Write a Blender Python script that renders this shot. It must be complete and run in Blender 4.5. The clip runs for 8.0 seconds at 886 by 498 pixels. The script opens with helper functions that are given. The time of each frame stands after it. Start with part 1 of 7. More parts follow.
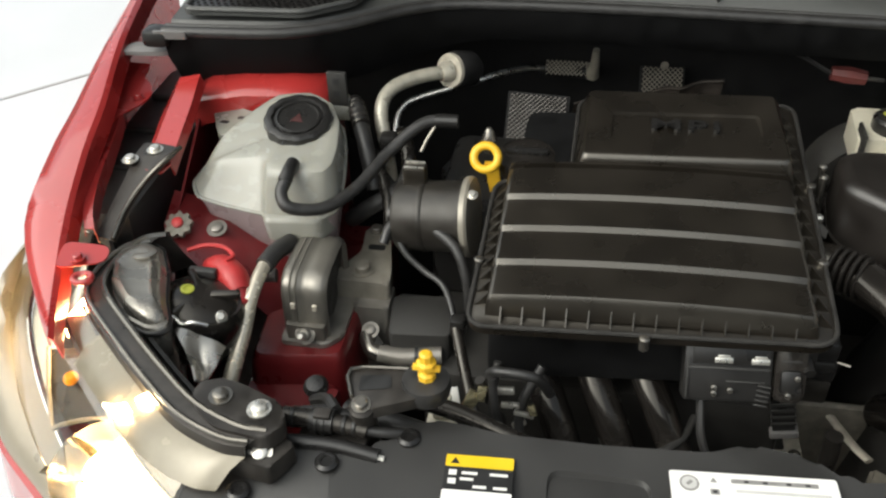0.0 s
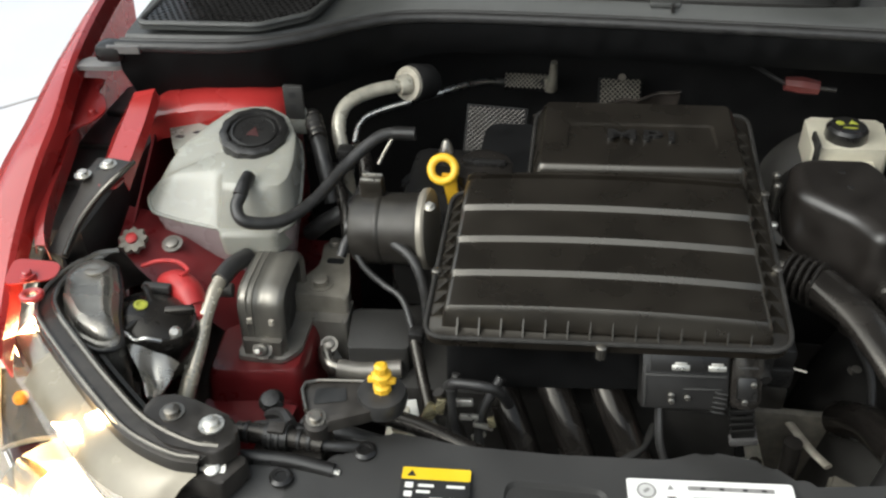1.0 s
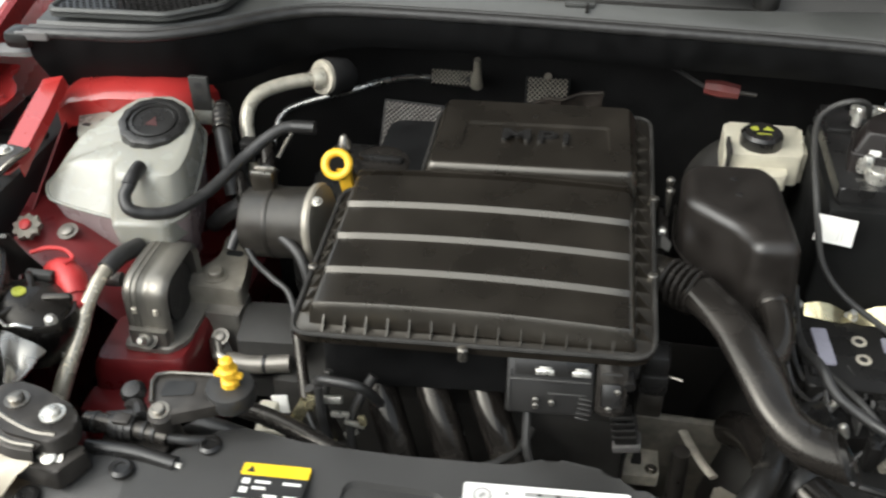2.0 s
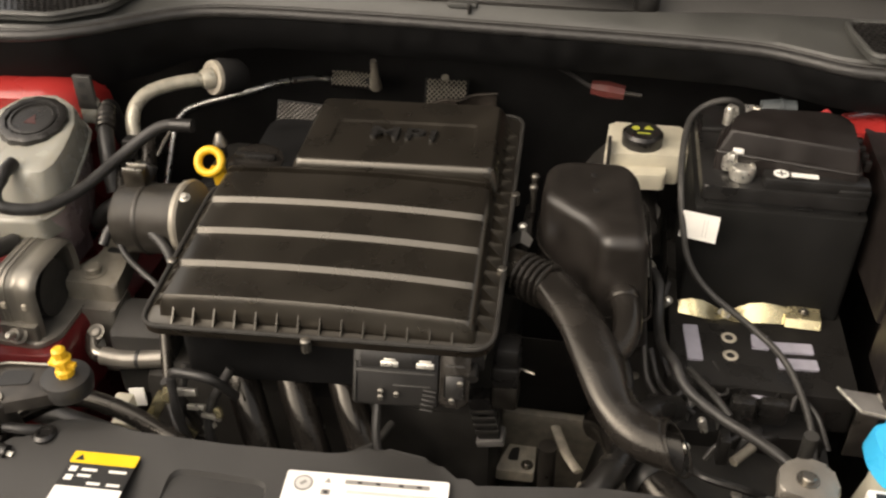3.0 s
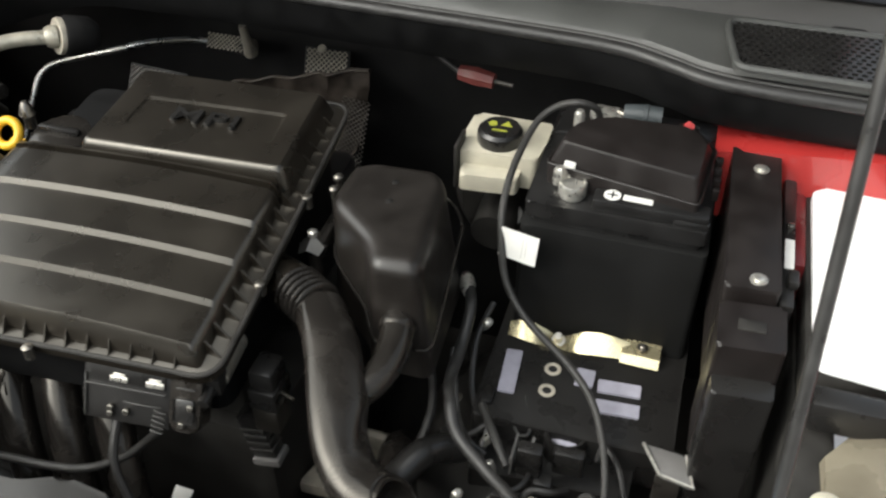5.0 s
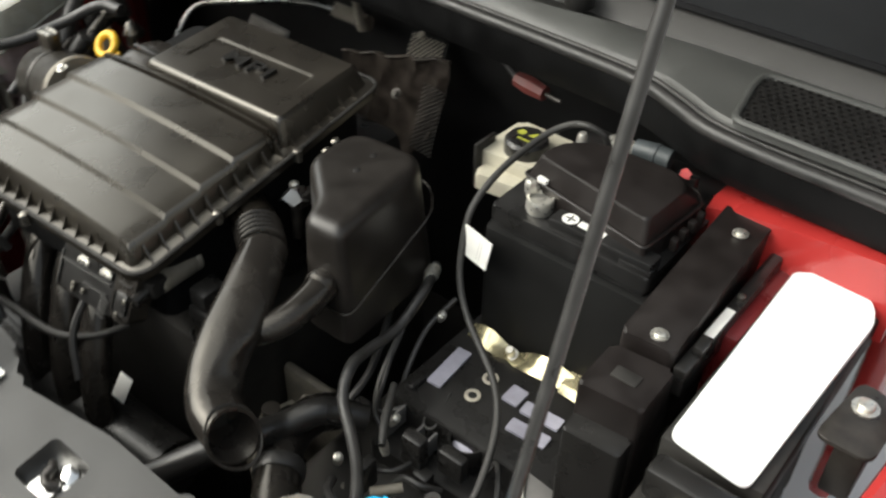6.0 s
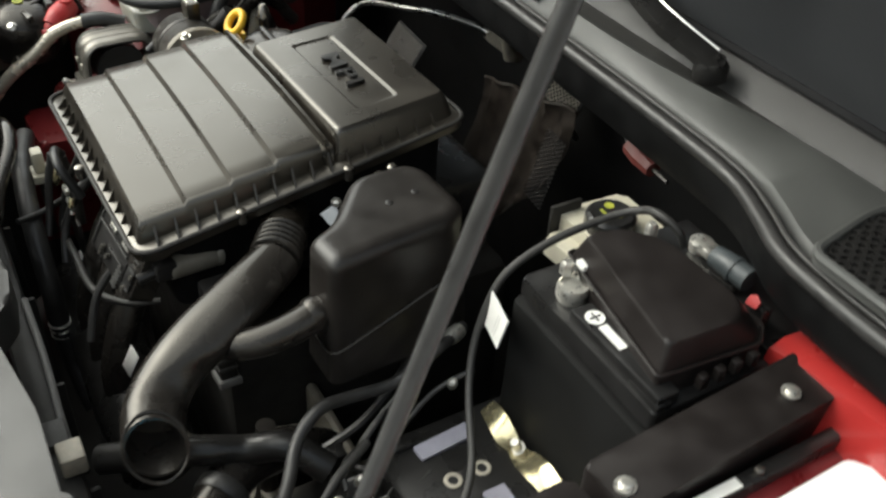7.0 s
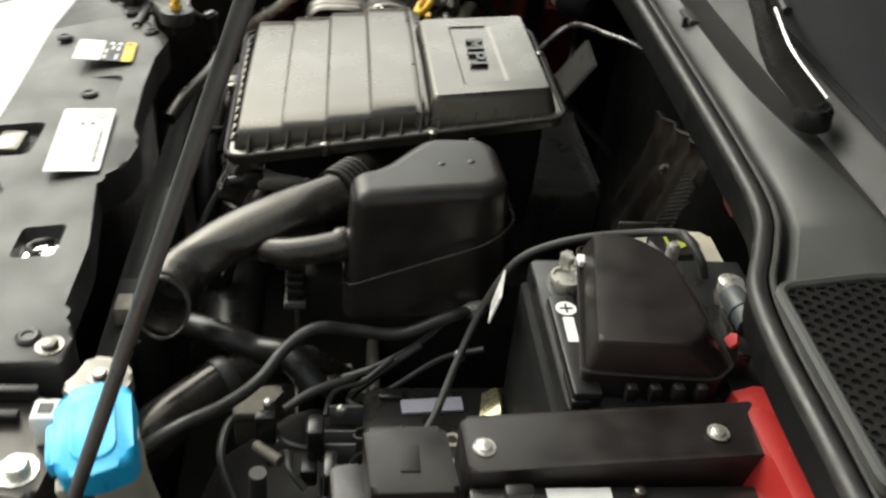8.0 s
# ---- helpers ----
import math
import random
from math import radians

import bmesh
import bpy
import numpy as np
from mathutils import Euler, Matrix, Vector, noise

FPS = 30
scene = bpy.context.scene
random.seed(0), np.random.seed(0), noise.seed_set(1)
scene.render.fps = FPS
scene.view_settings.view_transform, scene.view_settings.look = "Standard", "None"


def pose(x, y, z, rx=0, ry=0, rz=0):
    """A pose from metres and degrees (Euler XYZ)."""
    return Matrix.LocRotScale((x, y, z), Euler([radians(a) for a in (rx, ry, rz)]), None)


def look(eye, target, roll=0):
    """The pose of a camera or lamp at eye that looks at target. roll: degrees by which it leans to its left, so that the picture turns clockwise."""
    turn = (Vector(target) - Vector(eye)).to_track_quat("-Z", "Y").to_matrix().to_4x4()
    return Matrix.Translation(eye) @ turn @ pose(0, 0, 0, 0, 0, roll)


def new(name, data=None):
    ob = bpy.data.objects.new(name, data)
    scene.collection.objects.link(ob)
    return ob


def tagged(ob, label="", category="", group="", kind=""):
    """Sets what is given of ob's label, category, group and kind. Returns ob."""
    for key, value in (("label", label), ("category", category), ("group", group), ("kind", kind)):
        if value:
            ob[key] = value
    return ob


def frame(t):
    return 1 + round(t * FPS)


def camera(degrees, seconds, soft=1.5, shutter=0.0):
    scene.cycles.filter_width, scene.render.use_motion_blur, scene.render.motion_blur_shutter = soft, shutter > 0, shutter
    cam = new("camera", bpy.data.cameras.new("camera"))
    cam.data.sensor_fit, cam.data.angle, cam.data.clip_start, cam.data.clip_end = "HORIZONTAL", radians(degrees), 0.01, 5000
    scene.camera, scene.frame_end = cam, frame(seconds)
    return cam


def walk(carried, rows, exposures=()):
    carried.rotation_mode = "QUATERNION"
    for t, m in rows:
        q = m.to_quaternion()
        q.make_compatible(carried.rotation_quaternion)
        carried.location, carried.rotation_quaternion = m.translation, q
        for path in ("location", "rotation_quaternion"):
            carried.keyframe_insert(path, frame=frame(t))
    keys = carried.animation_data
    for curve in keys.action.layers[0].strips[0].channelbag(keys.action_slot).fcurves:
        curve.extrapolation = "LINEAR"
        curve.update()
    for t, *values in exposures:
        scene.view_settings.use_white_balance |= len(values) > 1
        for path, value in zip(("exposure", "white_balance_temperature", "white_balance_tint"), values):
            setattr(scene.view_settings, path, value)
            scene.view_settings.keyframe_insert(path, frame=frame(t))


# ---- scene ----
cam = camera(51.2, 8.0, soft=2.3, shutter=0.4)
PATH = [
    (0, (-0.12, -0.547, 1.452), (-0.415, 1.004, 0.224), -1.7),
    (0.5, (-0.12, -0.545, 1.441), (-0.38, 1.02, 0.223), -1.5),
    (1, (-0.104, -0.545, 1.443), (-0.342, 1.039, 0.245), -1.1),
    (1.5, (-0.046, -0.522, 1.434), (-0.288, 1.066, 0.243), -0.9),
    (1.7, (-0.013, -0.515, 1.441), (-0.271, 1.057, 0.232), -0.7),
    (2.8, (0.194, -0.51, 1.439), (-0.124, 1.062, 0.243), -0.4),
    (3, (0.205, -0.506, 1.431), (-0.084, 1.078, 0.244), -0.4),
    (3.5, (0.242, -0.507, 1.433), (-0.033, 1.077, 0.243), -0.3),
    (4, (0.306, -0.476, 1.431), (0.026, 1.045, 0.162), -1.0),
    (4.5, (0.377, -0.393, 1.432), (0.1, 1.083, 0.111), -0.5),
    (4.8, (0.437, -0.342, 1.435), (0.064, 1.149, 0.155), 0.9),
    (5, (0.481, -0.308, 1.432), (0.037, 1.148, 0.135), -0.0),
    (5.2, (0.529, -0.279, 1.433), (0.024, 1.16, 0.14), -0.6),
    (6.3, (0.843, -0.142, 1.406), (-0.28, 0.919, 0.135), 2.8),
    (6.5, (0.854, -0.094, 1.39), (-0.348, 0.874, 0.117), 3.5),
    (7, (0.846, 0.035, 1.389), (-0.473, 0.877, 0.145), 4.2),
    (7.5, (0.897, 0.168, 1.366), (-0.582, 0.718, 0.136), 4.6),
    (8, (1.003, 0.27, 1.344), (-0.602, 0.499, 0.172), 5.9),
]
walk(cam, [(t, look(eye, target, roll)) for t, eye, target, roll in PATH], exposures=[(0.0,1.15,6500,4),(1.0,1.21,6250,4),(1.5,1.68,6100,4),(3.0,1.36,7700,12),(3.5,1.68,8600,16),(4.0,1.78,8900,14),(4.5,1.58,6900,7),(5.0,1.5,6450,5),(6.5,1.5,6650,3),(7.0,1.4,6500,2),(8.0,1.38,6700,2)])

# ---- world, sun, exposure ----
world = bpy.data.worlds.new("sky")
scene.world = world
world.use_nodes = True
wn = world.node_tree.nodes
sky = wn.new("ShaderNodeTexSky")
sky.sky_type, sky.sun_disc = "NISHITA", False
sky.dust_density, sky.ozone_density = 4.0, 0.6
sky.sun_elevation, sky.sun_rotation = radians(42), radians(232)
wn["Background"].inputs["Strength"].default_value = 0.11
pale = wn.new("ShaderNodeHueSaturation")
pale.inputs["Saturation"].default_value = 0.35
world.node_tree.links.new(sky.outputs[0], pale.inputs["Color"])
world.node_tree.links.new(pale.outputs[0], wn["Background"].inputs["Color"])
sun = new("sun", bpy.data.lights.new("sun", "SUN"))
sun.data.energy, sun.data.angle, sun.data.color = 1.2, radians(110), (1.0, 0.95, 0.88)
sun.matrix_world = look((-3.45, -2.3, 3.8), (0, 0.2, 0.8))


# ---- materials ----
def rgb(c):
    return (c[0], c[1], c[2], 1.0)


def surface(name, colour, rough=0.5, metal=0.0, vary=0.25, scale=40.0, bump=0.15, grain=600.0, stain=None, coat=0.0, spec=0.5, rvary=0.12):
    """A node material with broad stains, fine grain, uneven gloss and relief, at sizes in metres."""
    m = bpy.data.materials.new(name)
    m.use_nodes = True
    n, l = m.node_tree.nodes, m.node_tree.links
    b = n["Principled BSDF"]
    b.inputs["Metallic"].default_value = metal
    b.inputs["Coat Weight"].default_value = coat
    b.inputs["Coat Roughness"].default_value = 0.06
    b.inputs["Specular IOR Level"].default_value = spec
    co = n.new("ShaderNodeTexCoord")
    big, fine = n.new("ShaderNodeTexNoise"), n.new("ShaderNodeTexNoise")
    big.inputs["Scale"].default_value, big.inputs["Detail"].default_value = scale, 5.0
    fine.inputs["Scale"].default_value, fine.inputs["Detail"].default_value = grain, 2.0
    l.new(co.outputs["Object"], big.inputs["Vector"])
    l.new(co.outputs["Object"], fine.inputs["Vector"])
    ramp = n.new("ShaderNodeValToRGB")
    ramp.color_ramp.elements[0].position, ramp.color_ramp.elements[1].position = 0.32, 0.70
    dark = stain or [c * (1 - vary) for c in colour]
    ramp.color_ramp.elements[0].color = rgb(dark)
    ramp.color_ramp.elements[1].color = rgb([min(1.0, c * (1 + vary * 0.5)) for c in colour])
    l.new(big.outputs["Fac"], ramp.inputs["Fac"])
    l.new(ramp.outputs["Color"], b.inputs["Base Color"])
    rr = n.new("ShaderNodeMapRange")
    rr.inputs["To Min"].default_value, rr.inputs["To Max"].default_value = max(0.02, rough - rvary), min(1.0, rough + rvary)
    rr.inputs["From Min"].default_value, rr.inputs["From Max"].default_value = 0.3, 0.7
    l.new(big.outputs["Fac"], rr.inputs["Value"])
    l.new(rr.outputs["Result"], b.inputs["Roughness"])
    if bump > 0:
        bp = n.new("ShaderNodeBump")
        bp.inputs["Strength"].default_value, bp.inputs["Distance"].default_value = bump, 0.0006
        l.new(fine.outputs["Fac"], bp.inputs["Height"])
        l.new(bp.outputs["Normal"], b.inputs["Normal"])
    return m


def glow(name, colour, strength):
    m = bpy.data.materials.new(name)
    m.use_nodes = True
    b = m.node_tree.nodes["Principled BSDF"]
    b.inputs["Base Color"].default_value = rgb(colour)
    b.inputs["Emission Color"].default_value = rgb(colour)
    b.inputs["Emission Strength"].default_value = strength
    return m


def clear(name, colour=(1, 1, 1), rough=0.02):
    m = surface(name, colour, rough, 0, 0.02, 20, 0.0, rvary=0.01)
    b = m.node_tree.nodes["Principled BSDF"]
    b.inputs["Transmission Weight"].default_value = 1.0
    b.inputs["IOR"].default_value = 1.45
    return m


BLACK = surface("black_plastic", (0.0125, 0.0103, 0.0080), 0.30, vary=0.35, scale=16, bump=0.05, grain=1500, rvary=0.08, spec=0.95, coat=0.35)
BLACK.node_tree.nodes["Principled BSDF"].inputs["Coat Roughness"].default_value = 0.30
BLACK.node_tree.nodes["Principled BSDF"].inputs["Coat Tint"].default_value = (1.0, 0.97, 0.88, 1.0)
SATIN = surface("satin_black_plastic", (0.0165, 0.0157, 0.0150), 0.30, vary=0.2, scale=25, bump=0.12, grain=900, rvary=0.08, spec=0.45)
GLOSSY = surface("smooth_black_moulding", (0.0180, 0.0158, 0.0140), 0.24, vary=0.45, scale=22, bump=0.14, grain=120, rvary=0.12)
RESON = surface("dusty_black_moulding", (0.0175, 0.0150, 0.0132), 0.36, vary=0.35, scale=35, bump=0.2, grain=250, rvary=0.08)
for m in (BLACK, GLOSSY):
    m.node_tree.nodes["Principled BSDF"].inputs["Specular Tint"].default_value = (1.0, 0.955, 0.875, 1.0)
DULL = surface("dull_black", (0.031, 0.0293, 0.0270), 0.55, vary=0.4, scale=30, bump=0.2, grain=500, spec=0.25)
INSUL = surface("black_insulation", (0.0125, 0.0122, 0.0122), 0.75, vary=0.45, scale=26, bump=0.35, grain=300, spec=0.2)
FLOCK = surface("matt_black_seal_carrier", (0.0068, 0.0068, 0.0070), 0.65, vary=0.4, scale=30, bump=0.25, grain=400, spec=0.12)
RUBBER = surface("black_rubber", (0.030, 0.0290, 0.0280), 0.42, vary=0.3, scale=60, bump=0.2, grain=900)
GREY = surface("grained_dark_grey_plastic", (0.037, 0.0357, 0.0335), 0.48, vary=0.15, scale=14, bump=0.5, grain=1800)
SLAMM = surface("grained_satin_grey_plastic", (0.0275, 0.0265, 0.0250), 0.46, vary=0.15, scale=14, bump=0.4, grain=1800, spec=0.58)

COWLMAT = surface("cowl_grey_plastic", (0.066, 0.067, 0.0635), 0.46, vary=0.15, scale=12, bump=0.4, grain=1600)
RED = surface("red_paint", (0.37, 0.028, 0.026), 0.28, vary=0.12, scale=10, bump=0.02, coat=0.9, rvary=0.05)
# The body's red with the shade inside the bay put into its colour.
REDSHADE = surface("red_paint_shaded", (0.155, 0.0145, 0.016), 0.34, vary=0.25, scale=22, bump=0.05, coat=0.25)
STEEL = surface("bright_metal", (0.62, 0.61, 0.58), 0.32, 0.95, vary=0.25, scale=70, bump=0.1, grain=900)
CAST = surface("cast_aluminium", (0.25, 0.232, 0.205), 0.34, 0.45, vary=0.14, scale=60, bump=0.3, grain=900, rvary=0.06)
DARKMETAL = surface("dark_pressed_steel", (0.22, 0.205, 0.18), 0.22, 0.85, vary=0.15, scale=40, bump=0.08, grain=500, rvary=0.06)
BRACKETM = surface("black_coated_steel", (0.050, 0.045, 0.040), 0.38, 0.4, vary=0.35, scale=50, bump=0.2, grain=700)
ZINC = surface("zinc_bolt", (0.70, 0.68, 0.62), 0.35, 0.8, vary=0.2, scale=200, bump=0.1)
STRAP = surface("satin_bright_steel", (0.42, 0.40, 0.36), 0.27, 0.85, vary=0.12, scale=30, bump=0.05)
GOLD = surface("yellow_passivated_steel", (0.72, 0.64, 0.40), 0.22, 0.85, vary=0.1, scale=60, bump=0.1)
FOIL = surface("perforated_heat_foil", (0.036, 0.029, 0.024), 0.5, 0.3, spec=0.3, vary=0.6, scale=50, bump=0.3, grain=400)
MILK = surface("milky_tank_plastic", (0.29, 0.285, 0.250), 0.24, vary=0.06, scale=25, bump=0.05, grain=400)
MILK.node_tree.nodes["Principled BSDF"].inputs["Subsurface Weight"].default_value = 0.35
MILK.node_tree.nodes["Principled BSDF"].inputs["Subsurface Radius"].default_value = (0.02, 0.017, 0.012)
MILKLOW = surface("pink_tinted_tank_plastic", (0.34, 0.27, 0.27), 0.26, vary=0.08, scale=25, bump=0.05, grain=400)
CREAM = surface("cream_tank_plastic", (0.56, 0.525, 0.42), 0.42, vary=0.12, scale=40, bump=0.1)
YELLOW = surface("yellow_plastic", (0.82, 0.48, 0.03), 0.38, vary=0.1, scale=60, bump=0.05)
WHITE = surface("white_label_paper", (0.80, 0.79, 0.75), 0.6, vary=0.05, scale=60, bump=0.05)
# White for the panel that imitates a bright opening.
GAPWHITE = surface("bright_gap_white", (0.86, 0.86, 0.85), 0.55, vary=0.03, scale=20, bump=0.03)
LABELY = surface("yellow_label", (0.82, 0.55, 0.02), 0.45, vary=0.05, scale=60, bump=0.03)
# Black print; also flat plates that paint the dark of holes, slots and sockets.
INK = surface("black_print_and_hole_shade", (0.02, 0.02, 0.02), 0.5, vary=0.2, scale=80, bump=0.0)
FAINT = surface("faint_print", (0.55, 0.54, 0.52), 0.5, vary=0.1, scale=80, bump=0.0)
INKGREY = surface("grey_print", (0.28, 0.27, 0.26), 0.5, vary=0.2, scale=80, bump=0.0)
BLUE = surface("blue_cap_plastic", (0.02, 0.42, 0.75), 0.35, vary=0.06, scale=40, bump=0.03)
REDTAG = surface("red_tag_plastic", (0.42, 0.03, 0.03), 0.45, vary=0.15, scale=60, bump=0.05)
MAROON = surface("dull_red_plug", (0.13, 0.03, 0.026), 0.5, vary=0.2, scale=60, bump=0.05)
FADED = surface("faded_red_print", (0.055, 0.016, 0.015), 0.5, vary=0.3, scale=90, bump=0.0)
LILAC = surface("pale_lilac_plastic", (0.38, 0.372, 0.44), 0.45, vary=0.15, scale=60, bump=0.05)
BATT = surface("battery_case", (0.014, 0.0135, 0.0133), 0.34, vary=0.3, scale=30, bump=0.1, grain=900)
FUSE = surface("fuse_cover", (0.0150, 0.0122, 0.0114), 0.40, vary=0.25, scale=35, bump=0.3, grain=1300, spec=0.35)
SLEEVE = surface("battery_sleeve", (0.0115, 0.0115, 0.0112), 0.60, vary=0.25, scale=18, bump=0.3, grain=500, spec=0.15)
CHROME = surface("lamp_reflector", (0.86, 0.85, 0.82), 0.07, 1.0, vary=0.05, scale=30, bump=0.0, rvary=0.03)
BEZEL = surface("beige_lamp_trim", (0.235, 0.207, 0.152), 0.26, 0.15, vary=0.22, scale=18, bump=0.06)
FACET = surface("rippled_lamp_reflector", (0.86, 0.78, 0.62), 0.16, 1.0, vary=0.10, scale=28, bump=0.55, grain=70, rvary=0.1)
DUST = surface("dusty_grey_casting", (0.22, 0.20, 0.165), 0.55, 0.15, vary=0.3, scale=70, bump=0.3)
PLASTER = surface("grey_plaster", (0.22, 0.215, 0.20), 0.8, vary=0.2, scale=1.5, bump=0.2, grain=60)
THROTTLE = surface("dark_throttle_casting", (0.030, 0.027, 0.023), 0.40, 0.3, vary=0.3, scale=50, bump=0.2, grain=700)
CREAMPIPE = surface("pale_coated_pipe", (0.68, 0.62, 0.50), 0.24, 0.55, vary=0.2, scale=50, bump=0.1)
CAPMARK = surface("green_yellow_print", (0.42, 0.44, 0.06), 0.5, vary=0.2, scale=80, bump=0.0)
SHELL = surface("satin_grey_black_moulding", (0.27, 0.255, 0.225), 0.27, 0.7, vary=0.25, scale=30, bump=0.1, grain=300)
MOUNTM = surface("dark_cast_mount", (0.19, 0.178, 0.155), 0.33, 0.55, vary=0.10, scale=45, bump=0.15, grain=600, rvary=0.05)
ARMCAST = surface("bright_cast_alloy", (0.29, 0.265, 0.22), 0.42, 0.3, vary=0.2, scale=60, bump=0.25, grain=900)
PALECAST = surface("pale_casting", (0.50, 0.46, 0.38), 0.5, 0.1, vary=0.3, scale=70, bump=0.3)
SMOKE = surface("smoked_lamp_panel", (0.040, 0.030, 0.018), 0.24, 0.2, vary=0.3, scale=25, bump=0.05)
RIMTRIM = surface("pale_lamp_trim", (0.27, 0.24, 0.185), 0.35, 0.1, vary=0.15, scale=20, bump=0.05)
LENS = clear("clear_lamp_lens", (0.97, 0.96, 0.93), 0.03)
GLASS = clear("tinted_glass", (0.55, 0.64, 0.66), 0.01)
AMBER = surface("amber_reflection", (0.80, 0.32, 0.02), 0.2, vary=0.1, scale=60, bump=0.0)
LAMP = glow("lit_headlamp", (1.0, 0.66, 0.32), 45.0)
CONCRETE = surface("pale_concrete", (0.66, 0.67, 0.68), 0.45, vary=0.10, scale=1.2, bump=0.2, grain=90)
JOINT = surface("floor_joint", (0.44, 0.435, 0.43), 0.8, vary=0.2, scale=8, bump=0.1, grain=90)
HOODIN = surface("hood_underside", (0.050, 0.052, 0.056), 0.55, vary=0.35, scale=6, bump=0.2, grain=200)
FRIT = surface("black_glass_edge", (0.012, 0.012, 0.013), 0.12, vary=0.1, scale=20, bump=0.0, rvary=0.04)
PIPE = surface("dull_aluminium_pipe", (0.50, 0.47, 0.39), 0.34, 0.3, vary=0.25, scale=60, bump=0.1)
RODM = surface("prop_rod_coating", (0.034, 0.0325, 0.031), 0.38, vary=0.3, scale=40, bump=0.15, grain=800)
SLATE = surface("slate_green_plastic", (0.055, 0.064, 0.068), 0.5, vary=0.2, scale=40, bump=0.1)
CLIPGREY = surface("pale_grey_plastic", (0.16, 0.155, 0.15), 0.5, vary=0.2, scale=40, bump=0.15)


# ---- building helpers ----
def part(name, bm, material, parent=None, label="", smooth=True):
    """Links a bmesh, built in world metres, as one mesh under a thing or a part."""
    bmesh.ops.recalc_face_normals(bm, faces=bm.faces)
    me = bpy.data.meshes.new(name)
    bm.to_mesh(me)
    bm.free()
    me.materials.append(material)
    ob = new(name, me)
    if smooth and len(me.polygons):
        me.polygons.foreach_set("use_smooth", [True] * len(me.polygons))
        me.set_sharp_from_angle(angle=radians(38))
    if parent is not None:
        ob.parent = parent
        if parent.type == "EMPTY":
            ob.matrix_parent_inverse = Matrix.Translation(parent.location).inverted()
    return tagged(ob, label)


def thing(name, base, label, category, group="", kind=""):
    e = new(name)
    e.location = base
    e.empty_display_size = 0.02
    return tagged(e, label, category, group, kind)


def single(name, bm, material, label, category, group="", kind=""):
    return tagged(part(name, bm, material), label, category, group, kind)


def box(lo, hi, bevel=0.0, segs=2, m=None, bm=None):
    bm = bm or bmesh.new()
    c, s = [(a + b) / 2 for a, b in zip(lo, hi)], [b - a for a, b in zip(lo, hi)]
    r = bmesh.ops.create_cube(bm, size=1, matrix=(m or Matrix.Identity(4)) @ Matrix.Translation(c) @ Matrix.Diagonal((*s, 1)))
    if bevel:
        es = list({e for v in r["verts"] for e in v.link_edges})
        bmesh.ops.bevel(bm, geom=es, offset=bevel, segments=segs, profile=0.5, affect="EDGES")
    return bm


def prism(poly, z0, z1, bevel=0.0, segs=2, top=None, m=None, bm=None):
    """An outline in x, y drawn up from z0 to z1; z1 may be a function of (x, y); top: an outline of its own for the upper end."""
    bm = bm or bmesh.new()
    f0 = z0 if callable(z0) else (lambda x, y: z0)
    f1 = z1 if callable(z1) else (lambda x, y: z1)
    top = top or poly
    t = m or Matrix.Identity(4)
    lo = [bm.verts.new(t @ Vector((x, y, f0(x, y)))) for x, y in poly]
    hi = [bm.verts.new(t @ Vector((x, y, f1(x, y)))) for x, y in top]
    n = len(poly)
    for i in range(n):
        bm.faces.new((lo[i], lo[(i + 1) % n], hi[(i + 1) % n], hi[i]))
    cap = bm.faces.new(hi)
    bm.faces.new(lo[::-1])
    if bevel:
        bmesh.ops.bevel(bm, geom=list(cap.edges), offset=bevel, segments=segs, profile=0.5, affect="EDGES")
    return bm


def rounded(poly, r, n=4):
    """An outline with its corners rounded; r is one radius or one for each corner."""
    out, k = [], len(poly)
    for i in range(k):
        p, a, b = Vector(poly[i]), Vector(poly[i - 1]), Vector(poly[(i + 1) % k])
        rad = r[i] if isinstance(r, (list, tuple)) else r
        da, db = (a - p), (b - p)
        d = min(rad, da.length * 0.48, db.length * 0.48)
        s, e = p + da.normalized() * d, p + db.normalized() * d
        for j in range(n + 1):
            u = j / n
            out.append(tuple((1 - u) ** 2 * s + 2 * u * (1 - u) * p + u * u * e))
    return out


def glide(pts, n=6):
    """A smooth line through the points."""
    P = [Vector(p) for p in pts]
    P = [2 * P[0] - P[1]] + P + [2 * P[-1] - P[-2]]
    out = []
    for i in range(1, len(P) - 2):
        for j in range(n):
            u = j / n
            a, b, c, d = P[i - 1], P[i], P[i + 1], P[i + 2]
            out.append(0.5 * ((2 * b) + (c - a) * u + (2 * a - 5 * b + 4 * c - d) * u * u + (3 * b - a - 3 * c + d) * u ** 3))
    return out + [P[-2]]


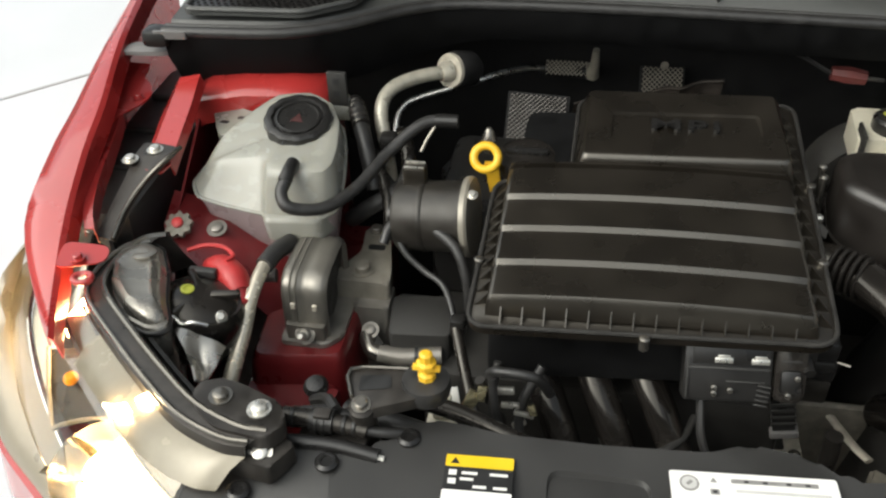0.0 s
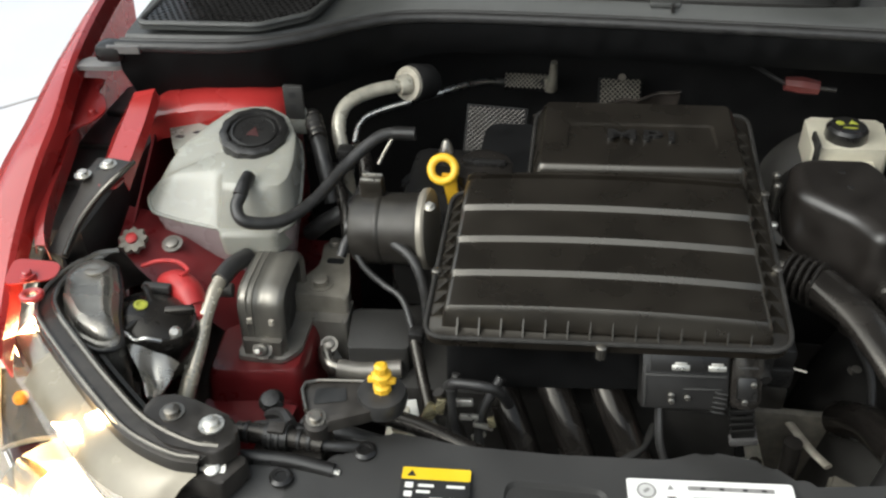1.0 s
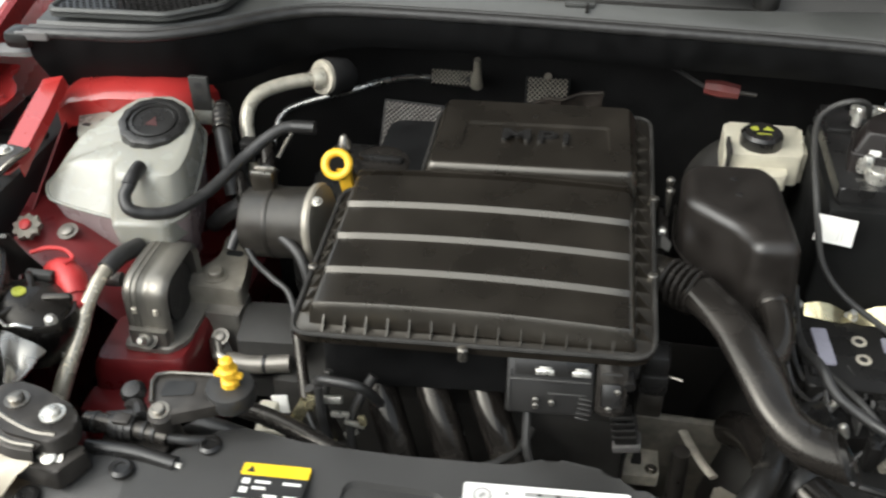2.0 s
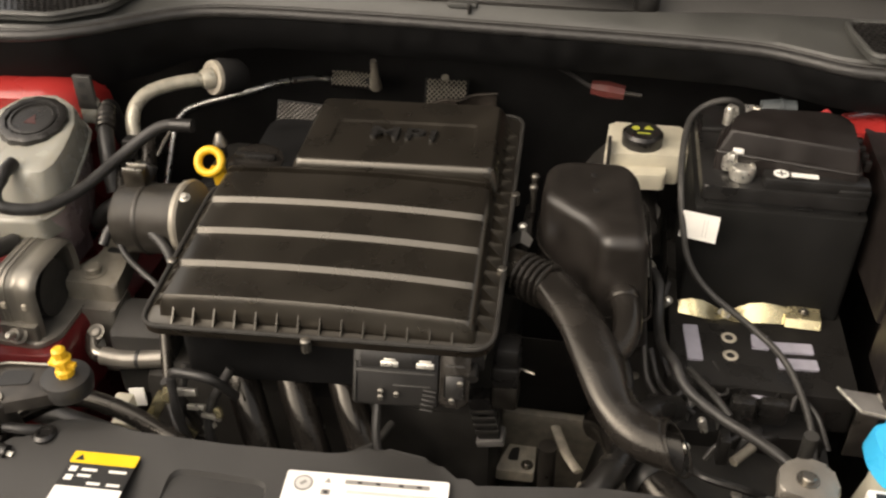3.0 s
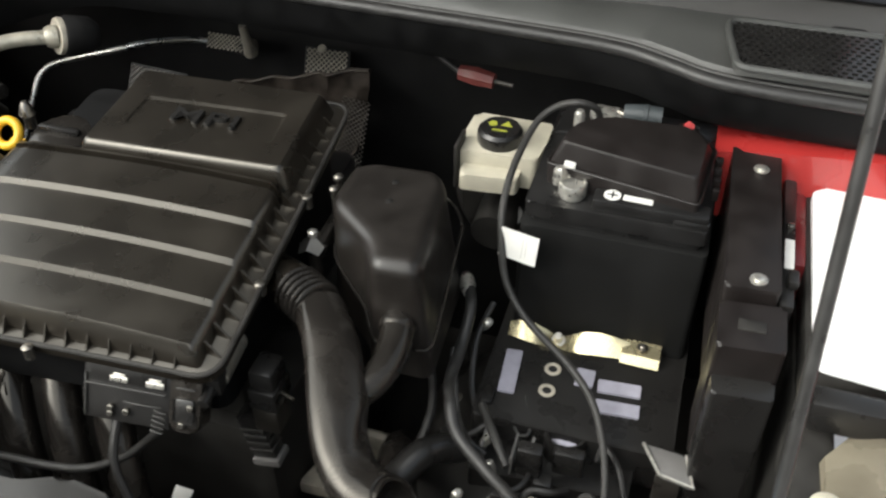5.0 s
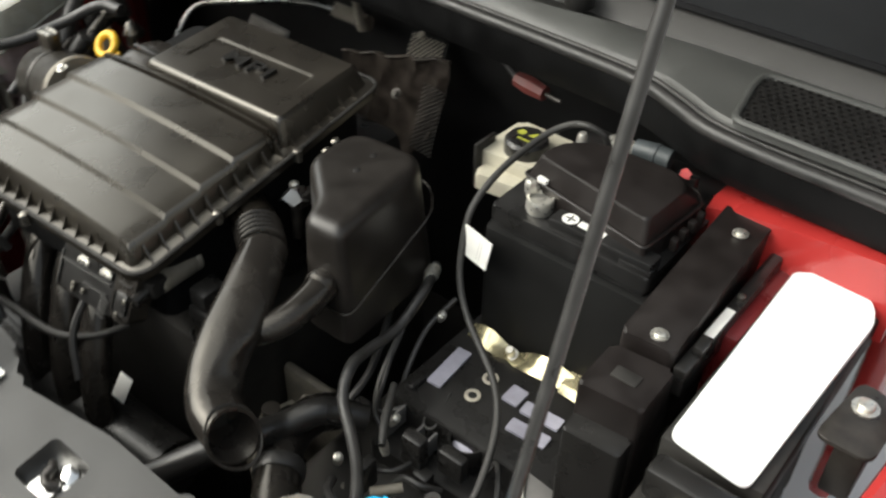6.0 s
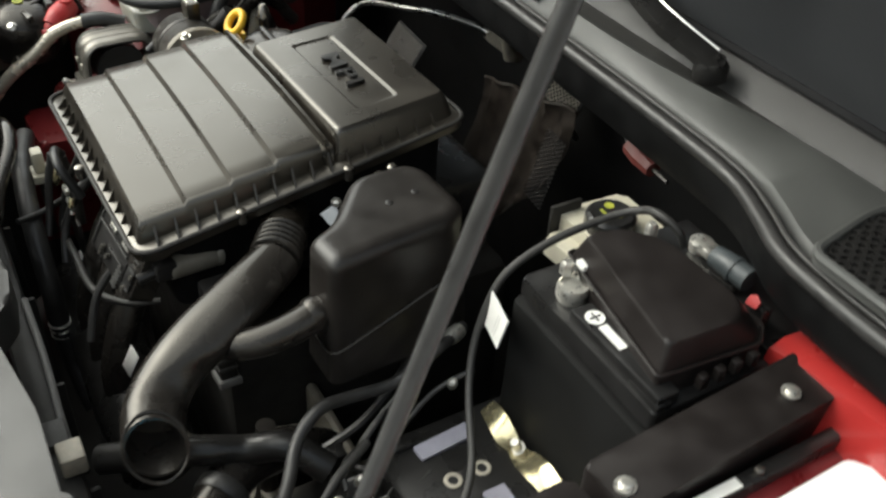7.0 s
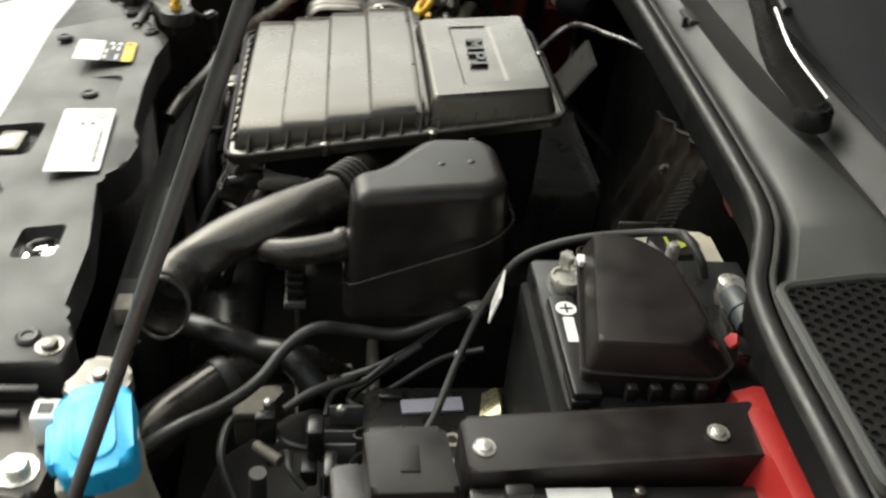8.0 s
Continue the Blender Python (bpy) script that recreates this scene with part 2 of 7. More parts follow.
def tube(pts, radius, segs=12, n=6, bm=None, flat=1.0, caps=True, wall=0.0):
    """A round pipe along a smooth line; radius: a number, or one for each given point. flat squeezes it (a number or one for each point); wall opens its ends."""
    bm = bm or bmesh.new()
    line = glide(pts, n)
    k = len(pts) - 1
    rads = [radius] * (k + 1) if not isinstance(radius, (list, tuple)) else list(radius)
    flats = list(flat) if isinstance(flat, (list, tuple)) else [flat] * (k + 1)
    up, rings = Vector((0.13, 0.21, 0.97)), []
    for i, p in enumerate(line):
        t = (line[min(i + 1, len(line) - 1)] - line[max(i - 1, 0)]).normalized()
        side = t.cross(up)
        side = side.normalized() if side.length > 1e-4 else Vector((1, 0, 0))
        up = side.cross(t).normalized()
        u = i / (len(line) - 1) * k
        j = min(int(u), k - 1)
        r = rads[j] + (rads[j + 1] - rads[j]) * (u - j)
        fl = flats[j] + (flats[j + 1] - flats[j]) * (u - j)
        rings.append([bm.verts.new(p + r * (math.cos(2 * math.pi * s / segs) * side + fl * math.sin(2 * math.pi * s / segs) * up)) for s in range(segs)])
    for a, b in zip(rings, rings[1:]):
        for s in range(segs):
            bm.faces.new((a[s], a[(s + 1) % segs], b[(s + 1) % segs], b[s]))
    if wall:
        for ring, nxt in ((rings[0], rings[1]), (rings[-1], rings[-2])):
            c = sum((v.co for v in ring), Vector()) / segs
            inward = (sum((v.co for v in nxt), Vector()) / segs - c).normalized()
            inn = [bm.verts.new(c + (v.co - c) * (1 - wall)) for v in ring]
            deep = [bm.verts.new(v.co + inward * 0.03) for v in inn]
            for s in range(segs):
                bm.faces.new((ring[s], ring[(s + 1) % segs], inn[(s + 1) % segs], inn[s]))
                bm.faces.new((inn[s], inn[(s + 1) % segs], deep[(s + 1) % segs], deep[s]))
            bm.faces.new(deep)
    elif caps:
        bm.faces.new(rings[0][::-1])
        bm.faces.new(rings[-1])
    return bm


def lathe(profile, at, axis=(0, 0, 1), segs=24, bm=None, lobes=0, depth=0.0):
    """A turned shape: (radius, height) pairs about an axis. lobes cuts grips into its sides."""
    bm = bm or bmesh.new()
    q = Vector((0, 0, 1)).rotation_difference(Vector(axis)).to_matrix()
    rings = []
    for r, h in profile:
        ring = []
        for s in range(segs):
            a = 2 * math.pi * s / segs
            rr = r * (1 - depth * (0.5 + 0.5 * math.cos(lobes * a))) if lobes and r > 0.4 * max(p[0] for p in profile) else r
            ring.append(bm.verts.new(Vector(at) + q @ Vector((rr * math.cos(a), rr * math.sin(a), h))))
        rings.append(ring)
    for a, b in zip(rings, rings[1:]):
        for s in range(segs):
            bm.faces.new((a[s], a[(s + 1) % segs], b[(s + 1) % segs], b[s]))
    bm.faces.new(rings[0][::-1])
    bm.faces.new(rings[-1])
    return bm


def loft(rings, bm=None, caps=True, closed=True):
    bm = bm or bmesh.new()
    R = [[bm.verts.new(p) for p in ring] for ring in rings]
    n = len(R[0])
    for a, b in zip(R, R[1:]):
        for s in range(n if closed else n - 1):
            bm.faces.new((a[s], a[(s + 1) % n], b[(s + 1) % n], b[s]))
    if caps:
        bm.faces.new(R[0][::-1])
        bm.faces.new(R[-1])
    return bm


def sheet(rows, thick=0.0015, bm=None):
    """A bent sheet of that thickness over a net of points."""
    bm = bm or bmesh.new()
    V = [[bm.verts.new(p) for p in row] for row in rows]
    faces = []
    for a, b in zip(V, V[1:]):
        for i in range(len(a) - 1):
            faces.append(bm.faces.new((a[i], a[i + 1], b[i + 1], b[i])))
    bmesh.ops.recalc_face_normals(bm, faces=faces)
    bmesh.ops.solidify(bm, geom=faces, thickness=thick)
    return bm


def shrink(poly, d):
    """The outline moved inwards by d."""
    n = len(poly)
    area = sum(poly[i - 1][0] * poly[i][1] - poly[i][0] * poly[i - 1][1] for i in range(n))
    s = 1 if area > 0 else -1
    out = []
    for i in range(n):
        t = (Vector(poly[(i + 1) % n]) - Vector(poly[i - 1])).normalized()
        out.append((poly[i][0] - s * t.y * d, poly[i][1] + s * t.x * d))
    return out


def mitre(poly, d):
    """The outline of straight edges moved inwards by d, corner by corner."""
    n = len(poly)
    area = sum(poly[i - 1][0] * poly[i][1] - poly[i][0] * poly[i - 1][1] for i in range(n))
    s, out = (1 if area > 0 else -1), []
    for i in range(n):
        p, a, b = Vector(poly[i]), Vector(poly[i - 1]), Vector(poly[(i + 1) % n])
        u, v = (p - a).normalized(), (b - p).normalized()
        nu, nv = Vector((-u.y, u.x)) * s, Vector((-v.y, v.x)) * s
        out.append(tuple(p + (nu + nv) * (d / (1 + nu.dot(nv)))))
    return out


def pillow(low, top, z0, zt, r, corners, n=6):
    """A moulded box between two outlines of straight edges, its corners and its top edge rounded."""
    radii = list(corners) if isinstance(corners, (list, tuple)) else [corners] * len(top)
    rings = [[Vector((x, y, z0)) for x, y in rounded(low, radii, n)], [Vector((x, y, zt(x, y) - r)) for x, y in rounded(top, radii, n)]]
    for d, h in [(r * (1 - math.cos(k * math.pi / 12)), r * math.sin(k * math.pi / 12)) for k in range(1, 7)] + [(r + 0.0025, r)]:
        rings.append([Vector((x, y, zt(x, y) - r + h)) for x, y in rounded(mitre(top, d), [max(0.002, c - 0.7 * d) for c in radii], n)])
    return loft(rings)


def plate(poly, at, rx=0, ry=0, rz=0, thick=0.002, bevel=0.0):
    """A flat outline of that thickness at a pose."""
    return prism(poly, 0, thick, bevel=bevel, m=pose(*at, rx, ry, rz))


def rect(w, h):
    return [(-w / 2, -h / 2), (w / 2, -h / 2), (w / 2, h / 2), (-w / 2, h / 2)]


def bolt(name, at, parent, axis=(0, 0, 1), r=0.009, material=None, label="", h=0.006, washer=True):
    prof = ([(r * 1.35, 0), (r * 1.35, 0.0015)] if washer else []) + [(r * 0.85, 0.0016), (r * 0.85, h * 0.85), (r * 0.7, h)]
    bm = lathe(prof, at, axis, 12)
    return part(name, bm, material or ZINC, parent, label)


def words(name, text, size, m, material, parent, depth=0.0006, label="", wide=1.0, bold=0.0, spread=1.0):
    """Raised lettering as a mesh."""
    cu = bpy.data.curves.new(name, "FONT")
    cu.body, cu.size, cu.extrude, cu.align_x, cu.align_y, cu.offset = text, size, depth, "CENTER", "CENTER", bold
    cu.space_character = spread
    tmp = new(name, cu)
    bpy.context.view_layer.update()
    me = bpy.data.meshes.new_from_object(tmp.evaluated_get(bpy.context.evaluated_depsgraph_get()))
    bpy.data.objects.remove(tmp)
    me.transform(m @ Matrix.Diagonal((wide, 1, 1, 1)))
    me.materials.clear()
    me.materials.append(material)
    ob = new(name, me)
    if parent is not None:
        ob.parent = parent
        if parent.type == "EMPTY":
            ob.matrix_parent_inverse = Matrix.Translation(parent.location).inverted()
    return tagged(ob, label)


def carve(ob, cutters):
    """Cuts closed meshes out of a mesh object for good."""
    tmp = []
    for bm in cutters:
        bmesh.ops.recalc_face_normals(bm, faces=bm.faces)
        me = bpy.data.meshes.new("cutter")
        bm.to_mesh(me)
        bm.free()
        c = new("cutter", me)
        mod = ob.modifiers.new("cut", "BOOLEAN")
        mod.operation, mod.object, mod.solver = "DIFFERENCE", c, "EXACT"
        c.matrix_world = Matrix.Identity(4)
        tmp.append(c)
    bpy.context.view_layer.update()
    me = bpy.data.meshes.new_from_object(ob.evaluated_get(bpy.context.evaluated_depsgraph_get()))
    ob.modifiers.clear()
    old = ob.data
    me.name = old.name
    ob.data = me
    bpy.data.meshes.remove(old)
    for c in tmp:
        bpy.data.objects.remove(c)
    me.polygons.foreach_set("use_smooth", [True] * len(me.polygons))
    me.set_sharp_from_angle(angle=radians(38))
    return ob


def lattice(w, h, pitch, m):
    """Crossing wires of a woven metal mesh, trimmed to a panel w by h."""
    bm = bmesh.new()
    n = int((w + h) / pitch)
    for sgn in (1, -1):
        for k in range(n):
            o = -w / 2 - h / 2 + (k + 0.5) * pitch
            x0, x1 = max(-w / 2, min(w / 2, o - h / 2)), max(-w / 2, min(w / 2, o + h / 2))
            if x1 - x0 < 0.002:
                continue
            tube([m @ Vector((sgn * x0, x0 - o, 0.0005 + 0.0007 * sgn)), m @ Vector((sgn * x1, x1 - o, 0.0005 + 0.0007 * sgn))], 0.0009, 4, 1, bm=bm)
    return bm


# ---- the ground ----
g = bmesh.new()
bmesh.ops.create_grid(g, x_segments=1, y_segments=1, size=120)
single("ground", g, CONCRETE, "pale smooth concrete floor in bright light", "floor", kind="structure")
for x, y, w, h in ((-1.96, 1.962, 6.0, 0.010), (-2.10, -1.10, 0.010, 9.0), (-4.08, 4.08, 6.0, 0.010)):
    single("floor_joint", box((-w / 2, -h / 2, 0.0), (w / 2, h / 2, 0.004), m=pose(x, y, 0, 0, 0, 44.5)), JOINT, "narrow dark joint in the concrete floor", "floor joint", kind="structure")

# Three walls out of view, added to cut off light from the low sky.
single("unseen_wall_front", box((-6.0, -4.4, 0.0), (4.2, -4.2, 2.3), 0.01), PLASTER, "unseen grey wall added before the car to block low sky", "wall", kind="structure")
single("unseen_wall_left", box((-6.2, -4.4, 0.0), (-6.0, 6.0, 2.2), 0.01), PLASTER, "unseen grey wall added on the left to block low sky", "wall", kind="structure")
single("unseen_wall_side", box((4.0, -4.2, 0.0), (4.2, 6.0, 3.2), 0.01), PLASTER, "unseen grey wall added on the right to block low sky", "wall", kind="structure")

# ---- the car's shell round the engine bay ----
CX = -0.02


def arc(pts, n=5):
    return glide(pts, n)


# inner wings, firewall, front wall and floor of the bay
single("wall_left", box((-0.70, 0.27, 0.30), (-0.66, 0.72, 0.70), 0.008), REDSHADE, "red painted inner wing panel of the bay", "inner wing", kind="structure")
single("wall_right", box((0.62, 0.02, 0.30), (0.66, 0.72, 0.79), 0.008), DULL, "black shrouded inner wing panel of the bay", "inner wing", kind="structure")
single("firewall", box((-0.70, 0.815, 0.25), (0.66, 0.84, 0.955), 0.004), INSUL, "black insulated firewall behind the engine", "firewall", kind="structure")
single("bay_floor", box((-0.70, -0.10, 0.22), (0.66, 0.82, 0.25), 0.004), DULL, "black undertray below the engine", "undertray", kind="structure")
for x in (-0.70, 0.62):
    single("wall_rear_corner", box((x, 0.725, 0.25), (x + 0.04, 0.814, 0.950), 0.004), INSUL, "black insulated corner beside the firewall", "firewall", kind="structure")
single("front_wall", box((-0.62, -0.10, 0.25), (0.58, -0.075, 0.70), 0.004), DULL, "black front carrier behind the bumper", "front carrier", kind="structure")

# fenders
def fender(side):
    s = 1 if side > 0 else -1
    X = (lambda d: CX + s * d) if s < 0 else (lambda d: 0.085 + d)
    ys = [0.058, 0.10, 0.2, 0.30, 0.38, 0.5, 0.65, 0.85]
    wid = [0.002, 0.018, 0.052, 0.048, 0.040, 0.026, 0.018, 0.014]
    inn = [0.620, 0.637, 0.665, 0.685, 0.696, 0.722, 0.745, 0.765]
    zin = [0.815, 0.824, 0.856, 0.884, 0.904, 0.928, 0.948, 0.968]
    base = thing("fender", (X(0.75), 0.4, 0.0), "glossy red front fender of the car", "fender", "front fenders")
    top, side = [], []
    for y, a, z, w in zip(ys, inn, zin, wid):
        top.append([(X(a - 0.004), y, z - 0.028), (X(a), y, z - 0.004), (X(a + 0.006), y, z), (X(a + 0.006 + w * 0.5), y, z - 0.003), (X(a + 0.004 + w), y, z - 0.010), (X(a + 0.006 + w), y, z - 0.013)])
    for y, a, z, w in zip(ys[3 if s < 0 else 0:], inn[3 if s < 0 else 0:], zin[3 if s < 0 else 0:], wid[3 if s < 0 else 0:]):
        side.append([(X(a + 0.005 + w), y, z - 0.0115), (X(a + 0.014 + w), y, z - 0.030), (X(a + 0.028 + w), y, z - 0.09), (X(a + 0.036 + w), y, z - 0.22), (X(a + 0.036 + w), y, z - 0.40)])
    for nm, rows in (("top_edge", top), ("side_panel", side)):
        cols = [arc([r[i] for r in rows], 4) for i in range(len(rows[0]))]
        part(nm, sheet([list(r) for r in zip(*cols)], 0.0015), RED, base)
    lobe = [(0.755, 0.535), (0.708, 0.535), (0.706, 0.502), (0.688, 0.484), (0.675, 0.458), (0.680, 0.434), (0.696, 0.414), (0.702, 0.386), (0.732, 0.372)]
    part("mounting_tab", prism(rounded([(X(a + 0.0), y) for a, y in lobe], 0.010), lambda x, y: 0.870 + 0.06 * (y - 0.45), lambda x, y: 0.8725 + 0.06 * (y - 0.45)), RED, base)
    bolt("bolt", (X(0.690), 0.448, 0.8725), base, r=0.006, material=RED)
    p = rounded([(-0.024, -0.020), (0.030, -0.012), (0.030, 0.012), (-0.024, 0.020)], 0.012)
    part("mounting_tab", prism(p, 0, 0.002, m=pose(X(0.632), 0.158, 0.842, 8, 0, -8 * s) @ Matrix.Diagonal((-s, 1, 1, 1))), RED, base)
    loop = [(X(0.616) + 0.010 * math.cos(q), 0.126 + 0.008 * math.sin(q), 0.838) for q in [k * math.pi / 8 for k in range(17)]]
    part("mounting_eye", tube(loop, 0.0035, 8, 1, caps=False), RED, base)
    bolt("bolt", (X(0.630), 0.148, 0.846), base, r=0.006, material=RED)
    if s < 0:
        gut = arc([(0.714, 0.428, 0.868), (0.692, 0.335, 0.858), (0.680, 0.280, 0.852), (0.666, 0.235, 0.846), (0.652, 0.207, 0.840)], 3)
        part("inner_flange", sheet([[(X(p.x + 0.004), p.y, p.z - 0.012), (X(p.x + 0.002), p.y, p.z), (X(p.x - 0.010), p.y, p.z + 0.001), (X(p.x - 0.012), p.y, p.z - 0.02)] for p in gut], 0.0012), RED, base)
    if s > 0:
        bolt("bolt", (0.715, 0.575, 0.925), base, (0, -0.4, 1), r=0.011)
    return base


fender(-1)
fender(1)

# bumper: a red skin swept round the nose
bump_plan = arc([(-0.810, 0.150), (-0.776, 0.082), (-0.736, 0.030), (-0.668, -0.022), (-0.575, -0.090), (-0.40, -0.155), (CX, -0.180), (0.40, -0.155), (0.60, -0.108), (0.72, -0.030), (0.79, 0.045), (0.84, 0.13)], 5)
rows = []
for dz, dn in ((0.0, 0.012), (-0.004, 0.0), (-0.05, -0.004), (-0.2, -0.02), (-0.42, 0.01)):
    rows.append([Vector((CX + (p.x - CX) * (1 - dn), p.y + dn, 0.632 + dz + 0.14 * max(0.0, abs(p.x - CX) - 0.45))) for p in bump_plan])
single("bumper", sheet(rows, 0.003), RED, "glossy red front bumper skin below the headlights", "bumper")

# open hood above the bay
hood = thing("hood", (CX, 0.70, 0.98), "open red car hood propped up over the bay", "hood")
hm = pose(CX, 0.76, 0.985, -62, 0, 0)
rows_in = [[hm @ Vector((sx * w, -v, -0.004 - 0.012 * math.sin(3.1 * v))) for sx in (-1, -0.6, -0.2, 0.2, 0.6, 1)] for v, w in ((0.0, 0.66), (0.3, 0.66), (0.6, 0.63), (0.85, 0.56), (0.94, 0.48))]
part("inner_panel", sheet(rows_in, 0.006), HOODIN, hood)
rows_out = [[hm @ Vector((sx * w * 1.02, -v * 1.01, 0.022 + 0.02 * math.sin(3.1 * v))) for sx in (-1, -0.6, -0.2, 0.2, 0.6, 1)] for v, w in ((0.0, 0.66), (0.3, 0.66), (0.6, 0.63), (0.85, 0.56), (0.94, 0.48))]
part("outer_skin", sheet(rows_out, 0.0015), RED, hood)

# prop rod
rod = thing("prop_rod", (0.597, 0.075, 0.76), "dark coated steel hood prop rod standing raised", "prop rod")
rd = Vector((-0.0225, 0.3398, 0.9402))
r0 = Vector((0.597, 0.075, 0.762))
part("rod", tube([r0 + rd * s for s in (0, 0.15, 0.4, 0.65, 0.92)], 0.0049, 12), RODM, rod)
part("pivot", tube([r0 + Vector((-0.022, -0.006, -0.002)), r0 + Vector((0.0, 0, -0.004)), r0 + Vector((0.02, 0.004, -0.004))], 0.010, 10), BRACKETM, rod)
part("hook", tube([r0 + rd * 0.915, r0 + rd * 0.935 + Vector((0.004, 0, 0)), r0 + rd * 0.94 + Vector((0.022, -0.002, 0.004))], 0.0060, 10), RODM, rod)

# ---- cowl, seal, windscreen ----
cowl = thing("cowl_panel", (CX, 0.66, 0.93), "grey plastic cowl panel with mesh grilles below the windscreen", "cowl panel")
cowl_front = [(-0.68, 0.50), (-0.62, 0.502), (-0.52, 0.512), (-0.45, 0.545), (-0.38, 0.60), (-0.30, 0.630), (-0.10, 0.636), (0.10, 0.632), (0.30, 0.626), (0.40, 0.618), (0.455, 0.598), (0.50, 0.578), (0.56, 0.570), (0.64, 0.568), (0.70, 0.566)]
cf = glide([(x, y, 0) for x, y in cowl_front], 4)
def cowl_rear(x):
    u = min(1.0, max(0.0, (x - 0.15) / 0.30))
    return 0.668 + 0.030 * u * u * (3 - 2 * u)


rows = [[Vector((p.x, p.y + 0.016, 0.926)) for p in cf], [Vector((p.x, p.y + 0.020, 0.944)) for p in cf],
        [Vector((p.x, p.y + 0.025, 0.950)) for p in cf], [Vector((p.x, 0.45 * (p.y + 0.025) + 0.55 * (cowl_rear(p.x) - 0.002), 0.957)) for p in cf],
        [Vector((p.x, max(cowl_rear(p.x), p.y + 0.034), 0.962)) for p in cf], [Vector((p.x, max(cowl_rear(p.x), p.y + 0.034) + 0.005, 0.960)) for p in cf], [Vector((p.x, max(cowl_rear(p.x), p.y + 0.034) + 0.007, 0.944)) for p in cf]]
part("panel", sheet(rows, 0.003), COWLMAT, cowl)
part("rear_tray", sheet([[Vector((p.x, max(cowl_rear(p.x), p.y + 0.034) + 0.004, 0.946)) for p in cf], [Vector((p.x, 0.725, 0.944)) for p in cf], [Vector((p.x, 0.745, 0.966)) for p in cf], [Vector((p.x, 0.765, 0.976)) for p in cf]], 0.003), GREY, cowl, "darker sunken tray under the wiper")
part("gutter", sheet([[Vector((p.x, p.y - 0.004, 0.932)) for p in cf], [Vector((p.x, p.y + 0.020, 0.930)) for p in cf]], 0.003), DULL, cowl)
part("seam", box((0.028, 0.655, 0.953), (0.032, 0.671, 0.9650), 0.0008), DULL, cowl)
part("seam_cover", box((0.000, 0.660, 0.958), (0.040, 0.672, 0.9655), 0.002), COWLMAT, cowl)


def grille(poly, z):
    """A mesh of slanted holes in a raised frame."""
    xs, ys = [p[0] for p in poly], [p[1] for p in poly]
    f = part("grille_frame", prism(rounded(poly, 0.012), z - 0.002, z + 0.004, 0.002), COWLMAT, cowl)
    edge_line = rounded([(CXg + (x - CXg) * 0.985, CYg + (y - CYg) * 0.97) for x, y in poly], 0.012)
    part("grille_border", tube([(x, y, z + 0.006) for x, y in edge_line + edge_line[:1]], 0.0042, 8, 1, caps=False), COWLMAT, f)
    part("grille_backing", prism(rounded([(CXg + (x - CXg) * 0.93, CYg + (y - CYg) * 0.90) for x, y in poly], 0.01), z + 0.0040, z + 0.0048), DULL, f)
    bm = bmesh.new()
    step = 0.0095
    nx, ny = int((max(xs) - min(xs)) / step), int((max(ys) - min(ys)) / (step * 0.86))
    def inside(x, y):
        c = False
        for i in range(len(poly)):
            (x1, y1), (x2, y2) = poly[i], poly[i - 1]
            if (y1 > y) != (y2 > y) and x < (x2 - x1) * (y - y1) / (y2 - y1) + x1:
                c = not c
        return c
    for j in range(ny):
        for i in range(nx):
            x, y = min(xs) + (i + 0.5 * (j % 2) + 0.5) * step, min(ys) + (j + 0.5) * step * 0.86
            if not (inside(x - 0.006, y - 0.006) and inside(x + 0.006, y + 0.006) and inside(x + 0.006, y - 0.006) and inside(x - 0.006, y + 0.006)):
                continue
            R, r = step * 0.58, step * 0.37
            o = [bm.verts.new((x + R * math.cos(a), y + R * math.sin(a), z + 0.0075)) for a in [math.pi / 6 + k * math.pi / 3 for k in range(6)]]
            q = [bm.verts.new((x + r * math.cos(a), y + r * math.sin(a), z + 0.0075)) for a in [math.pi / 6 + k * math.pi / 3 for k in range(6)]]
            d = [bm.verts.new((x + r * math.cos(a), y + r * math.sin(a), z + 0.0049)) for a in [math.pi / 6 + k * math.pi / 3 for k in range(6)]]
            for k in range(6):
                bm.faces.new((o[k], o[(k + 1) % 6], q[(k + 1) % 6], q[k]))
                bm.faces.new((q[k], q[(k + 1) % 6], d[(k + 1) % 6], d[k]))
    return tagged(part("grille_mesh", bm, SATIN, f, smooth=False), kind="stuff")


CXg, CYg = 0.61, 0.63
grille([(0.522, 0.572), (0.70, 0.568), (0.70, 0.685), (0.508, 0.678), (0.508, 0.650)], 0.960)
CXg, CYg = -0.55, 0.60
grille([(-0.66, 0.522), (-0.50, 0.530), (-0.44, 0.575), (-0.42, 0.66), (-0.44, 0.680), (-0.66, 0.680)], 0.960)

left_end = lambda x: min(1.0, max(0.0, (-0.28 - x) / 0.14))
seal = thing("hood_seal", (CX, 0.62, 0.93), "black rubber seal along the front of the cowl", "rubber seal")
part("bulb", tube([(p.x, p.y - 0.004, 0.946) for p in cf], 0.0075, 10, 1), RUBBER, seal)
part("lip", tube([(p.x, p.y + 0.0075, 0.9495) for p in cf], 0.0028, 8, 1), GREY, seal)
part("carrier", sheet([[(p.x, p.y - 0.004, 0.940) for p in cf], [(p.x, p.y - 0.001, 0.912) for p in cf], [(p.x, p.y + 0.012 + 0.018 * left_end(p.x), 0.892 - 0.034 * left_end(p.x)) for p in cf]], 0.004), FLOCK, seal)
ends = thing("seal_end_clip", (-0.665, 0.5, 0.94), "black plastic end clip of the hood seal with a grey tab", "clip")
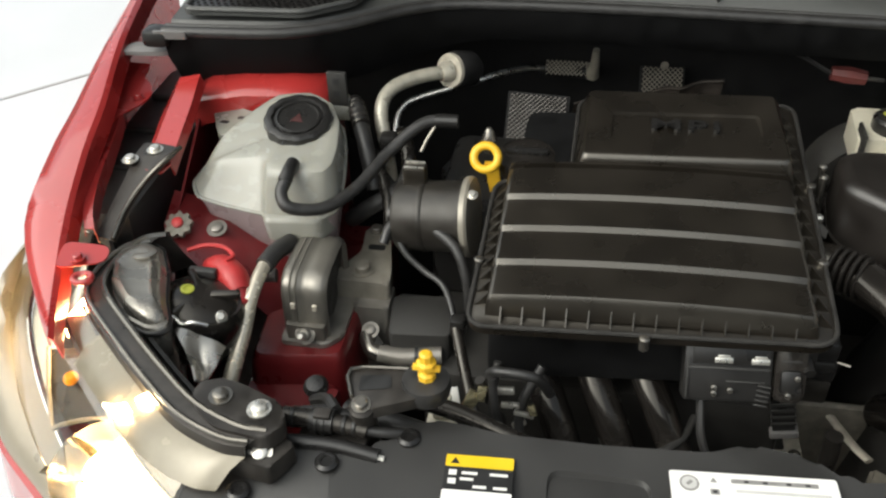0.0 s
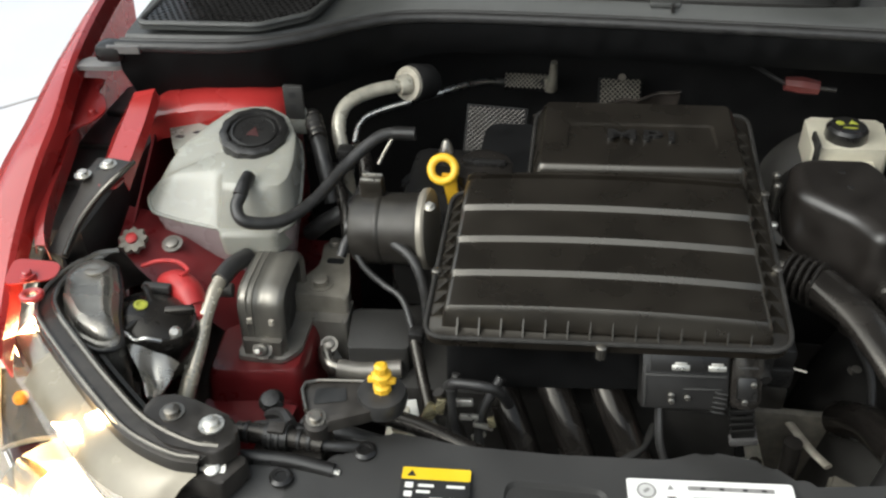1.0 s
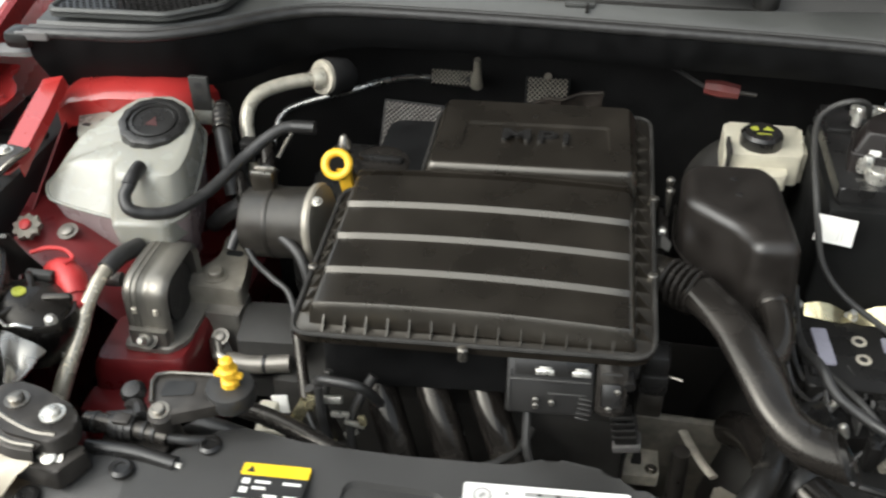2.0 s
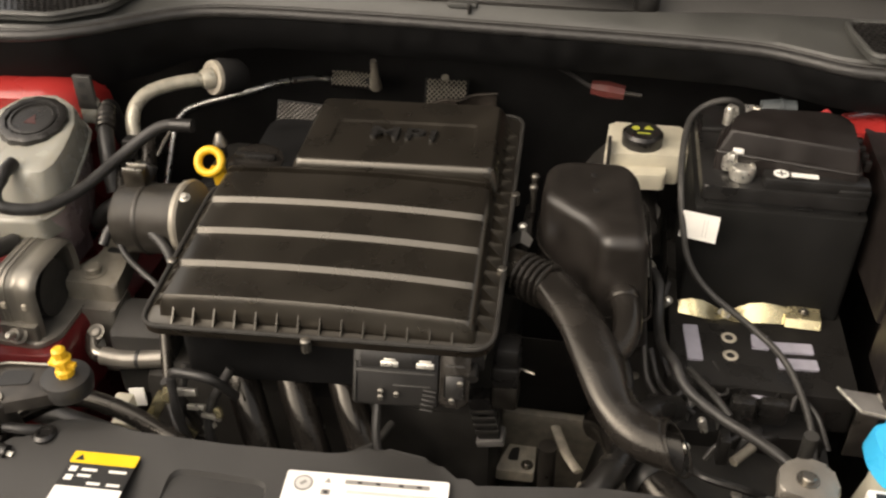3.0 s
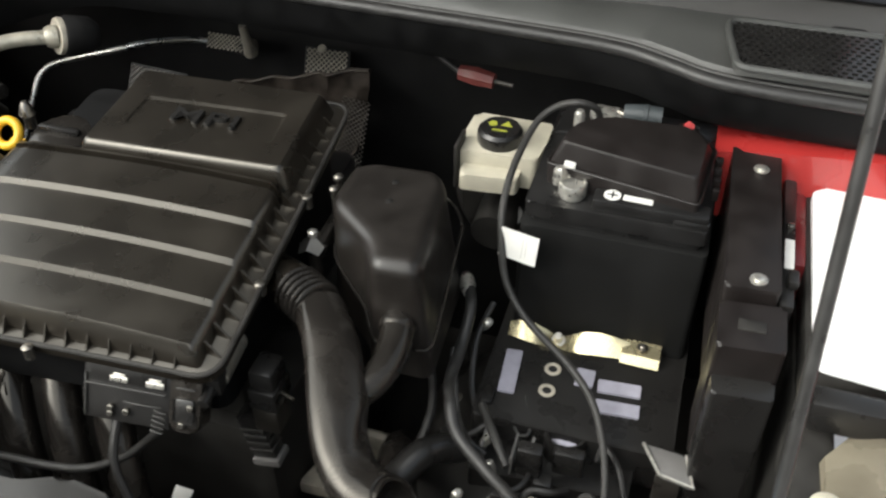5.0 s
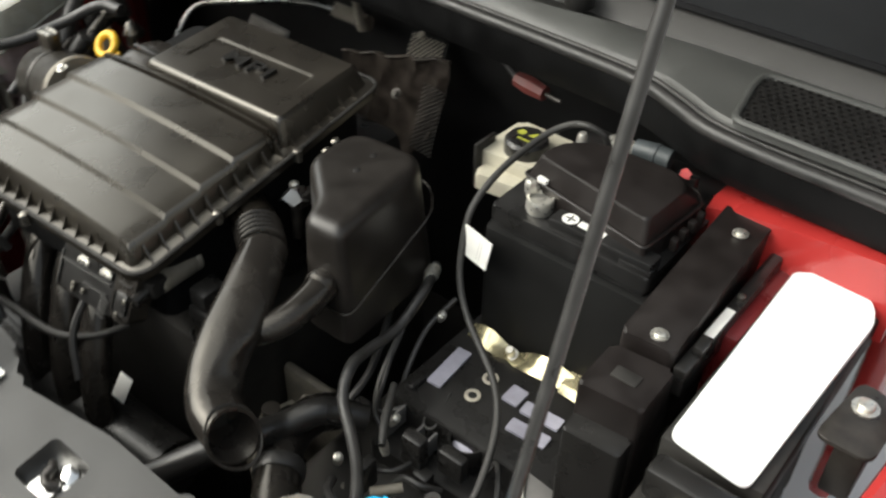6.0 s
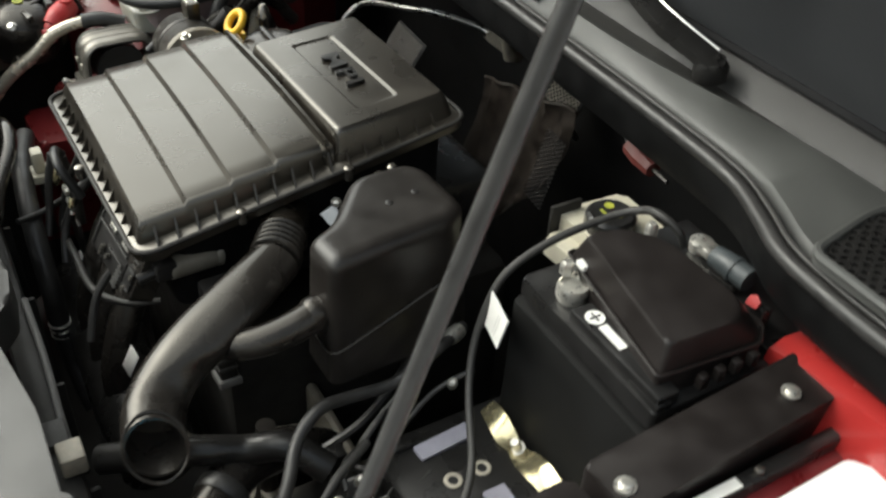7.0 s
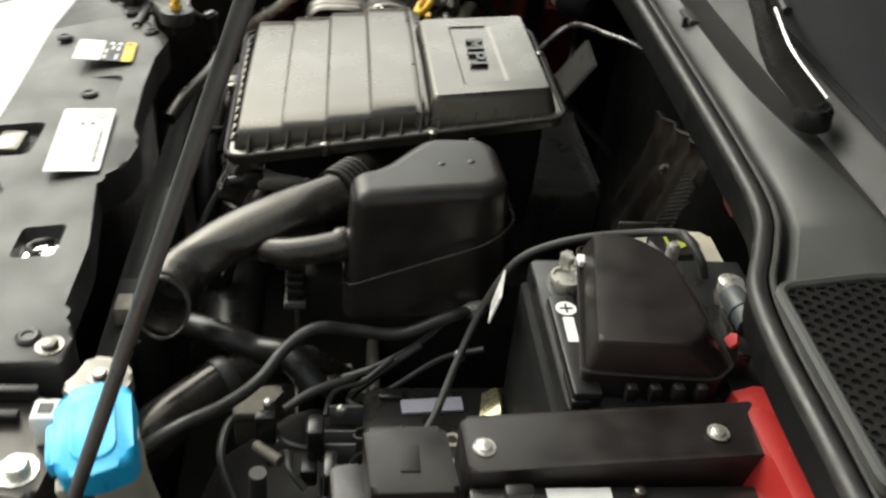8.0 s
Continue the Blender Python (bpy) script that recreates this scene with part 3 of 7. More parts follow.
part("block", box((-0.708, 0.482, 0.926), (-0.672, 0.516, 0.950), 0.008), SATIN, ends)
part("tab", prism(rounded([(-0.690, 0.484), (-0.646, 0.487), (-0.648, 0.506), (-0.692, 0.508)], 0.003), 0.940, 0.950, 0.002), CLIPGREY, ends)
part("tab_hole", box((-0.672, 0.493, 0.9502), (-0.662, 0.497, 0.9508)), INK, ends)
part("tongue", prism(rounded([(-0.742, 0.488), (-0.686, 0.492), (-0.656, 0.513), (-0.646, 0.530), (-0.740, 0.516)], 0.006), 0.912, 0.918, 0.002), CLIPGREY, ends)

wind = thing("windscreen", (CX, 1.0, 1.1), "dark tinted windscreen with a black printed edge", "windscreen", kind="structure")
def screen(v0, v1, lift):
    out = []
    for v in (v0, (v0 + v1) / 2, v1):
        out.append([Vector((CX + u * (0.70 - 0.10 * v), 0.755 + 0.86 * v - lift * 0.4, 0.978 + 0.50 * v + lift)) for u in (-1, -0.5, 0, 0.5, 1)])
    return out
part("pane", sheet(screen(0.06, 0.9, 0.0), 0.005), GLASS, wind)
part("printed_edge", sheet(screen(-0.01, 0.075, 0.003), 0.004), FRIT, wind)
part("lower_moulding", sheet(screen(0.074, 0.105, 0.004), 0.003), GREY, wind, "grey plastic moulding along the glass")
# Metal strip added to imitate a bright reflected streak on the glass.
part("edge_strip", tube([a.lerp(b, 0.5) + Vector((0, 0, 0.002)) for a, b in zip(screen(0.10, 0.11, 0.004)[0], screen(0.10, 0.11, 0.004)[2])][2:], 0.0022, 8, 3), STEEL, wind, "thin steel strip standing for a bright streak of reflection in the glass")
single("dashboard", box((-0.62, 0.86, 0.30), (0.58, 1.25, 0.985), 0.03), DULL, "dark dashboard top behind the windscreen", "dashboard", kind="structure")
single("cabin_wall", box((-0.70, 1.75, 0.3), (0.66, 1.80, 1.42), 0.02), DULL, "dark cabin interior behind the windscreen", "cabin", kind="structure")
single("roof", box((-0.60, 1.50, 1.42), (0.56, 2.3, 1.45), 0.012), RED, "red roof of the car above the windscreen", "roof", kind="structure")

for s in (-1, 1):
    single("body_side", box((CX + s * 0.72 - 0.02, 0.86, 0.22), (CX + s * 0.72 + 0.02, 2.32, 0.985), 0.015), RED, "plain red body side behind the front fender", "body side", kind="structure")
    single("windscreen_pillar", tube([(CX + s * 0.70, 0.80, 0.985), (CX + s * 0.645, 1.18, 1.22), (CX + s * 0.585, 1.54, 1.425)], 0.03, 10), RED, "red windscreen pillar holding the roof", "pillar", kind="structure")
single("body_rear", box((-0.72, 2.28, 0.22), (0.68, 2.32, 1.44), 0.015), RED, "plain red rear end of the cabin", "body", kind="structure")

wiper = thing("wiper", (0.285, 0.70, 0.975), "black windscreen wiper arm with a hinged base nut", "wiper")
part("arm", loft([[Vector(c) + Vector((dx, dy, dz)) for dx, dy, dz in ((-w * 0.3, -w, 0), (w * 0.3, w, 0), (w * 0.3, w, h), (0, 0, h * 1.35), (-w * 0.3, -w, h))] for c, w, h in (((0.275, 0.708, 0.966), 0.012, 0.008), ((0.255, 0.706, 0.972), 0.013, 0.010), ((0.215, 0.694, 0.985), 0.014, 0.011), ((0.180, 0.692, 0.994), 0.011, 0.011), ((0.12, 0.702, 1.004), 0.009, 0.010), ((0.02, 0.722, 1.012), 0.009, 0.010), ((-0.25, 0.775, 1.030), 0.004, 0.008))]), SATIN, wiper)
part("nut_cap", lathe([(0.0175, -0.012), (0.0175, 0.004), (0.015, 0.009), (0.0125, 0.009), (0.011, 0.006), (0.008, 0.006), (0.0075, 0.012), (0.003, 0.013)], (0.262, 0.711, 0.968), (0, -0.15, 1), 24), SATIN, wiper)
part("blade", tube([(0.12, 0.728, 1.012), (-0.2, 0.775, 1.03), (-0.5, 0.79, 1.035)], 0.005, 8), RUBBER, wiper)
part("spring", tube([(0.258, 0.722, 0.982), (0.196, 0.706, 1.002), (0.12, 0.715, 1.014)], 0.0020, 6), STEEL, wiper)
single("screen_nozzle", box((0.10, 0.80, 1.008), (0.16, 0.812, 1.03), 0.003), SATIN, "small black clip at the windscreen edge", "clip")

# ---- the lock carrier cover across the front ----
slam = thing("radiator_cover", (0.03, -0.05, 0.78), "dark grey grained plastic cover over the radiator carrier", "front cover")
slam_poly = [(-0.47, -0.135), (-0.30, -0.146), (-0.10, -0.140), (0.15, -0.138), (0.34, -0.132), (0.385, -0.10), (0.415, -0.02), (0.418, 0.046), (0.375, 0.046), (0.35, 0.029), (0.25, 0.030), (0.155, 0.016), (0.128, 0.012), (0.098, 0.036), (0.045, 0.043), (0.01, 0.028), (-0.09, 0.022), (-0.18, 0.022), (-0.215, 0.028), (-0.25, 0.030), (-0.272, 0.012), (-0.285, -0.010), (-0.34, -0.022), (-0.40, -0.024), (-0.45, -0.05)]
sp = prism(rounded(slam_poly, 0.010, 3), 0.745, lambda x, y: 0.790 + min(0.0, (y + 0.06) * 0.25), 0.005, 2)
bmesh.ops.triangulate(sp, faces=[f for f in sp.faces if len(f.verts) > 4])
panel = part("panel", sp, SLAMM, slam)


def cup(x0, y0, x1, y1, depth, r=0.012, slope=0.006):
    lo = rounded([(x0 + slope, y0 + slope), (x1 - slope, y0 + slope), (x1 - slope, y1 - slope), (x0 + slope, y1 - slope)], r, 4)
    hi = rounded([(x0 - slope, y0 - slope), (x1 + slope, y0 - slope), (x1 + slope, y1 + slope), (x0 - slope, y1 + slope)], r, 4)
    return prism(lo, 0.792 - depth, 0.792 + depth, top=hi)


carve(panel, [cup(-0.136, -0.072, -0.038, -0.006, 0.011, 0.014, 0.005), cup(-0.018, -0.150, 0.062, -0.076, 0.030, slope=0.003), cup(0.208, -0.046, 0.264, 0.002, 0.024, 0.008, 0.006)])
for (x, y, z) in ((-0.083, -0.043, 0.7812), (-0.40, -0.075, 0.787), (-0.33, -0.035, 0.790), (0.30, -0.09, 0.783), (0.385, 0.010, 0.790), (0.13, -0.10, 0.780), (-0.26, -0.115, 0.777), (-0.262, 0.004, 0.790)):
    clip = part("clip", lathe([(0.011, -0.001), (0.011, 0.002), (0.008, 0.0042), (0.0055, 0.0040), (0.005, 0.0025)], (x, y, z), (0, 0, 1), 18), SATIN, slam)
part("latch", box((0.0, -0.125, 0.760), (0.045, -0.095, 0.775), 0.004), DARKMETAL, slam)
part("latch_plate", prism(rounded([(0.212, -0.042), (0.206, -0.004), (0.258, -0.001), (0.246, -0.040)], 0.004), 0.7685, 0.7715, 0.001), CHROME, slam, "bright chrome latch plate")
part("striker", tube([(0.222, -0.014, 0.774), (0.230, -0.018, 0.779), (0.232, -0.026, 0.778), (0.240, -0.030, 0.778), (0.247, -0.024, 0.775)], 0.0042, 10), BRACKETM, slam, "dark striker loop")
part("striker_tongue", lathe([(0.010, 0), (0.009, 0.004), (0.004, 0.007)], (0.243, -0.012, 0.7715), (0.2, -0.3, 1), 14), CHROME, slam)

warn = thing("warning_label", (0.045, -0.022, 0.7915), "white warning label with black symbols on the front cover", "label")
lm = pose(0.046, -0.0225, 0.7916, 0, 0, 4)
part("paper", prism(rounded(rect(0.143, 0.058), 0.003), 0, 0.0006, m=lm), WHITE, warn)
rs = part("round_symbol", lathe([(0.0085, 0), (0.0085, 0.0003)], lm @ Vector((-0.055, 0.016, 0.0007)), (0, 0, 1), 24), INKGREY, warn)
part("symbol_field", lathe([(0.0066, 0.0003), (0.0066, 0.0005)], lm @ Vector((-0.055, 0.016, 0.0007)), (0, 0, 1), 24), FAINT, rs)
part("symbol_mark", prism(rect(0.006, 0.003), 0.0013, 0.0015, m=lm @ Matrix.Translation((-0.055, 0.016, 0)) @ Matrix.Rotation(0.7, 4, "Z")), INKGREY, rs)
part("symbol", prism([(-0.037, 0.018), (-0.031, 0.018), (-0.034, 0.0235)], 0.0007, 0.001, m=lm), INKGREY, warn)
for k in range(2):
    sq = part("symbol", prism(rect(0.008, 0.006), 0.0007, 0.0009, m=lm @ Matrix.Translation((-0.034, 0.008 - 0.011 * k, 0))), INKGREY, warn)
    part("symbol_mark", prism(rect(0.004, 0.003), 0.0009, 0.0011, m=lm @ Matrix.Translation((-0.034, 0.008 - 0.011 * k, 0))), INK, sq)
part("print_bar", prism(rect(0.074, 0.0045), 0.0007, 0.0009, m=lm @ Matrix.Translation((0.018, 0.0205, 0))), INKGREY, warn)
for x in (-0.006, 0.010, 0.030, 0.046):
    part("print_bar", prism(rect(0.004, 0.0025), 0.0010, 0.0011, m=lm @ Matrix.Translation((x, 0.0205, 0))), INK, warn)
for k in range(4):
    part("print_bar", prism(rect(0.080, 0.003), 0.0007, 0.001, m=lm @ Matrix.Translation((0.024, 0.010 - 0.009 * k, 0))), FAINT, warn)

acl = thing("refrigerant_label", (-0.192, -0.04, 0.7915), "black label with a yellow header and white field", "label")
am = pose(-0.192, -0.042, 0.7914, -3, 0, 3)
part("yellow_header", prism(rounded(rect(0.061, 0.014), 0.002), 0, 0.0006, m=am @ Matrix.Translation((0, 0.028, 0))), LABELY, acl)
part("black_field", prism(rect(0.061, 0.026), 0, 0.0006, m=am @ Matrix.Translation((0, 0.008, 0))), INK, acl)
part("white_field", prism(rounded(rect(0.061, 0.034), 0.002), 0, 0.0006, m=am @ Matrix.Translation((0, -0.0225, 0))), WHITE, acl)
part("symbol", prism([(-0.026, 0.0245), (-0.018, 0.0245), (-0.022, 0.0315)], 0.0007, 0.001, m=am), INK, acl)
for (x, y, w, h) in ((-0.023, 0.014, 0.007, 0.006), (-0.023, 0.004, 0.007, 0.006), (-0.008, 0.014, 0.014, 0.003), (0.018, 0.014, 0.016, 0.003), (-0.010, 0.007, 0.012, 0.003), (0.002, -0.001, 0.012, 0.003), (0.020, -0.001, 0.012, 0.003)):
    part("print_bar", prism(rect(w, h), 0.0007, 0.001, m=am @ Matrix.Translation((x, y, 0))), WHITE, acl)

# ---- air filter housing ----
air = thing("air_filter_housing", (-0.05, 0.33, 0.70), "black plastic air filter housing with stepped ribbed lid", "air filter")
AX = -0.050
lipz = lambda x, y: 0.8165 + (y - 0.145) * 0.158 + (x - AX) * 0.030


def crown(x):
    u = (x - AX) / 0.165
    return 0.0060 * (1 - u * u) + (x - AX) * 0.030


lip_poly = [(-0.230, 0.141), (0.134, 0.149), (0.122, 0.516), (-0.138, 0.516), (-0.140, 0.366), (-0.226, 0.356)]
part("lip", prism(rounded(lip_poly, [0.022, 0.026, 0.02, 0.02, 0.01, 0.02], 5), lambda x, y: lipz(x, y) - 0.010, lipz, 0.002), BLACK, air)
rim = rounded(lip_poly, [0.022, 0.026, 0.02, 0.02, 0.01, 0.02], 5)
part("rim", tube([(x, y, lipz(x, y) + 0.0008) for x, y in rim + rim[:1]], 0.0026, 8, 1), DULL, air)
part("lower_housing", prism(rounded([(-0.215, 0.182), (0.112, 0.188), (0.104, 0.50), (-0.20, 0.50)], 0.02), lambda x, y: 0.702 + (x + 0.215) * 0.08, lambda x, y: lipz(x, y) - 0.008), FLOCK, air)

# stepped lid: four risers, each with a rounded shoulder, and a channel before the raised block
prof = [(0.1560, 0.815), (0.1590, 0.8360)]
for k in range(4):
    y0, z0 = 0.1590 + 0.0478 * k, 0.8360 + 0.0088 * k
    prof += [(y0 + 0.0036, z0 + 0.0056), (y0 + 0.0478, z0 + 0.0088)]
prof += [(0.3535, 0.8715), (0.3540, 0.8630), (0.3590, 0.8630), (0.3595, 0.8735), (0.3630, 0.8735), (0.3640, 0.864), (0.372, 0.864)]
rows = []
for y, z in prof:
    t = (y - 0.15) / 0.2
    xl, xr = -0.207 + 0.001 * t, 0.110 - 0.009 * t
    foot_l, foot_r = lipz(xl, y) - 0.002, lipz(xr, y) - 0.002
    side = [(xl - 0.006, y, foot_l), (xl - 0.005, y, z - 0.010 + crown(xl)), (xl - 0.0025, y, z - 0.003 + crown(xl)), (xl + 0.002, y, z + crown(xl))]
    mid = [(xl + (xr - xl) * i / 13, y, z + crown(xl + (xr - xl) * i / 13)) for i in range(1, 13)]
    oth = [(xr - 0.004, y, z + crown(xr)), (xr, y, z - 0.002 + crown(xr)), (xr + 0.003, y, z - 0.008 + crown(xr)), (xr + 0.006, y, foot_r)]
    rows.append([(x, yy, max(zz, lipz(x, yy) - 0.002)) for x, yy, zz in side + mid + oth])
lid = bmesh.new()
V = [[lid.verts.new(p) for p in r] for r in rows]
for a, b in zip(V, V[1:]):
    for i in range(len(a) - 1):
        lid.faces.new((a[i], a[i + 1], b[i + 1], b[i]))
part("lid", lid, BLACK, air)

# raised block with a sunk panel round the lettering
blk_top = lambda x, y: 0.8835 + (y - 0.37) * 0.095 + (x + 0.12) * 0.030
blk_foot = [(-0.138, 0.362), (0.112, 0.366), (0.108, 0.510), (-0.136, 0.510)]
blk_edge = [(-0.128, 0.369), (0.102, 0.372), (0.095, 0.501), (-0.127, 0.501)]
sunk = [(-0.098, 0.404), (0.076, 0.407), (0.073, 0.457), (-0.096, 0.455)]
low, edge, inner = rounded(blk_foot, 0.010, 4), rounded(blk_edge, 0.008, 4), rounded(sunk, 0.006, 4)
mouth = rounded([(x + (0.0022 if x < 0 else -0.0022), y + (0.0022 if y < 0.43 else -0.0022)) for x, y in sunk], 0.005, 4)
wall_at = [(a[0] + (b[0] - a[0]) * 0.72, a[1] + (b[1] - a[1]) * 0.72) for a, b in zip(low, edge)]
near = lambda a, b, f: [(p[0] + (q[0] - p[0]) * f, p[1] + (q[1] - p[1]) * f) for p, q in zip(a, b)]
block_rings = [[Vector((x, y, lipz(x, y) - 0.003)) for x, y in low], [Vector((x, y, blk_top(x, y) - 0.0065)) for x, y in wall_at],
               [Vector((x, y, blk_top(x, y) - 0.0018)) for x, y in edge], [Vector((x, y, blk_top(x, y))) for x, y in shrink(edge, 0.0022)],
               [Vector((x, y, blk_top(x, y))) for x, y in near(edge, inner, 0.16)], [Vector((x, y, blk_top(x, y))) for x, y in near(edge, inner, 0.96)], [Vector((x, y, blk_top(x, y))) for x, y in inner],
               [Vector((x, y, blk_top(x, y) - 0.0019)) for x, y in mouth], [Vector((x, y, blk_top(x, y) - 0.0019)) for x, y in near(mouth, [(-0.011, 0.431)] * len(mouth), 0.04)]]
mpi = part("raised_cover", loft(block_rings), BLACK, air)
tilt = math.degrees(math.atan(0.095))
words("lettering", "MPI", 0.0285, pose(-0.012, 0.4295, blk_top(-0.012, 0.4295) - 0.0010, tilt, -1.7, -1.5), SATIN, mpi, 0.0032, wide=1.72, bold=0.0005, spread=1.15)


def gusset(name, p, q, w, material):
    """A thin upright web from p (foot, on the lip) to q (head, on the lid)."""
    p, q = Vector(p), Vector(q)
    d = (q - p)
    side = Vector((d.y, -d.x, 0)).normalized() * w / 2
    bm = bmesh.new()
    low = Vector((q.x, q.y, p.z))
    a = [bm.verts.new(v + side) for v in (p, low, q)]
    b = [bm.verts.new(v - side) for v in (p, low, q)]
    bm.faces.new(a), bm.faces.new(b[::-1])
    for i in range(3):
        bm.faces.new((a[i], a[(i + 1) % 3], b[(i + 1) % 3], b[i]))
    return part(name, bm, material, air, smooth=False)


for k in range(14):
    x = -0.196 + 0.0222 * k
    gusset("rib", (x, 0.1450 + 0.0004 * k, lipz(x, 0.145) - 0.001), (x, 0.1590, 0.8300 + crown(x)), 0.0015, BLACK)
for k in range(10):
    y = 0.170 + 0.0172 * k
    gusset("rib", (-0.2265, y, lipz(-0.225, y) - 0.001), (-0.211, y + 0.004, lipz(-0.21, y) + 0.014), 0.0035, BLACK)
for k in range(16):
    y = 0.172 + 0.0205 * k
    xr = 0.131 - 0.033 * (y - 0.149)
    deep = 0.016 if y < 0.36 else 0.020
    gusset("rib", (xr, y, lipz(xr, y) - 0.001), (xr - deep, y + 0.002, lipz(xr, y) + (0.016 if y < 0.36 else 0.013)), 0.0020, BLACK)
for p in ((-0.051, 0.1390), (0.1285, 0.256), (0.1285, 0.372), (-0.228, 0.23), (-0.05, 0.516)):
    part("clip_screw", lathe([(0.0055, -0.010), (0.0055, 0.0035), (0.0035, 0.005)], (p[0], p[1], lipz(*p)), (0, 0, 1), 12), DARKMETAL, air)
part("lid_screw", lathe([(0.0045, -0.008), (0.0045, 0.002), (0.002, 0.0026)], (-0.024, 0.3550, 0.8685), (0, 0, 1), 12), DARKMETAL, air)
part("channel_floor", box((-0.20, 0.352, 0.852), (0.100, 0.374, 0.8645), 0.001), BLACK, air)
part("outlet_spigot", tube([(0.085, 0.318, 0.800), (0.125, 0.300, 0.808), (0.150, 0.288, 0.811)], 0.0255, 18), BLACK, air)
# dipstick and oil cap in the corner beside the lid
dip = thing("dipstick", (-0.242, 0.386, 0.80), "yellow plastic ring handle of the oil dipstick", "dipstick")
ringm = Vector((-0.242, 0.386, 0.858))
dq = Vector((0, 0, 1)).rotation_difference(Vector((0.05, -0.78, 0.62))).to_matrix()
ring = [ringm + dq @ Vector((0.0145 * math.cos(a), 0.0145 * math.sin(a), 0)) for a in [2 * math.pi * i / 24 for i in range(25)]]
part("ring", tube(ring, 0.0052, 10, 1, caps=False), YELLOW, dip)
part("stem", loft([[ringm + Vector((0.006, 0.004, -0.010)) + Vector((dx, dy, 0)) for dx, dy in ((-0.008, -0.003), (0.009, -0.003), (0.009, 0.004), (-0.008, 0.004))], [ringm + Vector((0.012, 0.004, -0.050)) + Vector((dx, dy, 0)) for dx, dy in ((-0.007, -0.003), (0.007, -0.003), (0.007, 0.004), (-0.007, 0.004))]]), YELLOW, dip)
oil = thing("oil_filler_cap", (-0.196, 0.412, 0.82), "round black oil filler cap with a raised grip", "oil cap")
part("cap", lathe([(0.031, -0.02), (0.036, -0.012), (0.037, 0.0), (0.035, 0.006), (0.028, 0.009), (0.010, 0.0095)], (-0.195, 0.414, 0.842), (0, -0.12, 1), 28, lobes=14, depth=0.03), GLOSSY, oil)
part("grip", box((-0.222, 0.409, 0.849), (-0.168, 0.419, 0.858), 0.004), SATIN, oil)
part("neck", lathe([(0.029, -0.09), (0.029, -0.018)], (-0.195, 0.414, 0.842), (0, -0.12, 1), 20), DULL, oil)

# ---- engine under the housing ----
engine = thing("engine_block", (-0.08, 0.35, 0.30), "dark cast engine with plastic intake manifold below the housing", "engine")
part("block", box((-0.30, 0.22, 0.28), (0.13, 0.60, 0.655), 0.02), DULL, engine)
part("cam_cover", box((-0.31, 0.36, 0.655), (0.10, 0.585, 0.776), 0.02), SATIN, engine)
part("rear_cover", prism(rounded([(-0.33, 0.515), (0.06, 0.515), (0.05, 0.60), (-0.30, 0.60)], 0.02), 0.70, 0.742, 0.01), SATIN, engine)
for k in range(3):
    x = -0.156 + 0.061 * k
    part("intake_runner", tube([(x - 0.020, 0.250, 0.715), (x - 0.006, 0.210, 0.708), (x + 0.022, 0.165, 0.668), (x + 0.055, 0.125, 0.60), (x + 0.075, 0.115, 0.54)], [0.019, 0.0195, 0.0195, 0.018, 0.017], 14, flat=0.85), GLOSSY, engine)
part("plenum", tube([(-0.22, 0.14, 0.54), (0.0, 0.13, 0.53), (0.13, 0.135, 0.53)], 0.045, 14), SATIN, engine)
part("manifold_flange", box((-0.21, 0.235, 0.66), (0.10, 0.26, 0.735), 0.006), DULL, engine)
part("vacuum_pipe", tube([(-0.198, 0.160, 0.745), (-0.202, 0.138, 0.700), (-0.196, 0.121, 0.650), (-0.115, 0.120, 0.655), (-0.034, 0.123, 0.664), (0.004, 0.150, 0.664), (0.020, 0.185, 0.665)], 0.0045, 10), GREY, engine)

# electronics box with two bright clips
ctl = thing("control_unit", (0.05, 0.145, 0.70), "black plastic control unit with two bright metal clips", "control unit")
cm = pose(0.050, 0.152, 0.768, 62, 0, 4)
part("case", box((-0.058, -0.026, -0.016), (0.030, 0.042, 0.008), 0.004, m=cm), SATIN, ctl)
part("end_block", prism(rounded([(0.031, -0.022), (0.060, -0.022), (0.062, 0.040), (0.050, 0.046), (0.031, 0.044)], 0.008, 4), -0.014, 0.011, 0.003, m=cm), GLOSSY, ctl)
part("top_ledge", box((-0.054, 0.009, 0.0082), (0.026, 0.0118, 0.0115), 0.0008, m=cm), GREY, ctl)
part("upper_panel", box((-0.050, 0.014, 0.0082), (0.026, 0.034, 0.0100), 0.001, m=cm), SATIN, ctl)
part("ridge", box((-0.016, -0.004, 0.0082), (0.022, -0.0022, 0.0108), 0.0006, m=cm), GREY, ctl)
part("side_ridge", box((-0.0555, -0.022, 0.0082), (-0.0535, 0.020, 0.0105), 0.0006, m=cm), GREY, ctl)
for k in range(5):
    part("fin", box((0.016, -0.024 + 0.0050 * k, 0.0082), (0.029, -0.0222 + 0.0050 * k, 0.0120), 0.0005, m=cm @ Matrix.Rotation(math.radians(-9), 4, "Z")), GREY, ctl)
for x, y in ((-0.028, -0.010), (-0.012, -0.012), (-0.028, -0.016), (0.044, -0.014), (0.052, 0.004)):
    part("boss", lathe([(0.0035, 0), (0.0032, 0.004), (0.0018, 0.0044)], cm @ Vector((x, y, 0.009 if x < 0.03 else 0.0112)), cm.to_3x3() @ Vector((0, 0, 1)), 10), DARKMETAL, ctl)
part("socket", box((0.036, -0.012, 0.0112), (0.056, 0.012, 0.0135), 0.003, m=cm), SATIN, ctl)
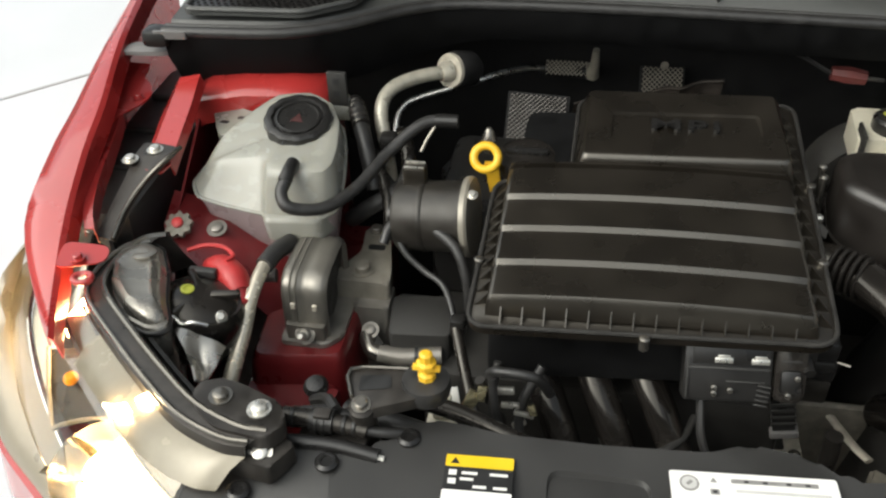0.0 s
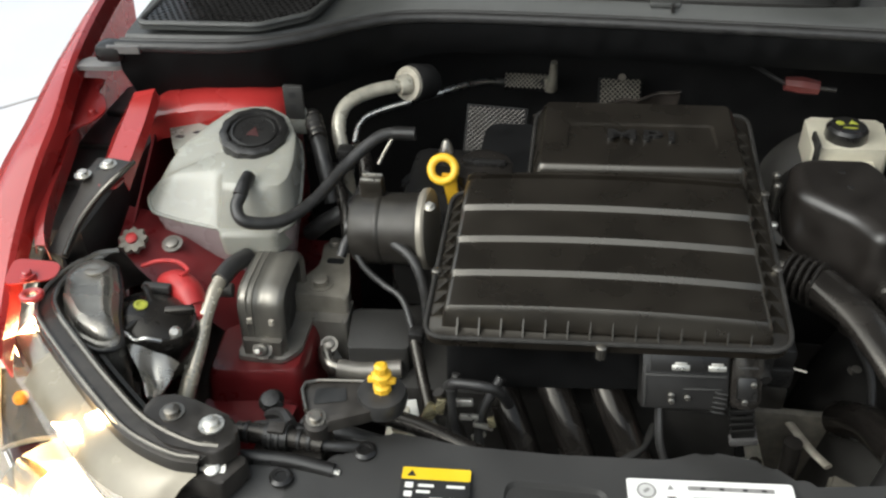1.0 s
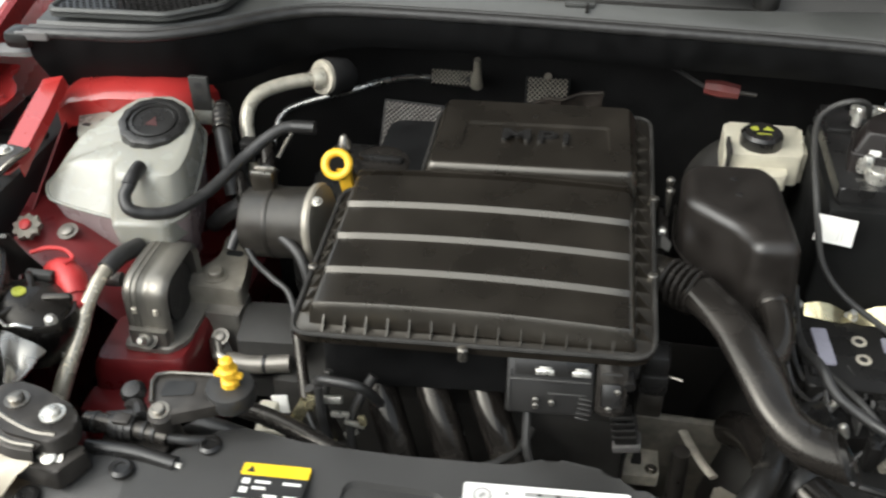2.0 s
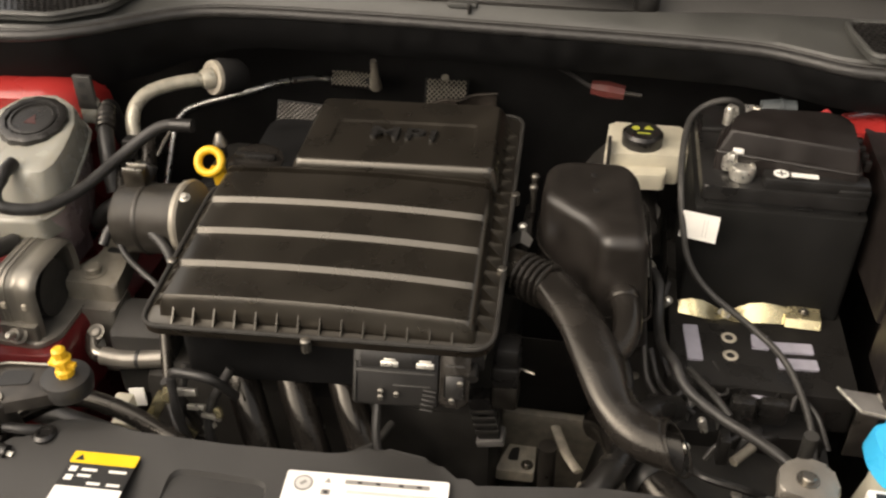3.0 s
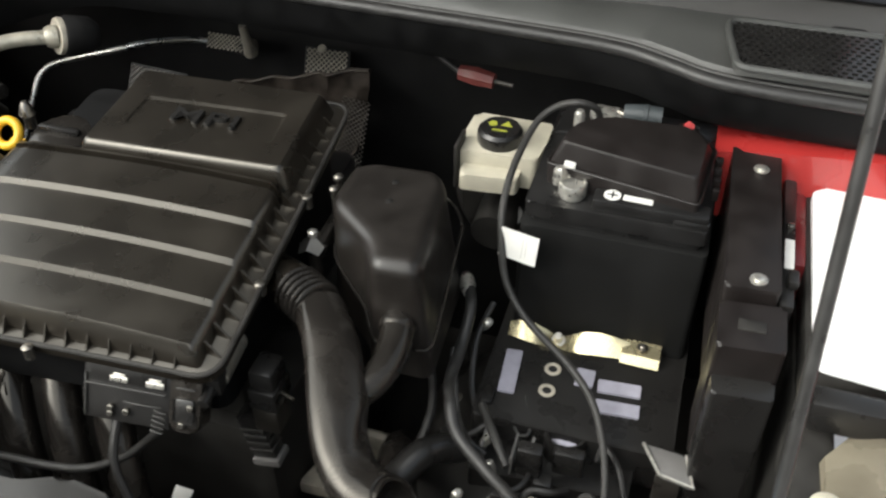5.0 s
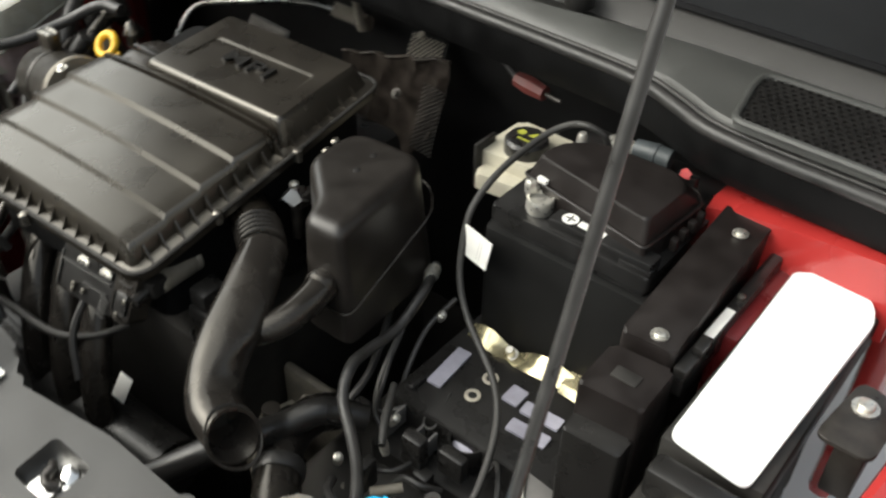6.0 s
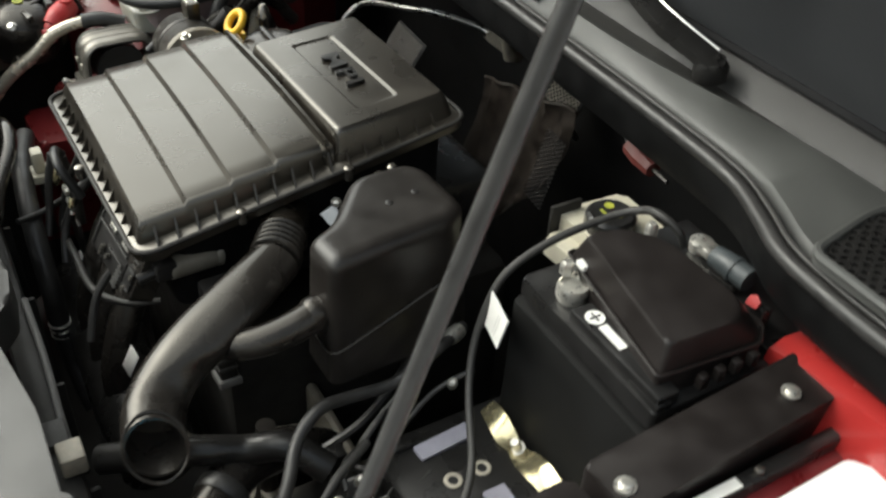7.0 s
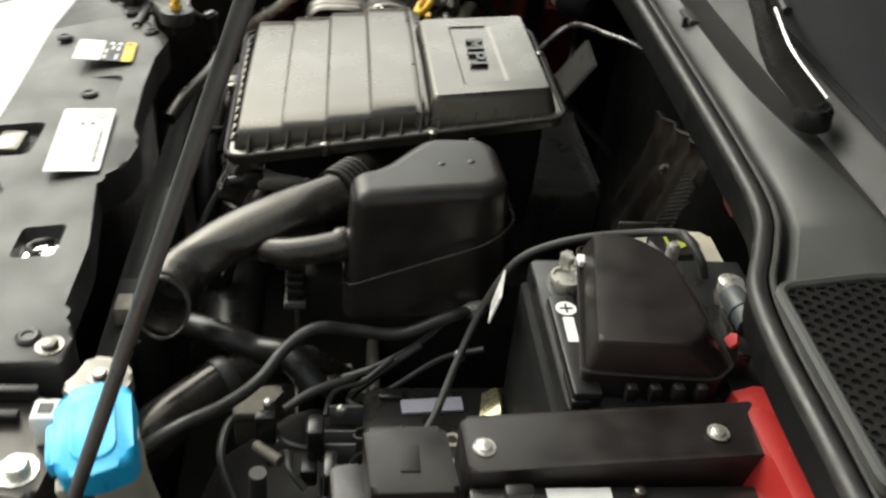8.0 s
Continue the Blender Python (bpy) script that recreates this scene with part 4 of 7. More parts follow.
part("socket_edge", box((0.036, 0.020, 0.0112), (0.056, 0.0222, 0.0126), 0.0005, m=cm), GREY, ctl)
for x in (-0.020, 0.016):
    cp = part("clip", box((x - 0.009, 0.0160, 0.0102), (x + 0.009, 0.0220, 0.0122), 0.0008, m=cm), ZINC, ctl, "bright metal clip")
    part("clip_tongue", box((x - 0.006, 0.0220, 0.0100), (x + 0.006, 0.0245, 0.0116), 0.0006, m=cm), ZINC, cp)
part("coil_upper", box((0.130, 0.202, 0.752), (0.156, 0.235, 0.776), 0.005), SATIN, engine)
part("coil_band", box((0.127, 0.200, 0.724), (0.157, 0.238, 0.751), 0.004), SATIN, engine)
part("coil_lower", box((0.128, 0.201, 0.690), (0.156, 0.236, 0.723), 0.004), THROTTLE, engine)
part("coil_pin", tube([(0.157, 0.215, 0.742), (0.172, 0.21, 0.742)], 0.0018, 8), DARKMETAL, engine)
sol = thing("purge_valve", (0.115, 0.20, 0.79), "grey cylindrical valve under the housing corner", "valve")
part("body", lathe([(0.010, -0.028), (0.0125, -0.025), (0.0125, 0.020), (0.0115, 0.0235), (0.0125, 0.025), (0.0125, 0.030), (0.009, 0.032)], (0.107, 0.207, 0.781), (-0.14, 0.98, -0.10), 20), ARMCAST, sol)
part("plug", box((-0.010, -0.012, -0.010), (0.010, 0.010, 0.010), 0.003, m=pose(0.112, 0.178, 0.786, 0, 0, 8)), SATIN, sol)
part("nozzle", tube([(0.114, 0.150, 0.782), (0.112, 0.172, 0.785)], 0.006, 10), SATIN, sol)

lug = thing("vent_fitting", (0.142, 0.36, 0.80), "small bright metal fitting and bolts beside the air filter housing", "fitting")
part("post", tube([(0.140, 0.352, 0.76), (0.140, 0.353, 0.812)], 0.007, 12), BRACKETM, lug)
part("bent_clip", sheet([[(0.128, 0.338, 0.812), (0.140, 0.334, 0.822), (0.150, 0.340, 0.812)], [(0.126, 0.350, 0.818), (0.140, 0.352, 0.830), (0.153, 0.350, 0.816)], [(0.130, 0.364, 0.812), (0.141, 0.368, 0.821), (0.151, 0.362, 0.808)]], 0.0015), STEEL, lug)
part("nut", lathe([(0.0055, 0), (0.0055, 0.005), (0.003, 0.007)], (0.140, 0.352, 0.828), (0, 0, 1), 6), ZINC, lug)
for y in (0.398, 0.412):
    part("stud", lathe([(0.0035, -0.03), (0.0035, 0.0), (0.0055, 0.001), (0.0055, 0.005), (0.003, 0.007)], (0.147, y, 0.852 + (y - 0.398) * 0.4), (0, 0, 1), 10), DARKMETAL, lug)
part("stay", box((0.138, 0.350, 0.80), (0.150, 0.420, 0.818), 0.003), BRACKETM, lug)

# ---- resonator and intake ducts ----
reson = thing("resonator", (0.23, 0.35, 0.74), "smooth black resonator box beside the air filter housing", "resonator")
rp = [(0.229, 0.281), (0.278, 0.286), (0.266, 0.414), (0.250, 0.438), (0.180, 0.434), (0.160, 0.420), (0.158, 0.360), (0.184, 0.338), (0.216, 0.312)]
rpl = [(0.228, 0.277), (0.290, 0.278), (0.282, 0.420), (0.258, 0.446), (0.180, 0.442), (0.158, 0.424), (0.155, 0.360), (0.182, 0.334), (0.214, 0.308)]
rr = [0.014, 0.014, 0.014, 0.014, 0.02, 0.02, 0.022, 0.03, 0.03]
zt = lambda x, y: 0.8725 + (y - 0.290) * 0.035
part("body", pillow(rpl, rp, 0.735, zt, 0.015, rr), RESON, reson)
seam = rounded(rpl, rr, 3)
part("seam_line", tube([(x, y, 0.774 + (y - 0.277) * 0.36) for x, y in seam + seam[:1]], 0.0016, 6, 1), GLOSSY, reson)
for x, y in ((0.218, 0.372), (0.214, 0.402)):
    part("stud", lathe([(0.004, -0.004), (0.004, 0.0004), (0.0025, 0.0010)], (x, y, zt(x, y)), (0, -0.04, 1), 12), SATIN, reson)
duct = thing("intake_duct", (0.24, 0.18, 0.68), "large glossy black plastic air intake duct with open mouth", "air duct")
path_d = [(0.180, 0.270, 0.814), (0.212, 0.225, 0.812), (0.235, 0.178, 0.801), (0.255, 0.142, 0.786), (0.279, 0.118, 0.774), (0.312, 0.107, 0.767)]
def slant(bm):
    """The open end cut aslant, so that the mouth faces up and outwards."""
    for v in bm.verts:
        v.co.x -= ((v.co.z - 0.768) * 0.72 + (v.co.y - 0.107) * 0.25) * min(1.0, max(0.0, (v.co.x - 0.262) / 0.05))
    return bm


part("pipe", slant(tube(path_d, [0.0250, 0.0270, 0.0280, 0.0290, 0.0285, 0.0275], 24, 7, wall=0.10, flat=[0.78, 0.58, 0.54, 0.58, 0.74, 0.92])), GLOSSY, duct)
part("mouth_rim", slant(tube([Vector((0.3125, 0.107, 0.768)) + Vector((0.30 * 0.0277 * math.cos(a), 0.95 * 0.0277 * math.cos(a), 0.0254 * math.sin(a))) for a in [k * math.pi / 14 for k in range(29)]], 0.0013, 6, 1, caps=False)), GLOSSY, duct)
for k in range(5):
    c = Vector((0.150, 0.288, 0.812)) + Vector((0.0066, -0.0044, 0.0004)) * k
    part("bellows_ring", lathe([(0.0225, -0.0022), (0.0252, -0.0012), (0.0262, 0.0006), (0.0252, 0.0022), (0.0225, 0.0032)], c, (0.82, -0.56, 0.05), 24), GLOSSY, duct)
part("branch", tube([(0.256, 0.288, 0.806), (0.262, 0.250, 0.800), (0.258, 0.218, 0.794), (0.243, 0.196, 0.789), (0.228, 0.188, 0.788)], [0.0165, 0.016, 0.0155, 0.0155, 0.016], 16, flat=0.85), GLOSSY, duct)
part("branch_collar", lathe([(0.0165, -0.006), (0.0180, -0.003), (0.0180, 0.004), (0.0165, 0.007)], (0.257, 0.276, 0.803), (0.1, -0.9, -0.12), 18), GLOSSY, duct)
lower = thing("lower_duct", (0.36, 0.15, 0.62), "black lower intake hose curving down towards the front", "air hose")
part("hose", tube([(0.252, 0.285, 0.60), (0.266, 0.235, 0.645), (0.284, 0.180, 0.660), (0.325, 0.132, 0.655), (0.370, 0.090, 0.645), (0.400, 0.050, 0.600)], [0.022, 0.022, 0.023, 0.025, 0.027, 0.028], 18), GLOSSY, lower)
part("cuff", lathe([(0.0255, -0.008), (0.027, -0.005), (0.027, 0.005), (0.0255, 0.008)], (0.302, 0.158, 0.659), (0.62, -0.78, -0.05), 20), RUBBER, lower)

# ---- battery and its tray ----
bat = thing("battery", (0.435, 0.54, 0.675), "black car battery in a dark sleeve on a tray", "battery")
part("case", box((0.347, 0.450, 0.675), (0.522, 0.640, 0.842), 0.005), BATT, bat)
part("sleeve", prism(rounded([(0.336, 0.440), (0.531, 0.440), (0.531, 0.645), (0.336, 0.645)], 0.008), 0.672, 0.822, 0.002), SLEEVE, bat, "matt black fabric sleeve")
part("lid", prism(rounded([(0.340, 0.444), (0.527, 0.444), (0.527, 0.642), (0.340, 0.642)], 0.006), 0.832, 0.850, 0.003), BATT, bat)
part("step", box((0.408, 0.447, 0.850), (0.525, 0.470, 0.8645), 0.003), BATT, bat)
part("corner_boss", box((0.490, 0.446, 0.848), (0.527, 0.462, 0.858), 0.003), BATT, bat)
part("rear_step", box((0.344, 0.575, 0.849), (0.525, 0.640, 0.856), 0.003), BATT, bat)
pos = part("terminal", lathe([(0.013, 0), (0.0135, 0.012), (0.0125, 0.016), (0.008, 0.0175)], (0.385, 0.468, 0.846), (0, 0, 1), 20), ZINC, bat)
part("clamp", lathe([(0.0140, 0), (0.0150, 0.002), (0.0150, 0.012), (0.0138, 0.0150), (0.0122, 0.0152), (0.0115, 0.0120)], (0.385, 0.468, 0.852), (0, 0, 1), 20), ZINC, pos)
part("clamp_jaw", box((0.362, 0.472, 0.853), (0.377, 0.492, 0.872), 0.004), ZINC, pos)
part("clamp_nut", lathe([(0.0065, 0), (0.0065, 0.010), (0.004, 0.013)], (0.370, 0.470, 0.868), (0, 0, 1), 6), ZINC, pos)
part("clamp_strap", box((0.368, 0.480, 0.862), (0.412, 0.490, 0.872), 0.002), ZINC, pos)
sym = part("plus_symbol", lathe([(0.0088, 0), (0.0088, 0.0005)], (0.427, 0.4595, 0.8647), (0, 0, 1), 20), WHITE, bat)
part("cross", box((0.4215, 0.4587, 0.8653), (0.4325, 0.4603, 0.8657)), INK, sym)
part("cross", box((0.4262, 0.4540, 0.8653), (0.4278, 0.4650, 0.8658)), INK, sym)
part("white_label", prism(rounded([(0.438, 0.4545), (0.468, 0.4535), (0.468, 0.4625), (0.438, 0.4635)], 0.001), 0.8647, 0.8652), WHITE, bat)
part("negative_terminal", lathe([(0.011, 0), (0.0115, 0.012), (0.007, 0.0145)], (0.388, 0.616, 0.854), (0, 0, 1), 18), ZINC, bat)
neg = part("negative_clamp", box((0.380, 0.606, 0.858), (0.415, 0.626, 0.868), 0.004), ZINC, bat)
part("clamp_bolt", tube([(0.41, 0.616, 0.866), (0.44, 0.60, 0.866)], 0.006, 10), DARKMETAL, neg)

fuse = thing("fuse_box", (0.44, 0.51, 0.85), "black fuse box lid with a raised panel on the battery", "fuse box")
fp = [(0.353, 0.483), (0.512, 0.454), (0.521, 0.556), (0.506, 0.574), (0.396, 0.570), (0.364, 0.537)]
part("base", prism(rounded(fp, 0.006), 0.850, 0.874, 0.003), FUSE, fuse)
ft = [(0.365, 0.490), (0.506, 0.463), (0.510, 0.532), (0.493, 0.552), (0.402, 0.549), (0.374, 0.524)]
part("lid", prism(rounded(shrink(fp, 0.003), 0.006), 0.874, lambda x, y: 0.901, 0.004, 3, top=rounded(ft, 0.008)), FUSE, fuse)
part("base_rim", tube([(x, y, 0.8745) for x, y in rounded(fp, 0.006) + rounded(fp, 0.006)[:1]], 0.0018, 6, 1), FUSE, fuse)
for k in range(4):
    part("catch", box((0.522, 0.485 + 0.018 * k, 0.860), (0.530, 0.494 + 0.018 * k, 0.874), 0.002), FUSE, fuse)
part("front_tab", box((0.372, 0.477, 0.875), (0.384, 0.484, 0.881), 0.001), WHITE, fuse)
part("cable_post", lathe([(0.006, 0), (0.006, 0.02), (0.004, 0.024)], (0.372, 0.562, 0.87), (0, 0, 1), 12), ZINC, fuse)

tray = thing("battery_tray", (0.43, 0.35, 0.62), "black battery tray with pale pads and ring nuts", "battery tray")
part("base", prism(rounded([(0.325, 0.30), (0.535, 0.30), (0.535, 0.66), (0.325, 0.66)], 0.01), 0.62, 0.672, 0.004), SATIN, tray)
part("front_shelf", prism(rounded([(0.335, 0.255), (0.50, 0.262), (0.50, 0.31), (0.335, 0.31)], 0.006), 0.60, 0.64, 0.004), SATIN, tray)
for (x, y, w, h, rz) in ((0.352, 0.368, 0.018, 0.062, 4), (0.432, 0.381, 0.020, 0.024, 0), (0.470, 0.376, 0.046, 0.017, 4), (0.472, 0.348, 0.046, 0.017, 4)):
    part("pad", prism(rounded(rect(w, h), 0.002), 0, 0.003, m=pose(x, y, 0.6725, 0, 0, rz)), LILAC, tray, "pale lilac pad")
for (x, y) in ((0.396, 0.353), (0.396, 0.385)):
    rn = part("ring_nut", lathe([(0.0092, 0), (0.0092, 0.0010), (0.0086, 0.0016), (0.0056, 0.0016), (0.0050, 0.0010), (0.0050, 0.0004)], (x, y, 0.6722), (0, 0, 1), 20), PALECAST, tray, "pale ring nut")
    part("ring_bore", lathe([(0.0050, 0.0004), (0.0050, 0.0006)], (x, y, 0.6722), (0, 0, 1), 16), INK, rn)
part("round_boss", lathe([(0.017, -0.03), (0.017, -0.006), (0.014, -0.001), (0.006, 0.0005)], (0.427, 0.304, 0.664), (0, -0.25, 1), 24), LILAC, tray, "round pale cap")
part("boss_collar", lathe([(0.023, -0.04), (0.023, -0.006), (0.0215, -0.003), (0.0185, -0.004), (0.0180, -0.020)], (0.427, 0.306, 0.674), (0, 0, 1), 20), SATIN, tray)
# Webs paler than the black tray: the light on their edges is in the colour.
for (x, y, h) in ((0.345, 0.30, 0.02), (0.378, 0.292, 0.02), (0.395, 0.292, 0.02)):
    part("web", box((x, y - 0.034, 0.642), (x + 0.003, y, 0.668), 0.0006), CLIPGREY, tray)
clampb = thing("battery_clamp", (0.41, 0.42, 0.675), "yellow-passivated steel clamp bar at the battery foot", "clamp")
rowsb = []
for x, z, w in ((0.336, 0.694, 0.014), (0.350, 0.699, 0.022), (0.364, 0.698, 0.030), (0.380, 0.691, 0.036), (0.392, 0.683, 0.022), (0.404, 0.690, 0.034), (0.420, 0.700, 0.034), (0.438, 0.704, 0.026), (0.456, 0.702, 0.020), (0.472, 0.698, 0.016)):
    rowsb.append([(x, 0.4375, z - 0.013), (x, 0.434, z - 0.010), (x, 0.429, z - 0.013), (x, 0.424 - w * 0.30, max(0.6755, z - 0.030))])
part("bar", sheet(rowsb, 0.0018), GOLD, clampb)
bolt("bolt", (0.393, 0.428, 0.674), clampb, (0, -0.4, 1), r=0.0060, h=0.014)
part("end_plate", sheet([[(0.464, 0.439, 0.688), (0.464, 0.420, 0.684), (0.464, 0.414, 0.6755)], [(0.484, 0.439, 0.689), (0.484, 0.420, 0.685), (0.484, 0.413, 0.6755)], [(0.506, 0.439, 0.688), (0.506, 0.420, 0.684), (0.506, 0.413, 0.6755)]], 0.002), GOLD, clampb)
bolt("bolt", (0.486, 0.430, 0.688), clampb, r=0.005, h=0.005, material=DARKMETAL)

cover = thing("relay_cover", (0.568, 0.44, 0.75), "black rectangular relay box cover with two bright screws", "cover")
cz = lambda x, y: 0.8615 + (y - 0.36) * 0.04
part("main_lid", prism(rounded([(0.545, 0.359), (0.596, 0.362), (0.588, 0.588), (0.538, 0.582)], 0.006), 0.74, cz, 0.004, 3), FUSE, cover)
part("front_lid", prism(rounded([(0.545, 0.291), (0.604, 0.296), (0.603, 0.356), (0.544, 0.350)], 0.005), 0.70, 0.851, 0.004, 3), FUSE, cover)
part("front_foot", prism(rounded([(0.549, 0.268), (0.602, 0.272), (0.602, 0.297), (0.547, 0.293)], 0.004), 0.66, 0.815, 0.003), SATIN, cover)
part("slot", box((0.562, 0.316, 0.8500), (0.586, 0.330, 0.8522), 0.0005), DULL, cover)
part("side_flange", box((0.597, 0.362, 0.815), (0.610, 0.585, 0.848), 0.003), SATIN, cover)
part("side_label", box((0.5995, 0.415, 0.8482), (0.6085, 0.460, 0.8490)), WHITE, cover, "plain white strip label")
part("side_latch", box((0.602, 0.385, 0.8482), (0.612, 0.405, 0.858), 0.002), SATIN, cover)
bolt("screw", (0.575, 0.374, 0.862), cover, r=0.0062, h=0.004)
bolt("screw", (0.569, 0.542, 0.8695), cover, r=0.0060, h=0.004)
part("screw", lathe([(0.004, 0), (0.004, 0.004), (0.002, 0.005)], (0.604, 0.480, 0.848), (0, 0, 1), 10), DARKMETAL, cover)

# A white panel on an added support imitates the bright view through the opening.
gap_fill = thing("bright_gap", (0.67, 0.43, 0.83), "white panel standing for the brightness through the gap beside the inner wing", "sheet")
part("sheet", prism(rounded([(0.628, 0.300), (0.700, 0.292), (0.712, 0.54), (0.690, 0.570), (0.655, 0.572), (0.626, 0.552)], [0.012, 0.01, 0.02, 0.02, 0.012, 0.004]), 0.836, lambda x, y: 0.839 + 0.03 * (y - 0.3), 0.001), GAPWHITE, gap_fill)
part("support", box((0.622, 0.30, 0.80), (0.712, 0.565, 0.834), 0.004), DULL, gap_fill)

wing_r = thing("wing_rail", (0.60, 0.58, 0.82), "glossy red inner wing rail under the cowl", "inner wing", "inner wing rails")
part("rail", loft([[Vector((x, y0 - 0.040, z - 0.035)), Vector((x, y0 - 0.034, z - 0.006)), Vector((x, y0 - 0.018, z)), Vector((x, y0 + 0.02, z - 0.004)), Vector((x, y0 + 0.03, z - 0.06)), Vector((x, y0 - 0.05, z - 0.08))] for x, y0, z in ((0.52, 0.605, 0.868), (0.55, 0.605, 0.876), (0.60, 0.604, 0.882), (0.66, 0.602, 0.888), (0.72, 0.60, 0.892))]), RED, wing_r)
part("side_rail", box((0.598, 0.44, 0.74), (0.624, 0.575, 0.835), 0.006), REDSHADE, wing_r)

# ---- brake fluid reservoir ----
brk = thing("brake_fluid_reservoir", (0.28, 0.59, 0.70), "cream plastic brake fluid reservoir with a black cap", "reservoir")
part("tank", prism(rounded([(0.226, 0.572), (0.326, 0.578), (0.334, 0.66), (0.230, 0.66)], 0.008), 0.765, 0.808, 0.005, 3), CREAM, brk)
part("front_tank", prism(rounded([(0.238, 0.549), (0.308, 0.556), (0.308, 0.585), (0.238, 0.580)], 0.008), 0.768, 0.790, 0.005, 3), CREAM, brk)
part("master_cylinder", tube([(0.28, 0.56, 0.70), (0.28, 0.73, 0.72)], 0.028, 14), DULL, brk)
part("side_pocket", prism(rounded([(0.326, 0.60), (0.346, 0.605), (0.344, 0.65), (0.326, 0.655)], 0.006), 0.755, 0.800, 0.004), CREAM, brk)
capb = part("cap", lathe([(0.026, 0), (0.0275, 0.003), (0.0275, 0.017), (0.024, 0.021), (0.008, 0.0215)], (0.274, 0.606, 0.806), (0, 0, 1), 28, lobes=18, depth=0.03), SATIN, brk)
part("yellow_mark", lathe([(0.0055, 0), (0.0055, 0.0004)], (0.264, 0.610, 0.8278), (0, 0, 1), 14), CAPMARK, capb)
part("print_bar", prism([(0.274, 0.608), (0.288, 0.608), (0.281, 0.619)], 0.8278, 0.8282), CAPMARK, capb)
part("print_bar", box((0.266, 0.596, 0.8278), (0.284, 0.599, 0.8282)), CAPMARK, capb)
part("strap", box((0.229, 0.56, 0.76), (0.234, 0.60, 0.82), 0.002), DULL, brk)

# ---- washer bottle ----
wash = thing("washer_bottle", (0.513, 0.098, 0.60), "washer fluid filler with a bright blue cap", "washer bottle")
part("neck", lathe([(0.022, -0.20), (0.022, -0.06), (0.026, -0.03), (0.027, -0.012), (0.022, -0.010)], (0.512, 0.097, 0.812), (0.1, -0.12, 1), 24), CREAM, wash)
cap_at = pose(0.513, 0.098, 0.808, 6, 6, 12)
capw = part("cap", prism(rounded([(-0.036, -0.030), (0.036, -0.030), (0.043, -0.004), (0.036, 0.026), (-0.036, 0.026), (-0.043, -0.004)], 0.012, 5), -0.014, 0.012, 0.006, 3, m=cap_at), BLUE, wash)
part("lip", prism(rounded([(-0.020, -0.038), (0.020, -0.038), (0.018, -0.028), (-0.018, -0.028)], 0.005), -0.011, 0.003, 0.002, m=cap_at), BLUE, capw)
part("top_ridge", prism(rounded([(-0.026, -0.018), (0.026, -0.018), (0.030, -0.002), (0.026, 0.014), (-0.026, 0.014), (-0.030, -0.002)], 0.008, 4), 0.0118, 0.0140, 0.001, m=cap_at), BLUE, capw)
for dx in (-0.020, 0.006, 0.024):
    part("neck_tab", box((dx - 0.007, -0.036, -0.028), (dx + 0.007, -0.024, -0.014), 0.003, m=cap_at), CREAM, wash)

# ---- coolant expansion tank ----
tank = thing("coolant_expansion_tank", (-0.50, 0.40, 0.74), "milky white coolant expansion tank with a black screw cap", "coolant tank")
# outline of the tank: the seam line, and the shoulder line above it
rim_pairs = [((-0.600, 0.342, 0.820), (-0.584, 0.354, 0.842)), ((-0.590, 0.325, 0.810), (-0.568, 0.348, 0.848)), ((-0.556, 0.318, 0.805), (-0.548, 0.349, 0.851)), ((-0.514, 0.310, 0.804), (-0.514, 0.350, 0.856)),
             ((-0.503, 0.308, 0.804), (-0.503, 0.342, 0.857)), ((-0.497, 0.303, 0.804), (-0.495, 0.323, 0.857)), ((-0.462, 0.303, 0.804), (-0.460, 0.321, 0.859)), ((-0.428, 0.308, 0.805), (-0.427, 0.324, 0.860)), ((-0.412, 0.325, 0.811), (-0.419, 0.340, 0.862)),
             ((-0.415, 0.365, 0.823), (-0.420, 0.372, 0.867)), ((-0.425, 0.418, 0.834), (-0.429, 0.418, 0.874)), ((-0.440, 0.462, 0.838), (-0.448, 0.453, 0.880)), ((-0.470, 0.490, 0.838), (-0.480, 0.470, 0.884)),
             ((-0.520, 0.487, 0.838), (-0.522, 0.462, 0.882)), ((-0.562, 0.455, 0.833), (-0.550, 0.432, 0.872)), ((-0.590, 0.398, 0.826), (-0.577, 0.392, 0.857))]


def ring_round(pts, n=4):
    """A smooth closed line through the points."""
    k = len(pts)
    P = [Vector(p) for p in pts]
    out = []
    for i in range(k):
        a, b, c, d = P[i - 1], P[i], P[(i + 1) % k], P[(i + 2) % k]
        for j in range(n):
            u = j / n
            out.append(b.lerp(c, u) + (c - a) * 0.25 * u * (1 - u) ** 2 - (d - b) * 0.25 * u * u * (1 - u))
    return out


seam_ring, shoulder = ring_round([a for a, b in rim_pairs]), ring_round([b for a, b in rim_pairs])
heart = Vector((-0.492, 0.402, 0.869))
drop = Vector((0, 0, 1))
def towards(ring, f, c=heart):
    return [p.lerp(c, f) for p in ring]


